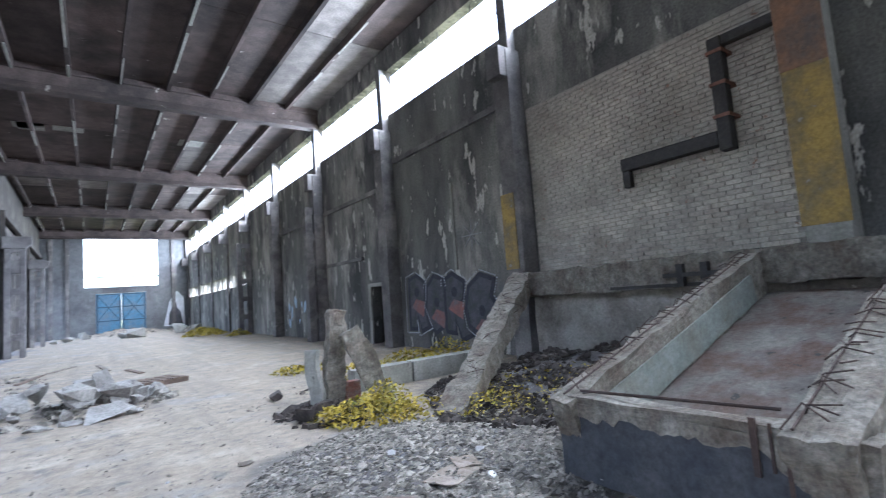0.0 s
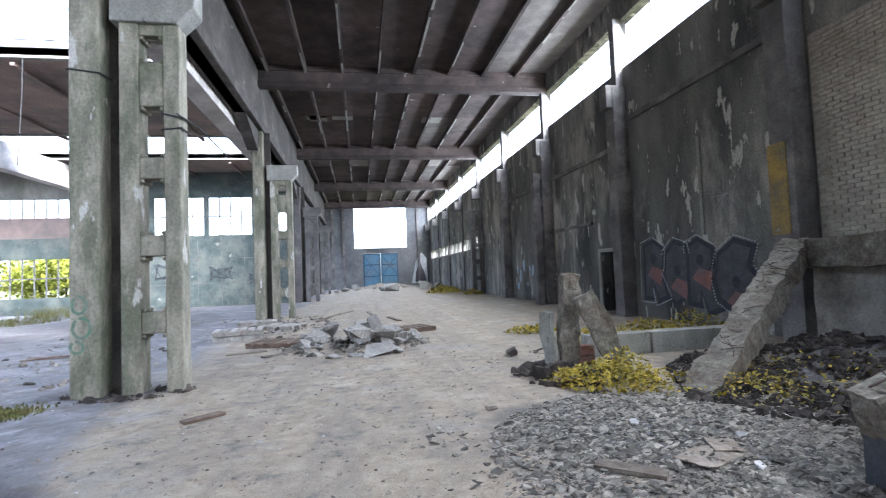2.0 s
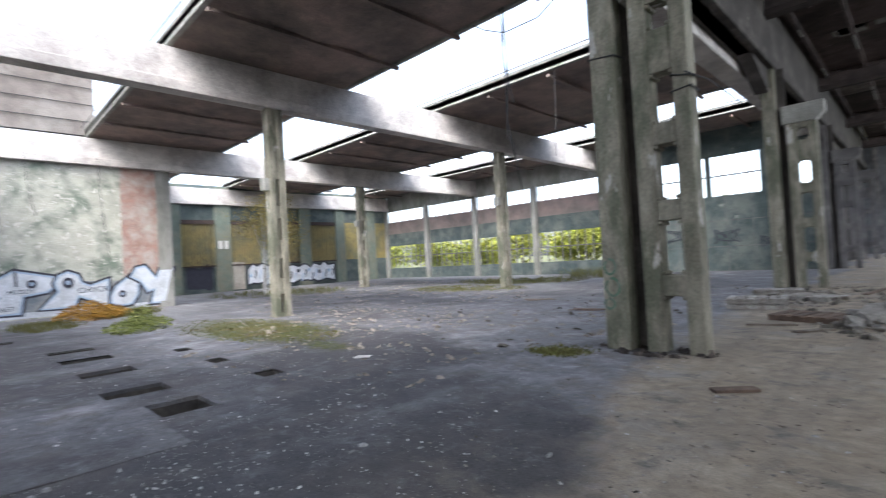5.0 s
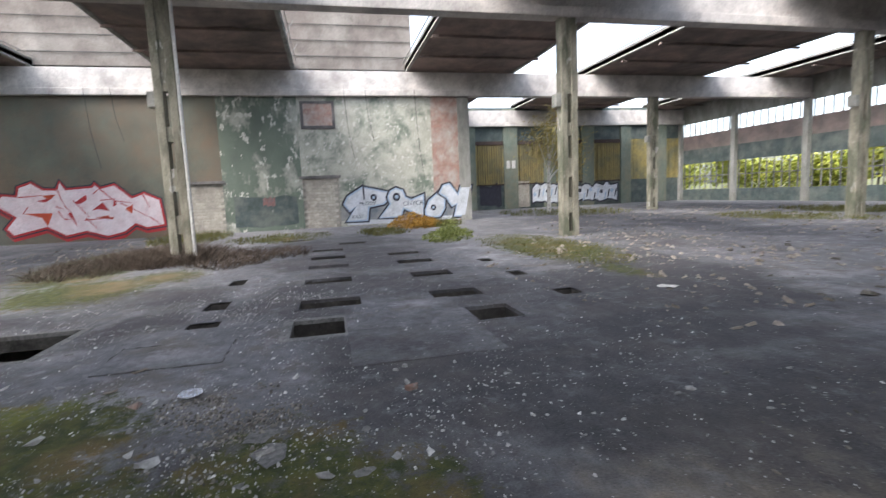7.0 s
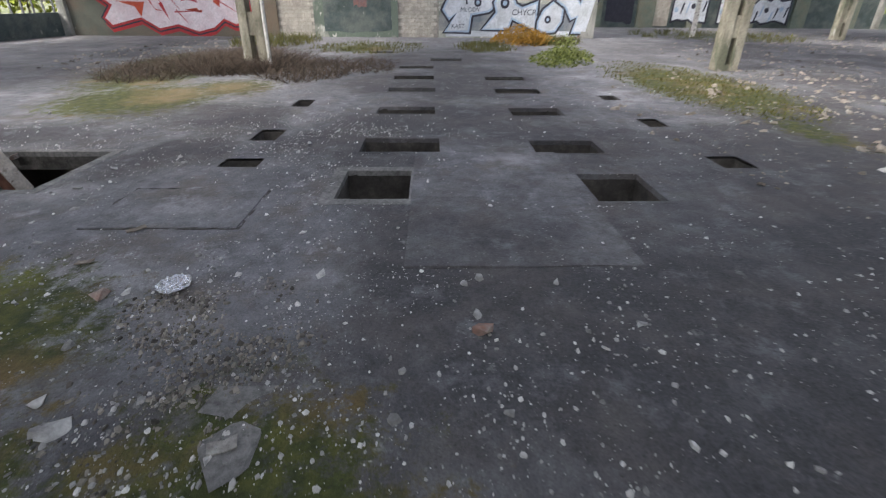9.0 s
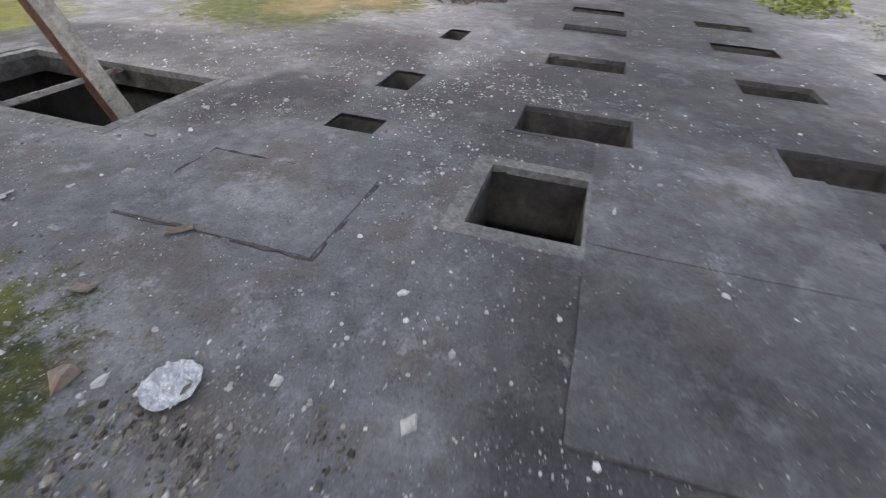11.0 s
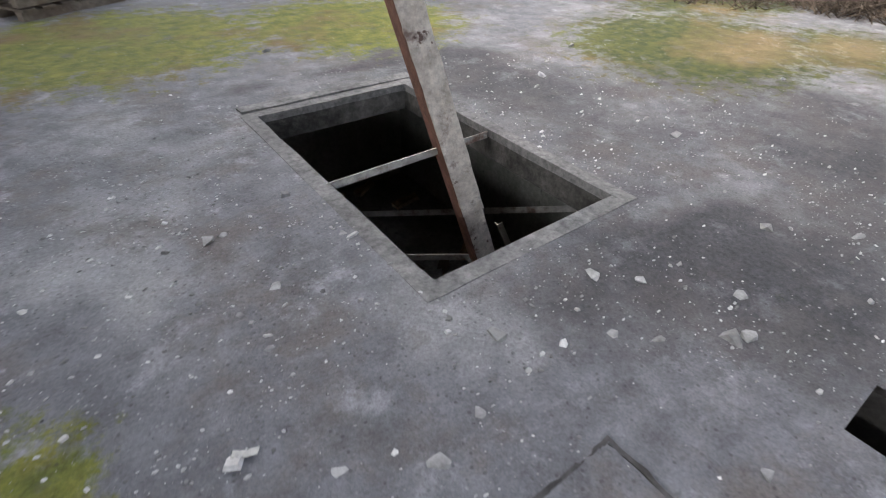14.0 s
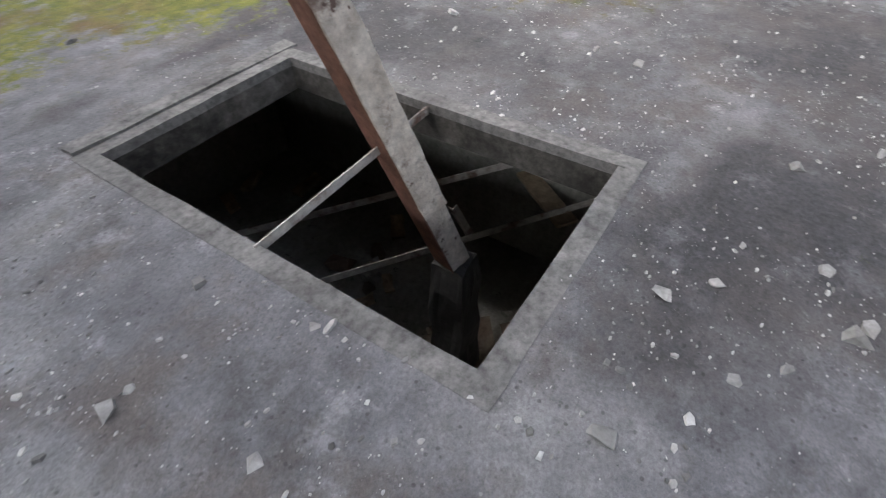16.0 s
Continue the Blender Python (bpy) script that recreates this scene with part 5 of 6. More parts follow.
# dark piece with dotted outline on the sooty wall; y runs towards the viewer's left
DARK_LETTERS = [([(0.0, 0.0), (0.06, 1.4), (0.45, 1.5), (0.85, 1.28), (0.8, 0.85), (0.62, 0.72), (1.0, 0.08), (0.62, -0.05), (0.4, 0.4), (0.34, 0.0)], 0.42, 1.05),
                ([(0.95, 0.55), (1.05, 1.15), (1.4, 1.42), (1.8, 1.3), (1.95, 0.7), (1.75, 0.1), (1.35, -0.08), (1.02, 0.15)], 1.47, 0.72),
                ([(1.95, -0.05), (1.98, 1.3), (2.3, 1.42), (2.75, 1.2), (2.72, 0.85), (2.55, 0.68), (3.05, -0.1), (2.6, -0.25), (2.32, 0.3), (2.28, -0.08)], 2.36, 0.98),
                ([(2.9, 0.55), (3.05, 1.05), (3.5, 1.32), (3.95, 1.18), (3.8, 0.8), (4.05, 0.5), (3.85, 0.1), (3.4, -0.12), (3.0, 0.1)], 3.5, 0.45)]
bm_dots = bmesh.new()
for i_, (o, cu, cv) in enumerate(DARK_LETTERS):
    o = [(13.2 - u, 0.62 + v) for u, v in o]
    c = (13.2 - cu, 0.62 + cv)
    x_ = WALL_X - 0.004 - 0.014 * i_
    painted("graffiti_letter", outset(o, 0.12), x_, -0.003, PAINTDARK, "black outline of dull graffiti letters")
    painted("graffiti_letter", o, x_ - 0.004, -0.003, PAINTGREY, "grey-violet spray-painted letter")
    painted("graffiti_fill", [(c[0] + 0.32, c[1] - 0.45), (c[0] - 0.3, c[1] - 0.75), (c[0] - 0.42, c[1] - 0.3), (c[0] + 0.05, c[1] - 0.2)], x_ - 0.0075, -0.002, PAINTRUST, "dull red patch inside a graffiti letter")
    painted("graffiti_dot", disc(*c, 0.13), x_ - 0.0105, -0.002, PAINTDARK, "dark counter inside a graffiti letter")
    ring = outset(o, 0.17)
    for a, b in zip(ring, ring[1:] + ring[:1]):
        a, b = Vector(a), Vector(b)
        for j in range(int((b - a).length / 0.075)):
            q = a.lerp(b, (j + 0.5) * 0.075 / (b - a).length)
            if i_ in (0, 3) or q.y > 1.75:
                bx(bm_dots, WALL_X - 0.066, WALL_X - 0.06, q.x - 0.015, q.x + 0.015, q.y - 0.015, q.y + 0.015)
structure("graffiti_dots", bm_dots, PAINTWHITE, "row of white dots round the graffiti", "graffiti")
bm = bmesh.new()
for a in (0, 0.8, 1.6, 2.4):
    d = Vector((0, math.cos(a), math.sin(a))) * 0.42
    c = Vector((WALL_X - 0.012, 9.95, 3.05))
    rod(bm, c - d, c + d, 0.012, 5)
structure("graffiti_star", bm, mat("spray_light_grey", (0.3, 0.3, 0.3), (0.24, 0.24, 0.24), 5, bump=0), "thin pale star drawn on the wall", "graffiti")
# white spots deeper on the wall and a green scrawl on the near column
for k in range(16):
    u, v, r = 21.2 + rng.uniform(0, 3.6), 0.6 + rng.uniform(0, 1.3), rng.uniform(0.08, 0.2)
    bm = bmesh.new()
    prism(bm, [(u + r * 0.7 * math.cos(j * 0.9), v + r * 1.3 * math.sin(j * 0.9)) for j in range(7)], WALL_X - 0.01, "x", -0.006)
    bmesh.ops.recalc_face_normals(bm, faces=bm.faces[:])
    structure("graffiti_spot", bm, PAINTBLUE, "pale blue paint spot on the dark wall", "graffiti")
bm = bmesh.new()
for cx_, cz_, rx_, rz_ in ((-4.03, 1.3, 0.09, 0.12), (-4.0, 0.98, 0.11, 0.14), (-4.06, 0.72, 0.08, 0.08)):
    prev = None
    for j in range(15):
        a_ = j * 0.42 + cx_
        p_ = Vector((cx_ + rx_ * math.cos(a_), 0, cz_ + rz_ * math.sin(a_)))
        if prev:
            d_ = (p_ - prev).normalized()
            n_ = Vector((-d_.z, 0, d_.x)) * 0.02
            prism(bm, [((prev - n_).x, (prev - n_).z), ((p_ - n_).x, (p_ - n_).z), ((p_ + n_).x, (p_ + n_).z), ((prev + n_).x, (prev + n_).z)], 7.95 - 0.235, "y", -0.004)
        prev = p_
bmesh.ops.recalc_face_normals(bm, faces=bm.faces[:])
structure("graffiti_scrawl", bm, PAINTGREEN, "green spray scrawl on the concrete column", "graffiti")
# teal and rust smears low on the green wall, graffiti under the ochre windows
for u0, u1, v0, v1, m_ in ((-4.3, -1.2, 0.25, 1.75, TEALWALL), (-2.9, -2.3, 1.3, 1.72, PAINTRUST), (-6.1, -5.0, 0.6, 1.8, PAINTPINK)):
    bm = bmesh.new()
    prism(bm, jagged(u0, u1, v0, v1, 5, int(u0 * 10), 0.12), {TEALWALL: GX + 0.004, PAINTRUST: GX + 0.011, PAINTPINK: GX - 0.116}[m_], "x", 0.003)
    bmesh.ops.recalc_face_normals(bm, faces=bm.faces[:])
    structure("graffiti_smear", bm, m_, "faded smear of paint on the wall", "graffiti")
bm = bmesh.new()
prism(bm, jagged(12.6, 14.5, 0.3, 2.1, 6, 12, 0.25), -39.585, "x", 0.004)
bmesh.ops.recalc_face_normals(bm, faces=bm.faces[:])
structure("graffiti_piece", bm, PAINTDARK, "black graffiti figure under the far ochre windows", "graffiti")
bm = bmesh.new()
bx(bm, -39.595, -39.54, 15.0, 17.0, 0.1, 2.3)
structure("block_infill", bm, WHITEBRICK, "pale block infill under the far ochre windows", "wall")
for u0, u1, seed_ in ((17.2, 19.5, 5), (20.4, 25.2, 9)):
    n_ = int((u1 - u0) * 3)
    shape = jagged(u0, u1, 0.45, 1.75, n_, seed_, 0.22)
    painted("graffiti_piece", outset(shape, 0.12), -39.39, 0.004, PAINTDARK, "black edge of far ragged graffiti")
    painted("graffiti_piece", shape, -39.385, 0.004, PAINTWHITE, "white ragged graffiti under the far ochre windows")
    r_ = random.Random(seed_)
    for k in range(n_):
        u, v = u0 + (u1 - u0) * (k + 0.5) / n_, r_.uniform(0.7, 1.4)
        painted("graffiti_stroke", [(u - 0.1, v - 0.35), (u + 0.02, v - 0.3), (u + 0.16, v + 0.3), (u + 0.04, v + 0.35)] if k % 3 else disc(u, v, 0.16, 9), -39.38, 0.003, PAINTDARK if k % 2 else PAINTBLUE, "stroke inside the far graffiti")
bm = bmesh.new()
bx(bm, -39.42, -39.36, 14.95, 15.25, 3.35, 4.0)
bx(bm, -39.42, -39.36, 15.4, 15.7, 3.35, 4.0)
structure("window_small", bm, PAPER, "small pale window beside the far ochre windows", "window")
# bricked square opening high on the green wall
bm = bmesh.new()
bx(bm, GX - 0.02, GX + 0.06, -0.75, 0.98, 6.42, 6.55)
bx(bm, GX - 0.02, GX + 0.06, -0.75, 0.98, 5.15, 5.3)
bx(bm, GX - 0.02, GX + 0.06, -0.75, -0.6, 5.3, 6.42)
bx(bm, GX - 0.02, GX + 0.06, 0.84, 0.98, 5.3, 6.42)
structure("vent_frame", bm, SOOT, "dark frame of a bricked-up square opening", "window frame")
bm = bmesh.new()
bx(bm, GX - 0.02, GX + 0.02, -0.6, 0.84, 5.3, 6.42)
structure("vent_infill", bm, PINKBRICK, "pinkish brick infill in the square opening", "window")
bm = bmesh.new()
for a, b, h in DOORS:
    bx(bm, GX, GX + 0.05, a - 0.12, b + 0.12, h, h + 0.14)
structure("door_lintel", bm, SOOT, "dark lintels over the bricked doorways", "lintel")

rng = random.Random(77)
bm = bmesh.new()
for cx_, cz_, sc_ in ((-11.5, 2.2, 0.9), (-8.6, 2.0, 0.7), (-6.4, 1.6, 0.6), (-12.8, 3.4, 0.6)):
    prev = Vector((cx_, 0, cz_))
    for j in range(16):
        p_ = Vector((cx_ + sc_ * math.sin(j * 1.3 + cx_), 0, cz_ + 0.6 * sc_ * math.cos(j * 1.9)))
        rod(bm, (prev.x, NORTH_Y - 0.006, prev.z), (p_.x, NORTH_Y - 0.006, p_.z), 0.02, 4)
        prev = p_
structure("graffiti_scrawl", bm, PAINTDARK, "black looping scrawls on the teal wall", "graffiti")
bm = bmesh.new()
for k in range(1, 9):
    bx(bm, -15.3 + k * 1.35, -15.27 + k * 1.35, NORTH_Y - 0.004, NORTH_Y, 0, 4.3)
bx(bm, -15.3, -4.4, NORTH_Y - 0.005, NORTH_Y, 1.4, 1.43)
bx(bm, -15.3, -4.4, NORTH_Y - 0.005, NORTH_Y, 2.9, 2.93)
structure("panel_joints", bm, SOOT, "dark joints between the wall panels", "joint")


# ==== the open pit and what stands in it ====
ob = empty("steel_channel", "rust-brown steel channel with flaking paint standing in the pit", "steel beam")
foot, top = Vector((-7.85, -3.63, -0.93)), Vector((-7.1, -4.31, 2.15))
w = (top - foot)
axis = w.normalized()
side = Vector((-0.557, 0.83, 0.0))
side = (side - axis * side.dot(axis)).normalized()
front = axis.cross(side)
if front.dot(Vector((1.0, 1.0, 0.4))) < 0:
    front = -front
ex, ey = (front * 0.72 + side * 0.694), (front * 0.694 - side * 0.72)
face = Matrix.Translation(foot) @ Matrix((ex, ey, axis)).transposed().to_4x4()
L = w.length
for nm, dims, m_, lab in (("web", (-0.08, 0.08, 0.062, 0.07, 0, L), RUST, "rust-brown web"), ("flange", (-0.08, -0.072, -0.08, 0.062, 0, L), RUST, "rust-brown flange"), ("flange", (0.072, 0.08, -0.08, 0.062, 0, L), CRUST, "flange with flaking pale paint")):
    b_ = bmesh.new()
    bx(b_, *dims)
    b_.transform(face)
    part(nm, b_, m_, ob, lab)
b_ = bmesh.new()
bx(b_, 0.081, 0.098, -0.085, 0.068, 0.5, L - 0.02)
bmesh.ops.subdivide_edges(b_, edges=[e for e in b_.edges if (e.verts[0].co - e.verts[1].co).length > 1], cuts=60, use_grid_fill=True)
roughen(b_, 0.006, 22)
b_.transform(face)
part("paint_crust", b_, CRUST, ob, "thick pale crust flaking off the channel")
# block added to carry the channel, black to merge with the pit's shade
b_ = bmesh.new()
bx(b_, -8.0, -7.72, -3.75, -3.48, -2.3, -0.92, taper=0.2)
roughen(b_, 0.04, 5, 5)
tagged(finish("footing_block", b_, CABLE), "added block under the steel channel, coloured black like the pit's shade", "concrete block")

BARS = (((-6.78, -3.83, -0.03), (-8.05, -3.9, -0.06), 0.022, "angle_bar"), ((-6.0, -7.15, -1.83), (-9.35, -3.57, -0.98), 0.03, "angle_bar"),
        ((-6.0, -5.42, -1.235), (-9.35, -3.04, -1.176), 0.028, "angle_bar"), ((-8.15, -3.84, -0.82), (-8.32, -3.8, -1.2), 0.022, "angle_bar"))
for p, q_, r, nm in BARS:
    p, q_ = Vector(p), Vector(q_)
    b_ = bmesh.new()
    ln = (q_ - p).length
    bx(b_, -r, r, -0.004, 0.004, 0, ln)
    bx(b_, -r, -r + 0.008, 0.004, 2 * r, 0, ln)
    b_.transform(Matrix.Translation(p) @ (q_ - p).to_track_quat("Z", "Y").to_matrix().to_4x4())
    tagged(finish(nm, b_, RUSTLIGHT), "thin pale steel angle bar spanning the dark pit", "steel bar", "bars in the pit")
rng = random.Random(40)
for k in range(26):
    x, y = rng.uniform(-9.0, -6.2), rng.uniform(-5.6, -2.4)
    s = rng.uniform(0.07, 0.2)
    b_ = stone(random.Random(900 + k), s, 0.35)
    o_ = finish("pit_debris", b_, rng.choice((REDWOOD, RUBBLE, WOOD, REDBRICK)))
    o_.matrix_world = pose(x, y, -2.3 + s * 0.32, 0, 0, rng.uniform(0, 360))
    tagged(o_, "scrap of rubble on the pit floor", "rubble", "scraps in the pit")
for x, y, rz, ln in ((-8.0, -3.4, 40, 0.9), (-7.9, -3.9, -30, 0.7), (-7.4, -5.2, 10, 1.0), (-7.0, -3.2, 65, 0.5)):
    b_ = bmesh.new()
    bx(b_, -ln / 2, ln / 2, -0.1, 0.1, 0, 0.04)
    o_ = finish("pit_plank", b_, WOOD)
    o_.matrix_world = pose(x, y, -2.22, 6, 5, rz)
    tagged(o_, "broken plank lying in the dark pit", "board", "planks in the pit")
for x, y, rz, s in ((-8.6, -6.9, 20, 0.16), (-8.2, -6.8, 70, 0.14), (-7.92, -4.66, -30, 0.13), (-8.24, -4.6, 50, 0.1), (-8.29, -3.86, 10, 0.14), (-8.9, -6.3, 0, 0.18), (-8.9, -5.0, 40, 0.15)):
    b_ = bmesh.new()
    bx(b_, -s, s, -s * 0.45, s * 0.45, 0, 0.05)
    roughen(b_, 0.03, 6, 3)
    o_ = finish("pit_board_end", b_, WOODPALE)
    o_.matrix_world = pose(x, y, -2.2, 12, 8, rz)
    tagged(o_, "pale splintered board end in the pit", "board", "board ends in the pit")
b_ = bmesh.new()
bx(b_, -0.36, 0.36, -0.09, 0.09, 0, 0.03)
roughen(b_, 0.008, 5, 4)
o_ = finish("pit_plank", b_, WOODPALE)
o_.matrix_world = Matrix.Translation((-9.2, -3.58, -1.36)) @ Matrix.Rotation(math.radians(54), 4, "Z")
tagged(o_, "grey plank resting on the bars in the pit", "board", "planks in the pit")
# worn frame round the pit, flush with the floor
FRAMECON = mat("pit_frame_concrete", (0.235, 0.23, 0.222), (0.165, 0.162, 0.158), 6, stain=(0.125, 0.122, 0.12), stain_scale=2.5, stain_at=0.56, grain=0.9)
def pit_frame(x0, x1, y0, y1, w_, z=0.004, skip=()):
    b_ = bmesh.new()
    for k, a in enumerate(((x0 - w_, x0 + 0.002, y0 - w_, y1 + w_), (x1 - 0.002, x1 + w_, y0 - w_, y1 + w_), (x0, x1, y0 - w_, y0 + 0.002), (x0, x1, y1 - 0.002, y1 + w_))):
        if k not in skip:
            bx(b_, *a, -0.05, z)
    bmesh.ops.subdivide_edges(b_, edges=[e for e in b_.edges if (e.verts[0].co - e.verts[1].co).length > 0.4], cuts=8, use_grid_fill=True)
    roughen(b_, 0.005, 9)
    return with_zones(structure("pit_frame", b_, FLOOR if w_ < 0.09 else FRAMECON, "worn concrete frame flush with the floor", "pit frame"))
pit_frame(*PITS[0][:4], 0.095)
pit_frame(*PITS[1][:4], 0.12)
for p in PITS[2:5] + PITS[9:12]:
    pit_frame(*p[:4], 0.05)
# sunken ledge beyond the far edge of the pit
b_ = bmesh.new()
bx(b_, -8.15, -6.72, -5.1, -4.99, -0.02, 0.016)
roughen(b_, 0.012, 6, 4)
structure("pit_lip", b_, FRAMECON, "broken lip of concrete along the pit", "pit frame")
# raised strip and hatch cover
for xa, xb in ((-7.97, -6.6), (-6.585, -5.38)):
    b_ = bmesh.new()
    bx(b_, xa, xb, 0.45, 1.97, -0.03, 0.009)
    roughen(b_, 0.006, 3, 14)
    tagged(with_zones(finish("raised_slab", b_, FLOOR)), "slightly raised concrete slab between rows of pits", "floor slab", kind="structure")
b_ = bmesh.new()
bx(b_, -6.8, -5.98, -1.94, -0.8, -0.02, 0.008)
roughen(b_, 0.005, 5, 8)
tagged(with_zones(finish("hatch_cover", b_, FLOOR)), "concrete hatch cover set into the floor", "hatch", kind="structure")
b_ = bmesh.new()
for a in ((-6.4, -6.82, -1.96, -1.94), (-6.75, -5.96, -0.8, -0.778), (-6.82, -6.8, -1.94, -1.35), (-5.98, -5.96, -1.94, -0.8)):
    bx(b_, min(a[:2]), max(a[:2]), *a[2:], -0.02, 0.006)
bmesh.ops.subdivide_edges(b_, edges=[e for e in b_.edges if (e.verts[0].co - e.verts[1].co).length > 0.1], cuts=14, use_grid_fill=True)
roughen(b_, 0.02, 9)
structure("hatch_gap", b_, mat("dirt_groove", (0.05, 0.047, 0.045), (0.11, 0.106, 0.103), 9), "dark dirt-filled groove round the hatch", "groove")


# ==== loose grit and small litter ====
def scatter(name, label, category, material, spots, seed, size, flat, big=0.0):
    """Countless chips in one mesh: spots are (x, y, rx, ry, count)."""
    r_ = random.Random(seed)
    verts, faces = [], []
    for cx, cy, rx, ry, cnt in spots:
        for _ in range(cnt):
            while True:
                a, d = r_.uniform(0, math.tau), math.sqrt(r_.random())
                x, y = cx + math.cos(a) * d * rx, cy + math.sin(a) * d * ry
                if not any(x0 - 0.05 < x < x1 + 0.05 and y0 - 0.05 < y < y1 + 0.05 for x0, x1, y0, y1, dd in PITS) and (cnt > 5000 or noise.noise(Vector((x * 1.4, y * 1.4, seed))) + 0.6 * noise.noise(Vector((x * 4, y * 4, seed))) + r_.gauss(0, 0.16) > 0.04):
                    break
            s = size * (0.3 + 1.6 * r_.random() ** 4)
            z = floor_height(x, y)
            rot = r_.uniform(0, math.tau)
            tx, ty = r_.uniform(-0.45, 0.45), r_.uniform(-0.45, 0.45)
            k = r_.choice((4, 5, 5, 6))
            asp = r_.uniform(0.35, 1.0)
            base = len(verts)
            h = s * flat * r_.uniform(0.6, 1.4)
            ring = [(math.cos(rot + j * math.tau / k) * s * r_.uniform(0.6, 1.1), math.sin(rot + j * math.tau / k) * s * asp * r_.uniform(0.7, 1.0)) for j in range(k)]
            for u, v in ring:
                verts.append((x + u, y + v, z - 0.002 + max(0, u * tx + v * ty)))
            for u, v in ring:
                verts.append((x + u * 0.75, y + v * 0.75, z + h + u * tx + v * ty))
            faces.append(tuple(range(base + k, base + 2 * k)))
            for j in range(k):
                faces.append((base + j, base + (j + 1) % k, base + k + (j + 1) % k, base + k + j))
    me = bpy.data.meshes.new(name)
    me.from_pydata(verts, [], faces)
    me.materials.append(material)
    return tagged(new(name, me), label, category, kind="stuff")


scatter("plaster_flakes", "grey plaster flakes heaped on the dusty floor", "rubble", FLAKES, [(2.6, 4.2, 1.75, 1.55, 13000), (3.0, 5.2, 1.2, 0.8, 2400), (2.2, 3.0, 1.7, 1.1, 2600), (1.4, 4.0, 1.4, 1.6, 700)], 1, 0.037, 0.15)
scatter("dark_rubble", "dark burnt debris and earth by the wall", "rubble", DARKDEBRIS, [(5.7, 5.2, 2.0, 2.4, 6500), (6.3, 1.0, 1.6, 1.8, 2500), (2.7, 7.0, 0.8, 0.8, 1200), (4.4, 8.9, 1.5, 0.6, 600), (4.3, 4.9, 1.0, 0.9, 1500), (-3.6, 7.9, 1.0, 0.45, 260)], 2, 0.058, 0.45)
scatter("pale_chips", "pale chips of plaster strewn over the floor", "grit", CHIPS, [(-6.5, -1.2, 3.5, 3.5, 2600), (-9.0, -0.6, 1.2, 0.9, 700), (-4.6, -0.4, 0.8, 0.7, 500), (-4.9, 1.5, 2.2, 2.6, 600), (-4.4, -1.6, 1.5, 1.5, 900), (-5.5, -4.0, 2.5, 2.0, 500), (-8.0, 4.5, 4.0, 3.0, 700), (-3.0, 5.0, 3.0, 3.5, 350), (-12, 6, 6, 6, 700), (-10, 14, 6, 5, 500), (-18, 20, 8, 8, 500), (-3.4, 0.7, 0.9, 1.2, 420), (-7.5, -0.3, 2.0, 1.0, 700), (-3.6, 2.2, 1.8, 2.2, 300), (-4.0, -0.9, 1.4, 1.4, 300), (-10.5, 1.0, 3.5, 4.0, 900)], 3, 0.0115, 0.3)
scatter("plaster_bits", "angular white plaster bits on the stained floor", "grit", PLASTERBITS, [(-6.6, -1.8, 3.2, 3.0, 330), (-4.2, 0.2, 1.3, 1.8, 150), (-8.0, -3.2, 2.2, 1.6, 120), (-5.2, 2.5, 2.6, 2.4, 150), (-9.5, 1.5, 3.0, 4.0, 200)], 14, 0.0145, 0.28)
scatter("pale_stones", "small pale stones on the dark floor", "stones", CHIPS, [(-6.0, -1.3, 3.0, 2.8, 110), (-4.3, 0.2, 1.2, 1.6, 70), (-8.5, -3.5, 2.5, 2.0, 60), (-3.5, 2.5, 1.5, 1.5, 30), (-9, -0.4, 1.6, 1.4, 80)], 4, 0.027, 0.35)
scatter("floor_dust_grit", "brown grit scattered along the dusty bay floor", "grit", BROWNGRIT, [(-0.5, 7.0, 3.0, 5.5, 800), (0.0, 20, 4.0, 9, 700), (2.6, 8.2, 1.4, 1.6, 300), (-1.0, 2.5, 2.0, 1.8, 250)], 5, 0.022, 0.28)
scatter("heap_rubble", "broken concrete bits round the rubble heap", "rubble", FLAKES, [(-0.35, 11.4, 1.7, 1.5, 500), (2.6, 54.0, 4.0, 3.0, 900), (-2.5, 16.5, 1.5, 4, 300), (6.6, 47, 1.2, 6, 400)], 6, 0.075, 0.5)
scatter("bay_debris", "flat plaster debris strewn through the low bays", "rubble", FLAKES, [(-18, 14, 8, 6, 600), (-12, 9, 4, 2.5, 300), (-24, 20, 8, 6, 400), (-20, -7, 6, 3, 400), (-30, 20, 6, 8, 250), (-7, 9, 3, 3, 160), (-6, 16, 3, 5, 250)], 8, 0.06, 0.35)
scatter("bay_dirt", "brown dirt lumps strewn through the low bays", "rubble", BROWNGRIT, [(-18, 14, 8, 6, 500), (-12, 8, 4, 2.5, 300), (-24, 20, 8, 6, 400), (-20, -7, 6, 3, 400), (-9, 5, 4, 2, 200), (-7, 10, 3, 3, 150)], 9, 0.06, 0.3)
scatter("bay_grit", "small brown grit trodden into the hall floor", "grit", FLAKES, [(0.0, 5.5, 2.6, 3.5, 900), (0.5, 9.0, 3.0, 4.0, 700), (-2.5, 4.5, 1.6, 2.0, 400)], 10, 0.014, 0.35)
scatter("fine_grit", "fine grey grit over the stained concrete", "grit", CHIPS, [(-6.4, -1.6, 3.0, 3.0, 4500), (-5.0, 1.0, 2.5, 2.0, 1500), (-7.5, -3.6, 2.5, 2.0, 2200)], 11, 0.0065, 0.4)
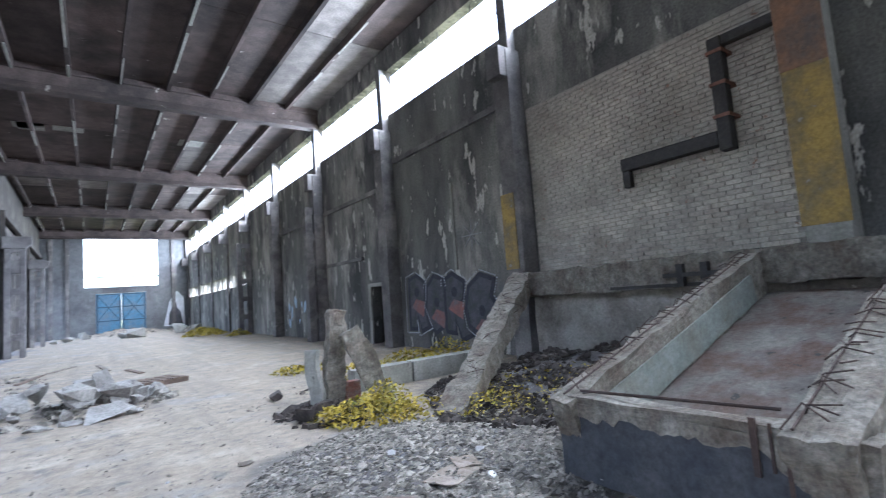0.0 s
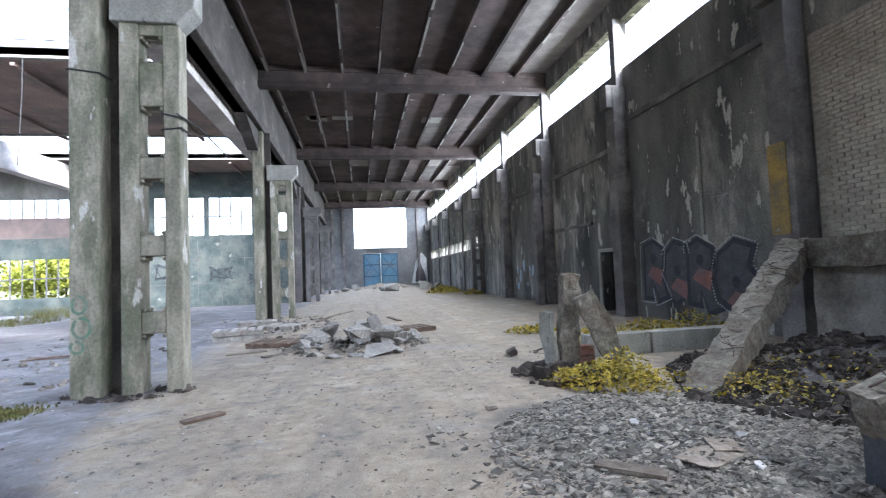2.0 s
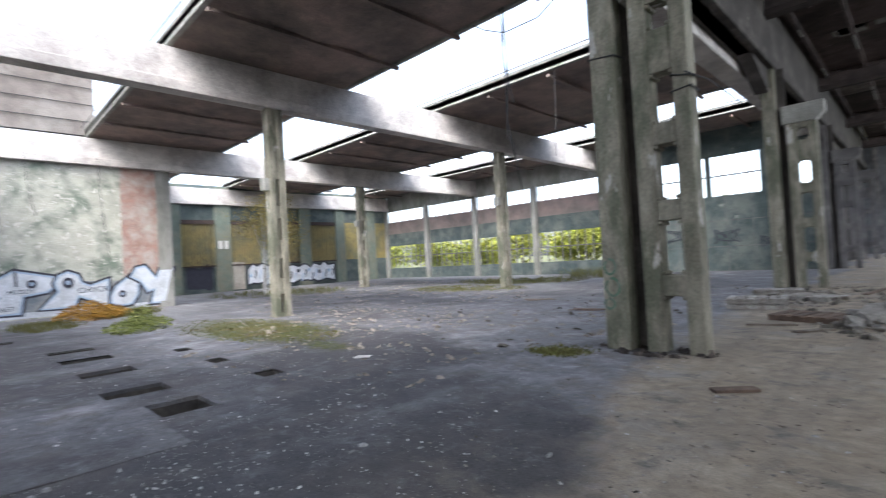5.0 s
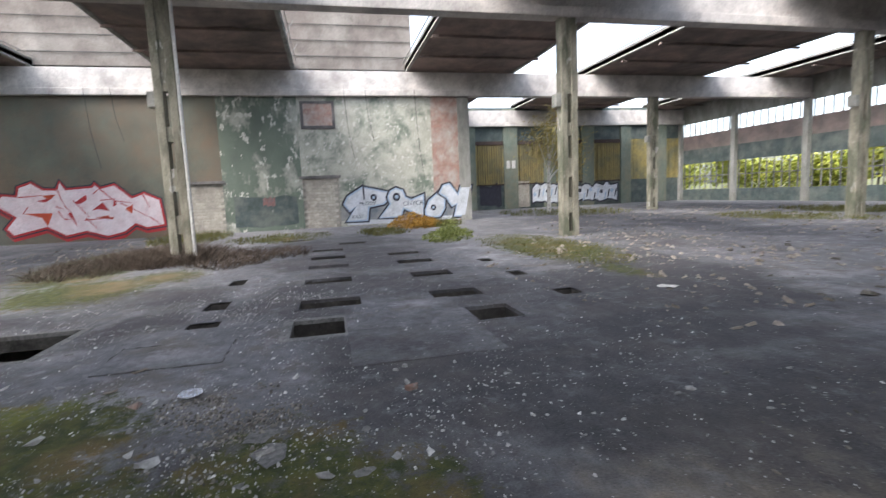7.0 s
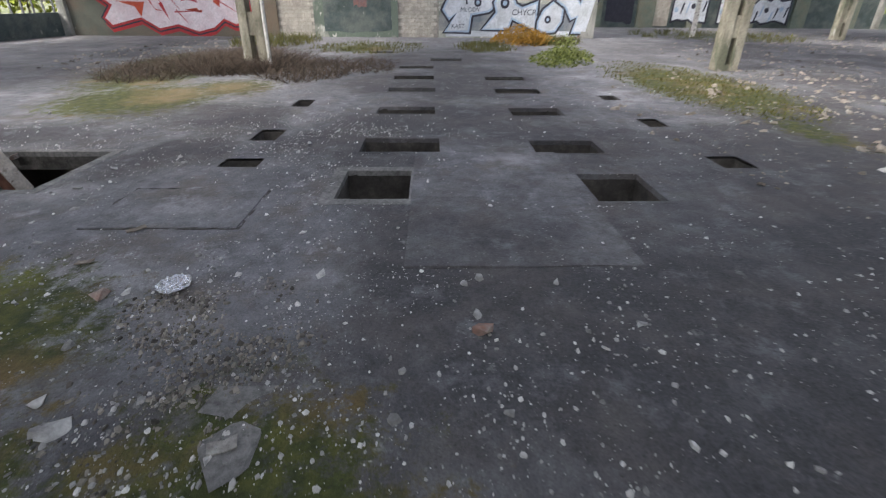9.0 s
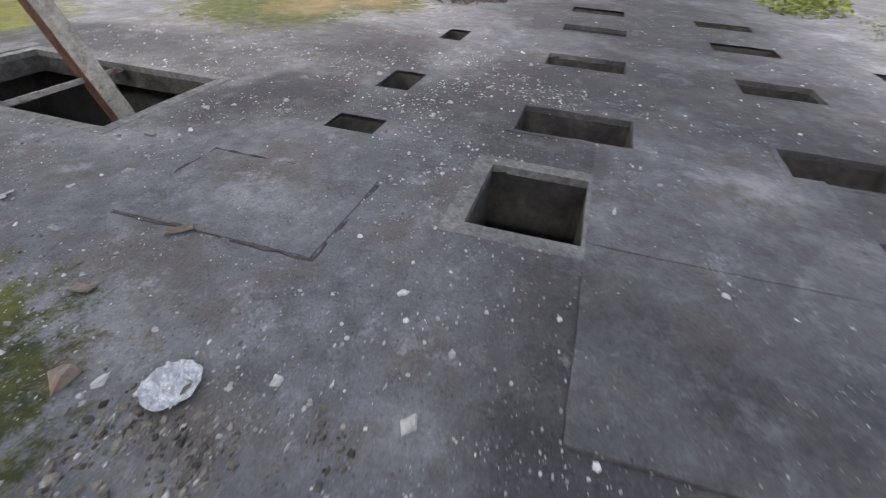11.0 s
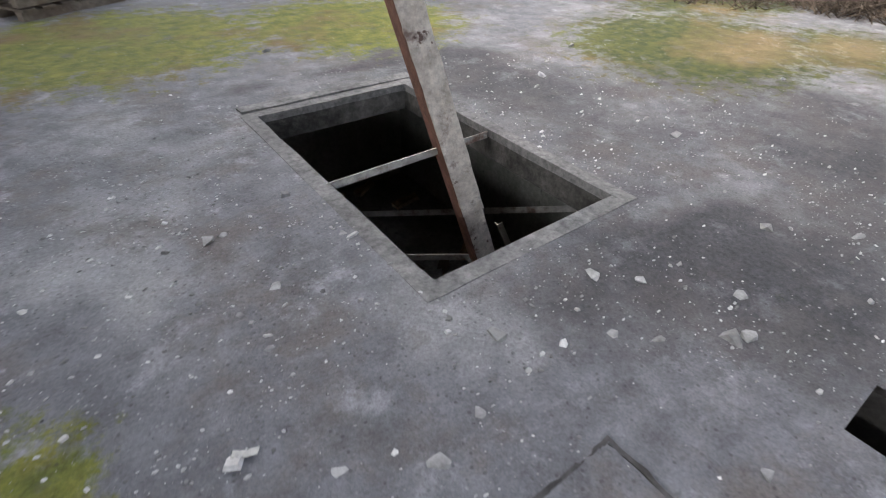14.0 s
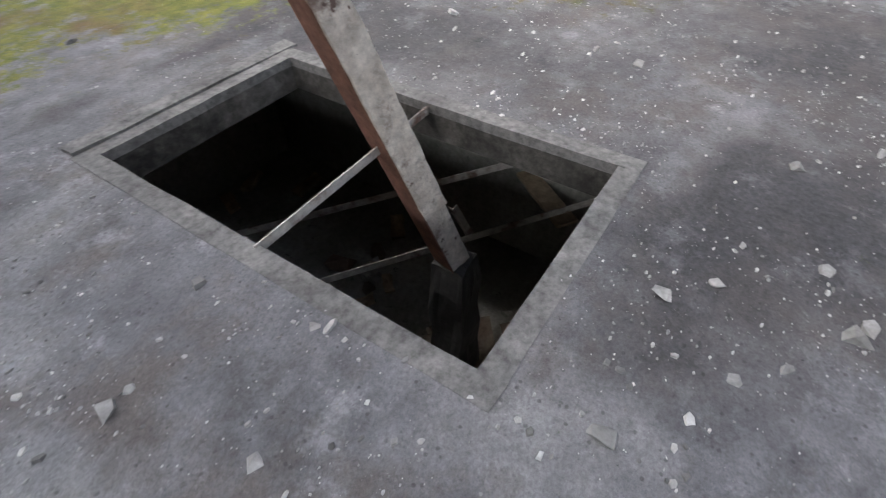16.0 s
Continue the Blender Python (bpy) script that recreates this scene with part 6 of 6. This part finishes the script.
scatter("burnt_fines", "grey ash and grit round the foil dish", "grit", FLAKES, [(-4.75, -0.45, 0.55, 0.5, 1500), (-4.95, -0.75, 0.35, 0.3, 500), (-4.2, -0.3, 0.7, 0.7, 600)], 7, 0.014, 0.35)


# larger stones that can be told apart
rng = random.Random(61)
for k, (x, y, s) in enumerate(((-4.64, -1.69, 0.1), (-4.42, 0.49, 0.045), (-4.17, 0.94, 0.05), (-3.72, 0.82, 0.075), (-3.78, -1.02, 0.04), (-4.77, 1.71, 0.05), (-4.11, 3.92, 0.06), (-3.57, 3.16, 0.05), (-5.9, -0.3, 0.05), (-5.75, -2.05, 0.06), (-6.1, -2.35, 0.05), (-6.35, -2.2, 0.06), (-6.55, -2.25, 0.045), (-7.3, -2.1, 0.05), (-7.6, -1.9, 0.06), (-7.1, -1.6, 0.05), (-5.3, -0.55, 0.05), (-5.1, -1.1, 0.06), (-5.55, -0.9, 0.05), (-6.1, -2.9, 0.04), (-8.4, -2.2, 0.07), (-8.7, -1.9, 0.06), (-9.0, -3.1, 0.07), (-4.0, -2.4, 0.05), (0.5, 5.65, 0.05), (2.25, 4.45, 0.1), (-0.7, 6.6, 0.04), (-1.2, 5.2, 0.05), (1.6, 4.9, 0.07), (2.9, 3.9, 0.1), (2.6, 3.4, 0.09), (-6.11, -3.66, 0.07), (-6.25, -3.2, 0.05), (-7.38, -2.48, 0.06), (-7.54, -1.93, 0.08), (-7.18, -2.22, 0.05), (-6.82, -2.47, 0.07), (-6.65, -3.37, 0.04), (-7.54, -2.34, 0.045), (-7.4, -6.3, 0.09), (-3.65, 0.21, 0.09), (-3.74, 0.63, 0.07), (-4.0, 2.89, 0.07), (-4.76, 1.69, 0.05), (-4.26, -1.0, 0.08), (-4.1, -0.82, 0.1))):
    chunk(x, y, s * 0.62, CHIPS, 700 + k, 0.4, 0.0, "stone", "pale broken stone lying on the floor", "stone", "stones on the floor")
chunk(-4.71, 0.88, 0.055, REDBRICK, 811, 0.6, 0.0, "brick_bit", "small orange-red brick fragment on the floor", "brick", "")
chunk(-5.05, -1.25, 0.08, REDBRICK, 812, 0.4, 0.0, "brick_bit", "dull red brick fragment near the foil", "brick", "")
for k, (x, y, s) in enumerate(((-4.24, -0.2, 0.2), (-3.99, -0.13, 0.21), (-4.3, -0.4, 0.13), (-3.73, -0.2, 0.13), (-4.15, 0.16, 0.1), (-3.62, 0.42, 0.12))):
    chunk(x, y, s * 0.8, FRAMECON, 820 + k, 0.06, 0.0, "slate_piece", "flat dark slate fragment on grit", "slate", "slate pieces")

# crumpled foil dish
b_ = bmesh.new()
bmesh.ops.create_grid(b_, x_segments=16, y_segments=16, size=1.0)
for v in b_.verts:
    u, w_ = v.co.x, v.co.y
    rad = max(abs(u), abs(w_))
    ln_ = math.hypot(u, w_) or 1.0
    d_ = rad * (1 + 0.09 * noise.noise(Vector((u / ln_ * 1.7, w_ / ln_ * 1.7, 3))))
    z_ = 0.012 * max(0.0, rad - 0.6) / 0.4 + 0.018 * noise.noise(Vector((u * 3.1, w_ * 3.1, 7))) + 0.009 * noise.noise(Vector((u * 6, w_ * 8, 1)))
    v.co = (u / ln_ * d_ * 0.108, w_ / ln_ * d_ * 0.092, 0.012 + z_)
o_ = finish("foil_dish", b_, FOIL)
o_.matrix_world = pose(-5.16, -0.86, floor_height(-5.16, -0.86) + 0.002)
tagged(o_, "round crumpled silver foil dish on the floor", "dish")


def scrap(name, x, y, w_, h_, rot, material, label, cat, lift=0.03):
    b__ = bmesh.new()
    bx(b__, -w_ / 2, w_ / 2, -h_ / 2, h_ / 2, 0, 0.006)
    roughen(b__, 0.018, 7, 4)
    o__ = finish(name, b__, material)
    o__.matrix_world = pose(x, y, floor_height(x, y) + 0.012, 0, 0, rot)
    return tagged(o__, label, cat)


scrap("paper_sheet", -7.25, 5.23, 0.26, 0.16, 30, PAPER, "white crumpled paper sheet on dark concrete", "paper")
scrap("plastic_scrap", -4.01, -0.15, 0.07, 0.11, 20, RUBBLE, "pale grey plastic scrap on the floor", "litter")
scrap("paper_scrap", -5.9, -2.55, 0.03, 0.08, 60, PAPER, "white paper scrap beside moss", "paper")
scrap("leaf_scrap", -5.95, -1.5, 0.07, 0.13, 40, WOOD, "dry tan leaf on the concrete", "leaf")
scrap("leaf_scrap", -5.45, -1.55, 0.06, 0.1, 10, WOOD, "dry tan leaf on the concrete", "leaf")
for x, y, w_, h_, rot in ((2.35, 3.6, 0.45, 0.28, 20), (2.6, 3.75, 0.3, 0.22, 70), (1.2, 5.6, 0.14, 0.1, 0), (1.0, 4.6, 0.12, 0.1, 50), (-7.0, 12.3, 0.8, 0.5, 10), (-10.0, 14.6, 0.9, 0.6, 40)):
    scrap("cardboard_sheet", x, y, w_, h_, rot, WOOD if x > 0 else REDWOOD, "torn flat sheet of board among flakes", "board")


# ==== plants ====
def leafy(name, label, category, material, spots, seed, leaf, kind="", sx=1.0):
    """A tangle of small leaves with stems: spots are (x, y, r, height, count)."""
    r_ = random.Random(seed)
    verts, faces = [], []
    for cx, cy, r, h, cnt in spots:
        for _ in range(cnt):
            a, d = r_.uniform(0, math.tau), r_.random() ** 0.6
            x, y = cx + math.cos(a) * d * r * sx, cy + math.sin(a) * d * r
            z = floor_height(x, y) + h * (1 - d * d * 0.8) * r_.random() ** 0.7
            s = leaf * r_.uniform(0.5, 1.3)
            u = Vector((r_.uniform(-1, 1), r_.uniform(-1, 1), r_.uniform(-0.6, 0.6))).normalized() * s
            v = u.cross(Vector((r_.uniform(-1, 1), r_.uniform(-1, 1), 1.2))).normalized() * s * 0.6
            c = Vector((x, y, z))
            b = len(verts)
            verts += [tuple(c - u), tuple(c - v * 0.8 + u * 0.1), tuple(c + u), tuple(c + v * 0.8 + u * 0.1)]
            faces.append((b, b + 1, b + 2, b + 3))
    me = bpy.data.meshes.new(name)
    me.from_pydata(verts, [], faces)
    me.materials.append(material)
    return tagged(new(name, me), label, category, kind=kind)


leafy("yellow_weed", "yellow autumn weeds growing out of rubble", "weeds", LEAFYELLOW, [(2.95, 6.2, 0.65, 0.34, 1100), (3.4, 6.6, 0.45, 0.42, 520), (2.6, 6.5, 0.4, 0.2, 320), (3.6, 5.9, 0.6, 0.22, 260)], 1, 0.04, "stuff")
leafy("yellow_weed", "sparse yellow weeds under the leaning rib", "weeds", LEAFYELLOW, [(4.0, 5.0, 0.5, 0.3, 260), (4.6, 5.2, 0.6, 0.25, 160), (4.9, 4.3, 0.8, 0.2, 220)], 2, 0.032, "stuff")
leafy("yellow_weed", "yellow weeds behind the low kerb", "weeds", LEAFYELLOW, [(4.3, 9.2, 0.7, 0.4, 700), (5.6, 9.4, 0.9, 0.45, 900), (6.8, 9.6, 0.7, 0.6, 500)], 3, 0.05, "stuff")
leafy("yellow_weed", "small yellow weeds on the bay floor", "weeds", LEAFYELLOW, [(3.7, 11.6, 0.5, 0.2, 350), (4.2, 11.7, 0.4, 0.2, 200)], 4, 0.05, "stuff")
leafy("yellow_weed", "yellow weeds along the far sooty wall", "weeds", LEAFYELLOW, [(6.0, 36, 1.4, 0.4, 700), (6.6, 40, 1.2, 0.5, 600), (7.0, 31, 0.7, 0.4, 300)], 5, 0.09, "stuff")
leafy("rusty_weed", "orange dry weed clump by the painted wall", "weeds", mat("orange_leaves", (0.40, 0.21, 0.03), (0.28, 0.16, 0.03), 5, bump=0), [(-23.6, 4.1, 1.15, 0.75, 2600), (-24.6, 5.0, 0.8, 0.5, 900)], 6, 0.055, "stuff")
leafy("green_bush", "low pale green bush growing from the floor", "bush", mat("pale_green_leaves", (0.24, 0.27, 0.075), (0.16, 0.19, 0.05), 5, bump=0, island=0.5), [(-17.0, 4.2, 0.9, 0.42, 1300), (-17.6, 4.5, 0.45, 0.75, 700), (-18.6, 4.8, 0.8, 0.35, 800), (-16.2, 3.9, 0.5, 0.25, 350)], 16, 0.045, "stuff")


def blades(name, label, category, material, spots, seed, width, bend=0.35):
    """Upright thin blades: spots are (x, y, rx, ry, height, count)."""
    r_ = random.Random(seed)
    verts, faces = [], []
    for cx, cy, rx, ry, h, cnt in spots:
        tufts = [(r_.uniform(0, math.tau), math.sqrt(r_.random())) for _ in range(max(6, cnt // 4))]
        for _ in range(cnt):
            a, d = r_.choice(tufts)
            x = cx + math.cos(a) * d * rx + r_.gauss(0, 0.1)
            y = cy + math.sin(a) * d * ry + r_.gauss(0, 0.1)
            if any(x0 - 0.05 < x < x1 + 0.05 and y0 - 0.05 < y < y1 + 0.05 for x0, x1, y0, y1, dd in PITS):
                continue
            z, t_ = floor_height(x, y), r_.uniform(0, math.tau)
            hh = h * r_.uniform(0.3, 1.2)
            u = Vector((math.cos(t_), math.sin(t_), 0)) * width
            lean = Vector((r_.gauss(0, bend), r_.gauss(0, bend), 1)) * hh
            c = Vector((x, y, z))
            b = len(verts)
            verts += [tuple(c - u), tuple(c + u), tuple(c + lean * 0.6 + u * 0.7), tuple(c + lean + lean.cross(u) * 0.3), tuple(c + lean * 0.6 - u * 0.7)]
            faces.append((b, b + 1, b + 2, b + 3, b + 4))
    me = bpy.data.meshes.new(name)
    me.from_pydata(verts, [], faces)
    me.materials.append(material)
    return tagged(new(name, me), label, category, kind="stuff")


blades("grass_tuft", "dull green grass growing through the concrete", "grass", GRASS, [(-25, 5.6, 2.0, 1.2, 0.3, 900), (-21.8, -1.6, 2.6, 2.0, 0.10, 1200), (-17.5, 19, 3.8, 2.0, 0.12, 1500), (-18, 24.5, 4.5, 2.6, 0.2, 2000), (-14.5, 28.5, 3, 1.5, 0.6, 900), (-30, 15, 5, 4, 0.25, 1200), (-24, -5.5, 3, 1.5, 0.3, 1200), (-4.7, 7.15, 0.5, 0.35, 0.06, 500), (-13.5, 6.0, 4.0, 1.4, 0.05, 2200), (-22, 2.6, 2.2, 1.0, 0.18, 900)], 7, 0.012)
blades("dry_brush", "brown dry brushwood round the column foot", "brushwood", mat("dry_twigs", (0.15, 0.115, 0.085), (0.085, 0.065, 0.052), 6, bump=0, island=0.6), [(-15.7, -4.0, 1.7, 1.3, 0.36, 3600), (-17.5, -4.8, 2.0, 0.9, 0.3, 1800), (-15.2, -5.6, 2.2, 1.2, 0.24, 1800), (-15.0, -2.2, 2.0, 1.0, 0.24, 1500), (-16.0, -0.9, 1.6, 0.6, 0.16, 500)], 8, 0.009, 1.6)


def tree(x, y, h, seed, material, z=0.0, spread=1.0, leaf=0.16, count=2600, label="leafy green tree outside the windows", bark=None):
    r_ = random.Random(seed)
    ob_ = empty("tree", label, "tree", pose(x, y, z), "trees outside")
    b__ = bmesh.new()
    rod(b__, (0, 0, -0.1), (0.1, 0, h * 0.55), 0.13 * h / 6, 8, 0.06 * h / 6)
    tips = []
    for k in range(9):
        a = r_.uniform(0, math.tau)
        st = Vector((0.05, 0, h * r_.uniform(0.25, 0.55)))
        en = st + Vector((math.cos(a) * spread * r_.uniform(0.5, 1.3), math.sin(a) * spread * r_.uniform(0.5, 1.3), h * r_.uniform(0.12, 0.42)))
        rod(b__, st, en, 0.035 * h / 6, 5, 0.012)
        tips += [en, st.lerp(en, 0.6)]
    part("trunk", b__, bark or BARK, ob_)
    verts, faces = [], []
    for _ in range(count):
        c = r_.choice(tips) + Vector((r_.gauss(0, 0.42), r_.gauss(0, 0.42), r_.gauss(0, 0.38))) * spread
        s = leaf * r_.uniform(0.5, 1.3)
        u = Vector((r_.uniform(-1, 1), r_.uniform(-1, 1), r_.uniform(-1, 1))).normalized() * s
        v = u.cross(Vector((r_.uniform(-1, 1), r_.uniform(-1, 1), 1))).normalized() * s * 0.7
        i = len(verts)
        verts += [tuple(c - u), tuple(c - v), tuple(c + u), tuple(c + v)]
        faces.append((i, i + 1, i + 2, i + 3))
    me = bpy.data.meshes.new("crown")
    me.from_pydata(verts, [], faces)
    me.materials.append(material)
    cr = new("crown", me)
    cr.parent = ob_
    return ob_


# ground outside
b_ = bmesh.new()
for a in ((-400, 400, 57.0, 400), (-400, 400, -400, -16.5), (-400, -40.0, -16.5, 57.0), (8.6, 400, -16.5, 57.0)):
    vs = [b_.verts.new((x_, y_, -0.03)) for x_, y_ in ((a[0], a[2]), (a[1], a[2]), (a[1], a[3]), (a[0], a[3]))]
    b_.faces.new(vs)
structure("ground", b_, mat("rough_grass", (0.13, 0.15, 0.05), (0.09, 0.10, 0.035), 0.8, stain=(0.2, 0.18, 0.1), stain_scale=0.2), "rough grassy ground outside the factory", "ground")
rng = random.Random(90)
for k in range(17):
    x = -58 + k * 3.0 + rng.uniform(-0.8, 0.8)
    tree(x, 38 + rng.uniform(-1.5, 3.5), rng.uniform(3.2, 4.6), 1000 + k, LEAFGREEN, 0, 1.7, 0.17, 1900)
for k in range(5):
    tree(-36 + k * 5, -21 - rng.uniform(0, 3), rng.uniform(4, 6), 1100 + k, LEAFGREEN, 0, 1.8, 0.18, 1500)
tree(-29.4, 13.9, 6.6, 1200, mat("birch_leaves", (0.42, 0.34, 0.12), (0.30, 0.26, 0.09), 4, bump=0, island=0.5), 0, 1.35, 0.06, 4200, "slim young birch with yellowing leaves inside the hall", mat("birch_bark", (0.62, 0.6, 0.56), (0.45, 0.43, 0.4), 8, stain=(0.08, 0.075, 0.07), stain_scale=5, stain_at=0.6, stain_soft=0.04, stretch=(1, 1, 2.5)))


# ==== window bars, hanging cables ====
def glazing(name, y, x0, x1, z0, z1, nx, nz, label):
    b__ = bmesh.new()
    for k in range(nx + 1):
        x = x0 + (x1 - x0) * k / nx
        bx(b__, x - 0.035, x + 0.035, y - 0.03, y + 0.03, z0, z1)
    for k in range(1, nz):
        z = z0 + (z1 - z0) * k / nz
        for j in range(nx):
            xa = x0 + (x1 - x0) * j / nx
            xb = x0 + (x1 - x0) * (j + 1) / nx
            bx(b__, xa + 0.035, xb - 0.035, y - 0.028, y + 0.028, z - 0.035, z + 0.035)
    return structure(name, b__, FRAME, label, "window")


for k in range(4):
    xa = -39.5 + 6 * k + 0.2
    glazing("window_lower", NORTH_Y + 0.15, xa, xa + 5.6, 0.95, 3.2, 9, 2, "steel-barred window looking onto green trees")
    glazing("window_upper", NORTH_Y + 0.15, xa, xa + 5.6, 5.6, 6.7, 9, 1, "high steel-barred window strip under the roof")
for k in range(6):
    xa = -39.5 + 6 * k + 0.2
    glazing("window_lower", SOUTH_Y - 0.15, xa, xa + 5.6, 0.95, 3.2, 9, 2, "steel-barred window in the opposite wall")
for xa, xb in ((-15.1, -12.62), (-12.38, -9.52), (-9.28, -6.72)):
    glazing("window_upper", NORTH_Y + 0.15, xa, xb, 4.35, 6.7, 4, 2, "open steel-barred upper window")

# rails and broken lantern frames over the skylights
rng = random.Random(33)
for y0, y1 in ((-12.6, -7.3), (-0.9, 4.9), (11.2, 15.75), (24.0, 28.3)):
    b_ = bmesh.new()
    for x in np.arange(-38.5, -5, 3.0):
        if rng.random() < 0.55:
            rod(b_, (x, y0, 8.6), (x + rng.uniform(-0.3, 0.3), y0 + 0.3, 9.3 + rng.uniform(-0.3, 0.2)), 0.02, 5)
    rod(b_, (-39, y0 + 0.1, 8.62), (-5, y0 + 0.1, 8.75), 0.02, 5)
    rod(b_, (-39, y1 - 0.1, 8.62), (-5, y1 - 0.1, 8.7), 0.025, 5)
    structure("skylight_frame", b_, FRAME, "bent remains of the skylight frame", "skylight frame")
def cable(pts, r=0.012, label="thin black cable hanging from the roof", group="hanging cables"):
    b__ = bmesh.new()
    for a, b in zip(pts[:-1], pts[1:]):
        rod(b__, a, b, r, 5)
    return tagged(finish("hanging_cable", b__, CABLE), label, "cable", group)
cable([(-8.2, 11.0, 8.25), (-8.15, 11.0, 6.4), (-8.3, 11.05, 5.2), (-8.1, 11.1, 4.0), (-7.95, 11.1, 3.2)], 0.018)
cable([(-8.3, 11.0, 8.25), (-8.28, 11.05, 6.0), (-8.35, 11.1, 4.7)], 0.018)
cable([(-8.22, 11.05, 8.25), (-8.3, 11.02, 6.9), (-8.05, 11.05, 5.6)], 0.014)
cable([(-9.6, 11.1, 8.4), (-8.9, 11.05, 7.9), (-8.2, 11.0, 7.55), (-7.2, 11.1, 7.6), (-6.2, 11.2, 8.2)], 0.014, "slack black cable slung under the roof")
cable([(-9.6, 15.8, 8.3), (-9.5, 15.6, 6.9), (-9.55, 15.5, 5.0)])
for y, z in ((-10.3, 3.4), (-9.2, 4.6), (1.5, 3.6), (2.6, 4.4), (5.2, 2.4)):
    cable([(-27.2, y, 7.1), (-27.2, y + 0.1, (7 + z) / 2), (-27.25, y + 0.35, z)])
b_ = bmesh.new()
rod(b_, (-15.28, -3.26, 0.0), (-15.28, -3.26, 6.8), 0.045, 8)
tagged(finish("downpipe", b_, PAPER), "pale downpipe fixed to the concrete column", "pipe")
for xa, xb, y, z, dz in ((-4.18, -3.75, 7.715, 4.62, -0.05), (-2.97, -2.7, 7.775, 4.02, -0.06), (-2.97, -2.7, 7.775, 3.78, 0.03)):
    b_ = bmesh.new()
    for p, q in (((xa, y, z), (xb, y, z + dz)), ((xb, y, z + dz), (xb + 0.01, y + 0.36, z + dz * 0.4)), ((xa, y, z), (xa - 0.01, y + 0.36, z - 0.03))):
        rod(b_, p, q, 0.013, 6)
    tagged(finish("wire_wrap", b_, CABLE), "dark wire wrapped round the column", "wire", "wires on the column")
cable([(-2.75, 7.7, 4.0), (-2.5, 7.9, 3.85), (-2.2, 8.3, 3.5)], 0.012, "loose grey cable sagging from the column")

# ==== bricks ====
def brick_wall(parent_name, label, plane, outward, u0, u1, v0, v1, material, max_parts, seed, bl=0.25, bh=0.078, keep=None):
    """Courses of bricks proud of their mortar bed; the nearest are pieces of their own."""
    r_ = random.Random(seed)
    b__ = bmesh.new()
    bx(b__, min(plane, plane + outward * 0.02), max(plane, plane + outward * 0.02), u0, u1, v0, v1)
    bed = tagged(finish(parent_name, b__, MORTAR), label, "brickwork", kind="structure")
    b__ = bmesh.new()
    bx(b__, -0.014, 0.014, -(bl - 0.014) / 2, (bl - 0.014) / 2, -(bh - 0.014) / 2, (bh - 0.014) / 2)
    me = bpy.data.meshes.new("brick")
    b__.to_mesh(me)
    b__.free()
    me.materials.append(material)
    spots = []
    row = 0
    v = v0 + bh / 2
    while v < v1 - bh * 0.4:
        u = u0 + (bl / 2 if row % 2 else bl)
        while u < u1 - bl * 0.45:
            spots.append((u, v))
            u += bl
        v += bh
        row += 1
    if keep:
        spots = [s for s in spots if keep(*s)]
    rest = bmesh.new()
    for k, (u, v) in enumerate(spots):
        d = outward * (0.026 + r_.uniform(-0.004, 0.006))
        if k < max_parts:
            o__ = new("brick", me)
            o__.parent = bed
            o__.location = (plane + d, u, v)
            o__.rotation_euler = (r_.uniform(-0.01, 0.01), 0, r_.uniform(-0.015, 0.015))
        else:
            bx(rest, plane + d - 0.014, plane + d + 0.014, u - (bl - 0.014) / 2, u + (bl - 0.014) / 2, v - (bh - 0.014) / 2, v + (bh - 0.014) / 2)
    if len(spots) > max_parts:
        o__ = finish("brick_rest", rest, material, bed)
        o__["kind"] = "stuff"
    else:
        rest.free()
    return bed


brick_wall("wall_brick_panel", "whitewashed brick panel with soot above", WALL_X, -1, 2.62, 7.65, 1.9, 5.6, WHITEBRICK, 300, 1)
for (a, b, h), s in zip(DOORS, (2, 3)):
    brick_wall("doorway_bricks", "whitish bricks closing an old doorway", GX - 0.12, 1, a, b, 0.0, h, WHITEBRICK, 90, s, 0.3, 0.16)
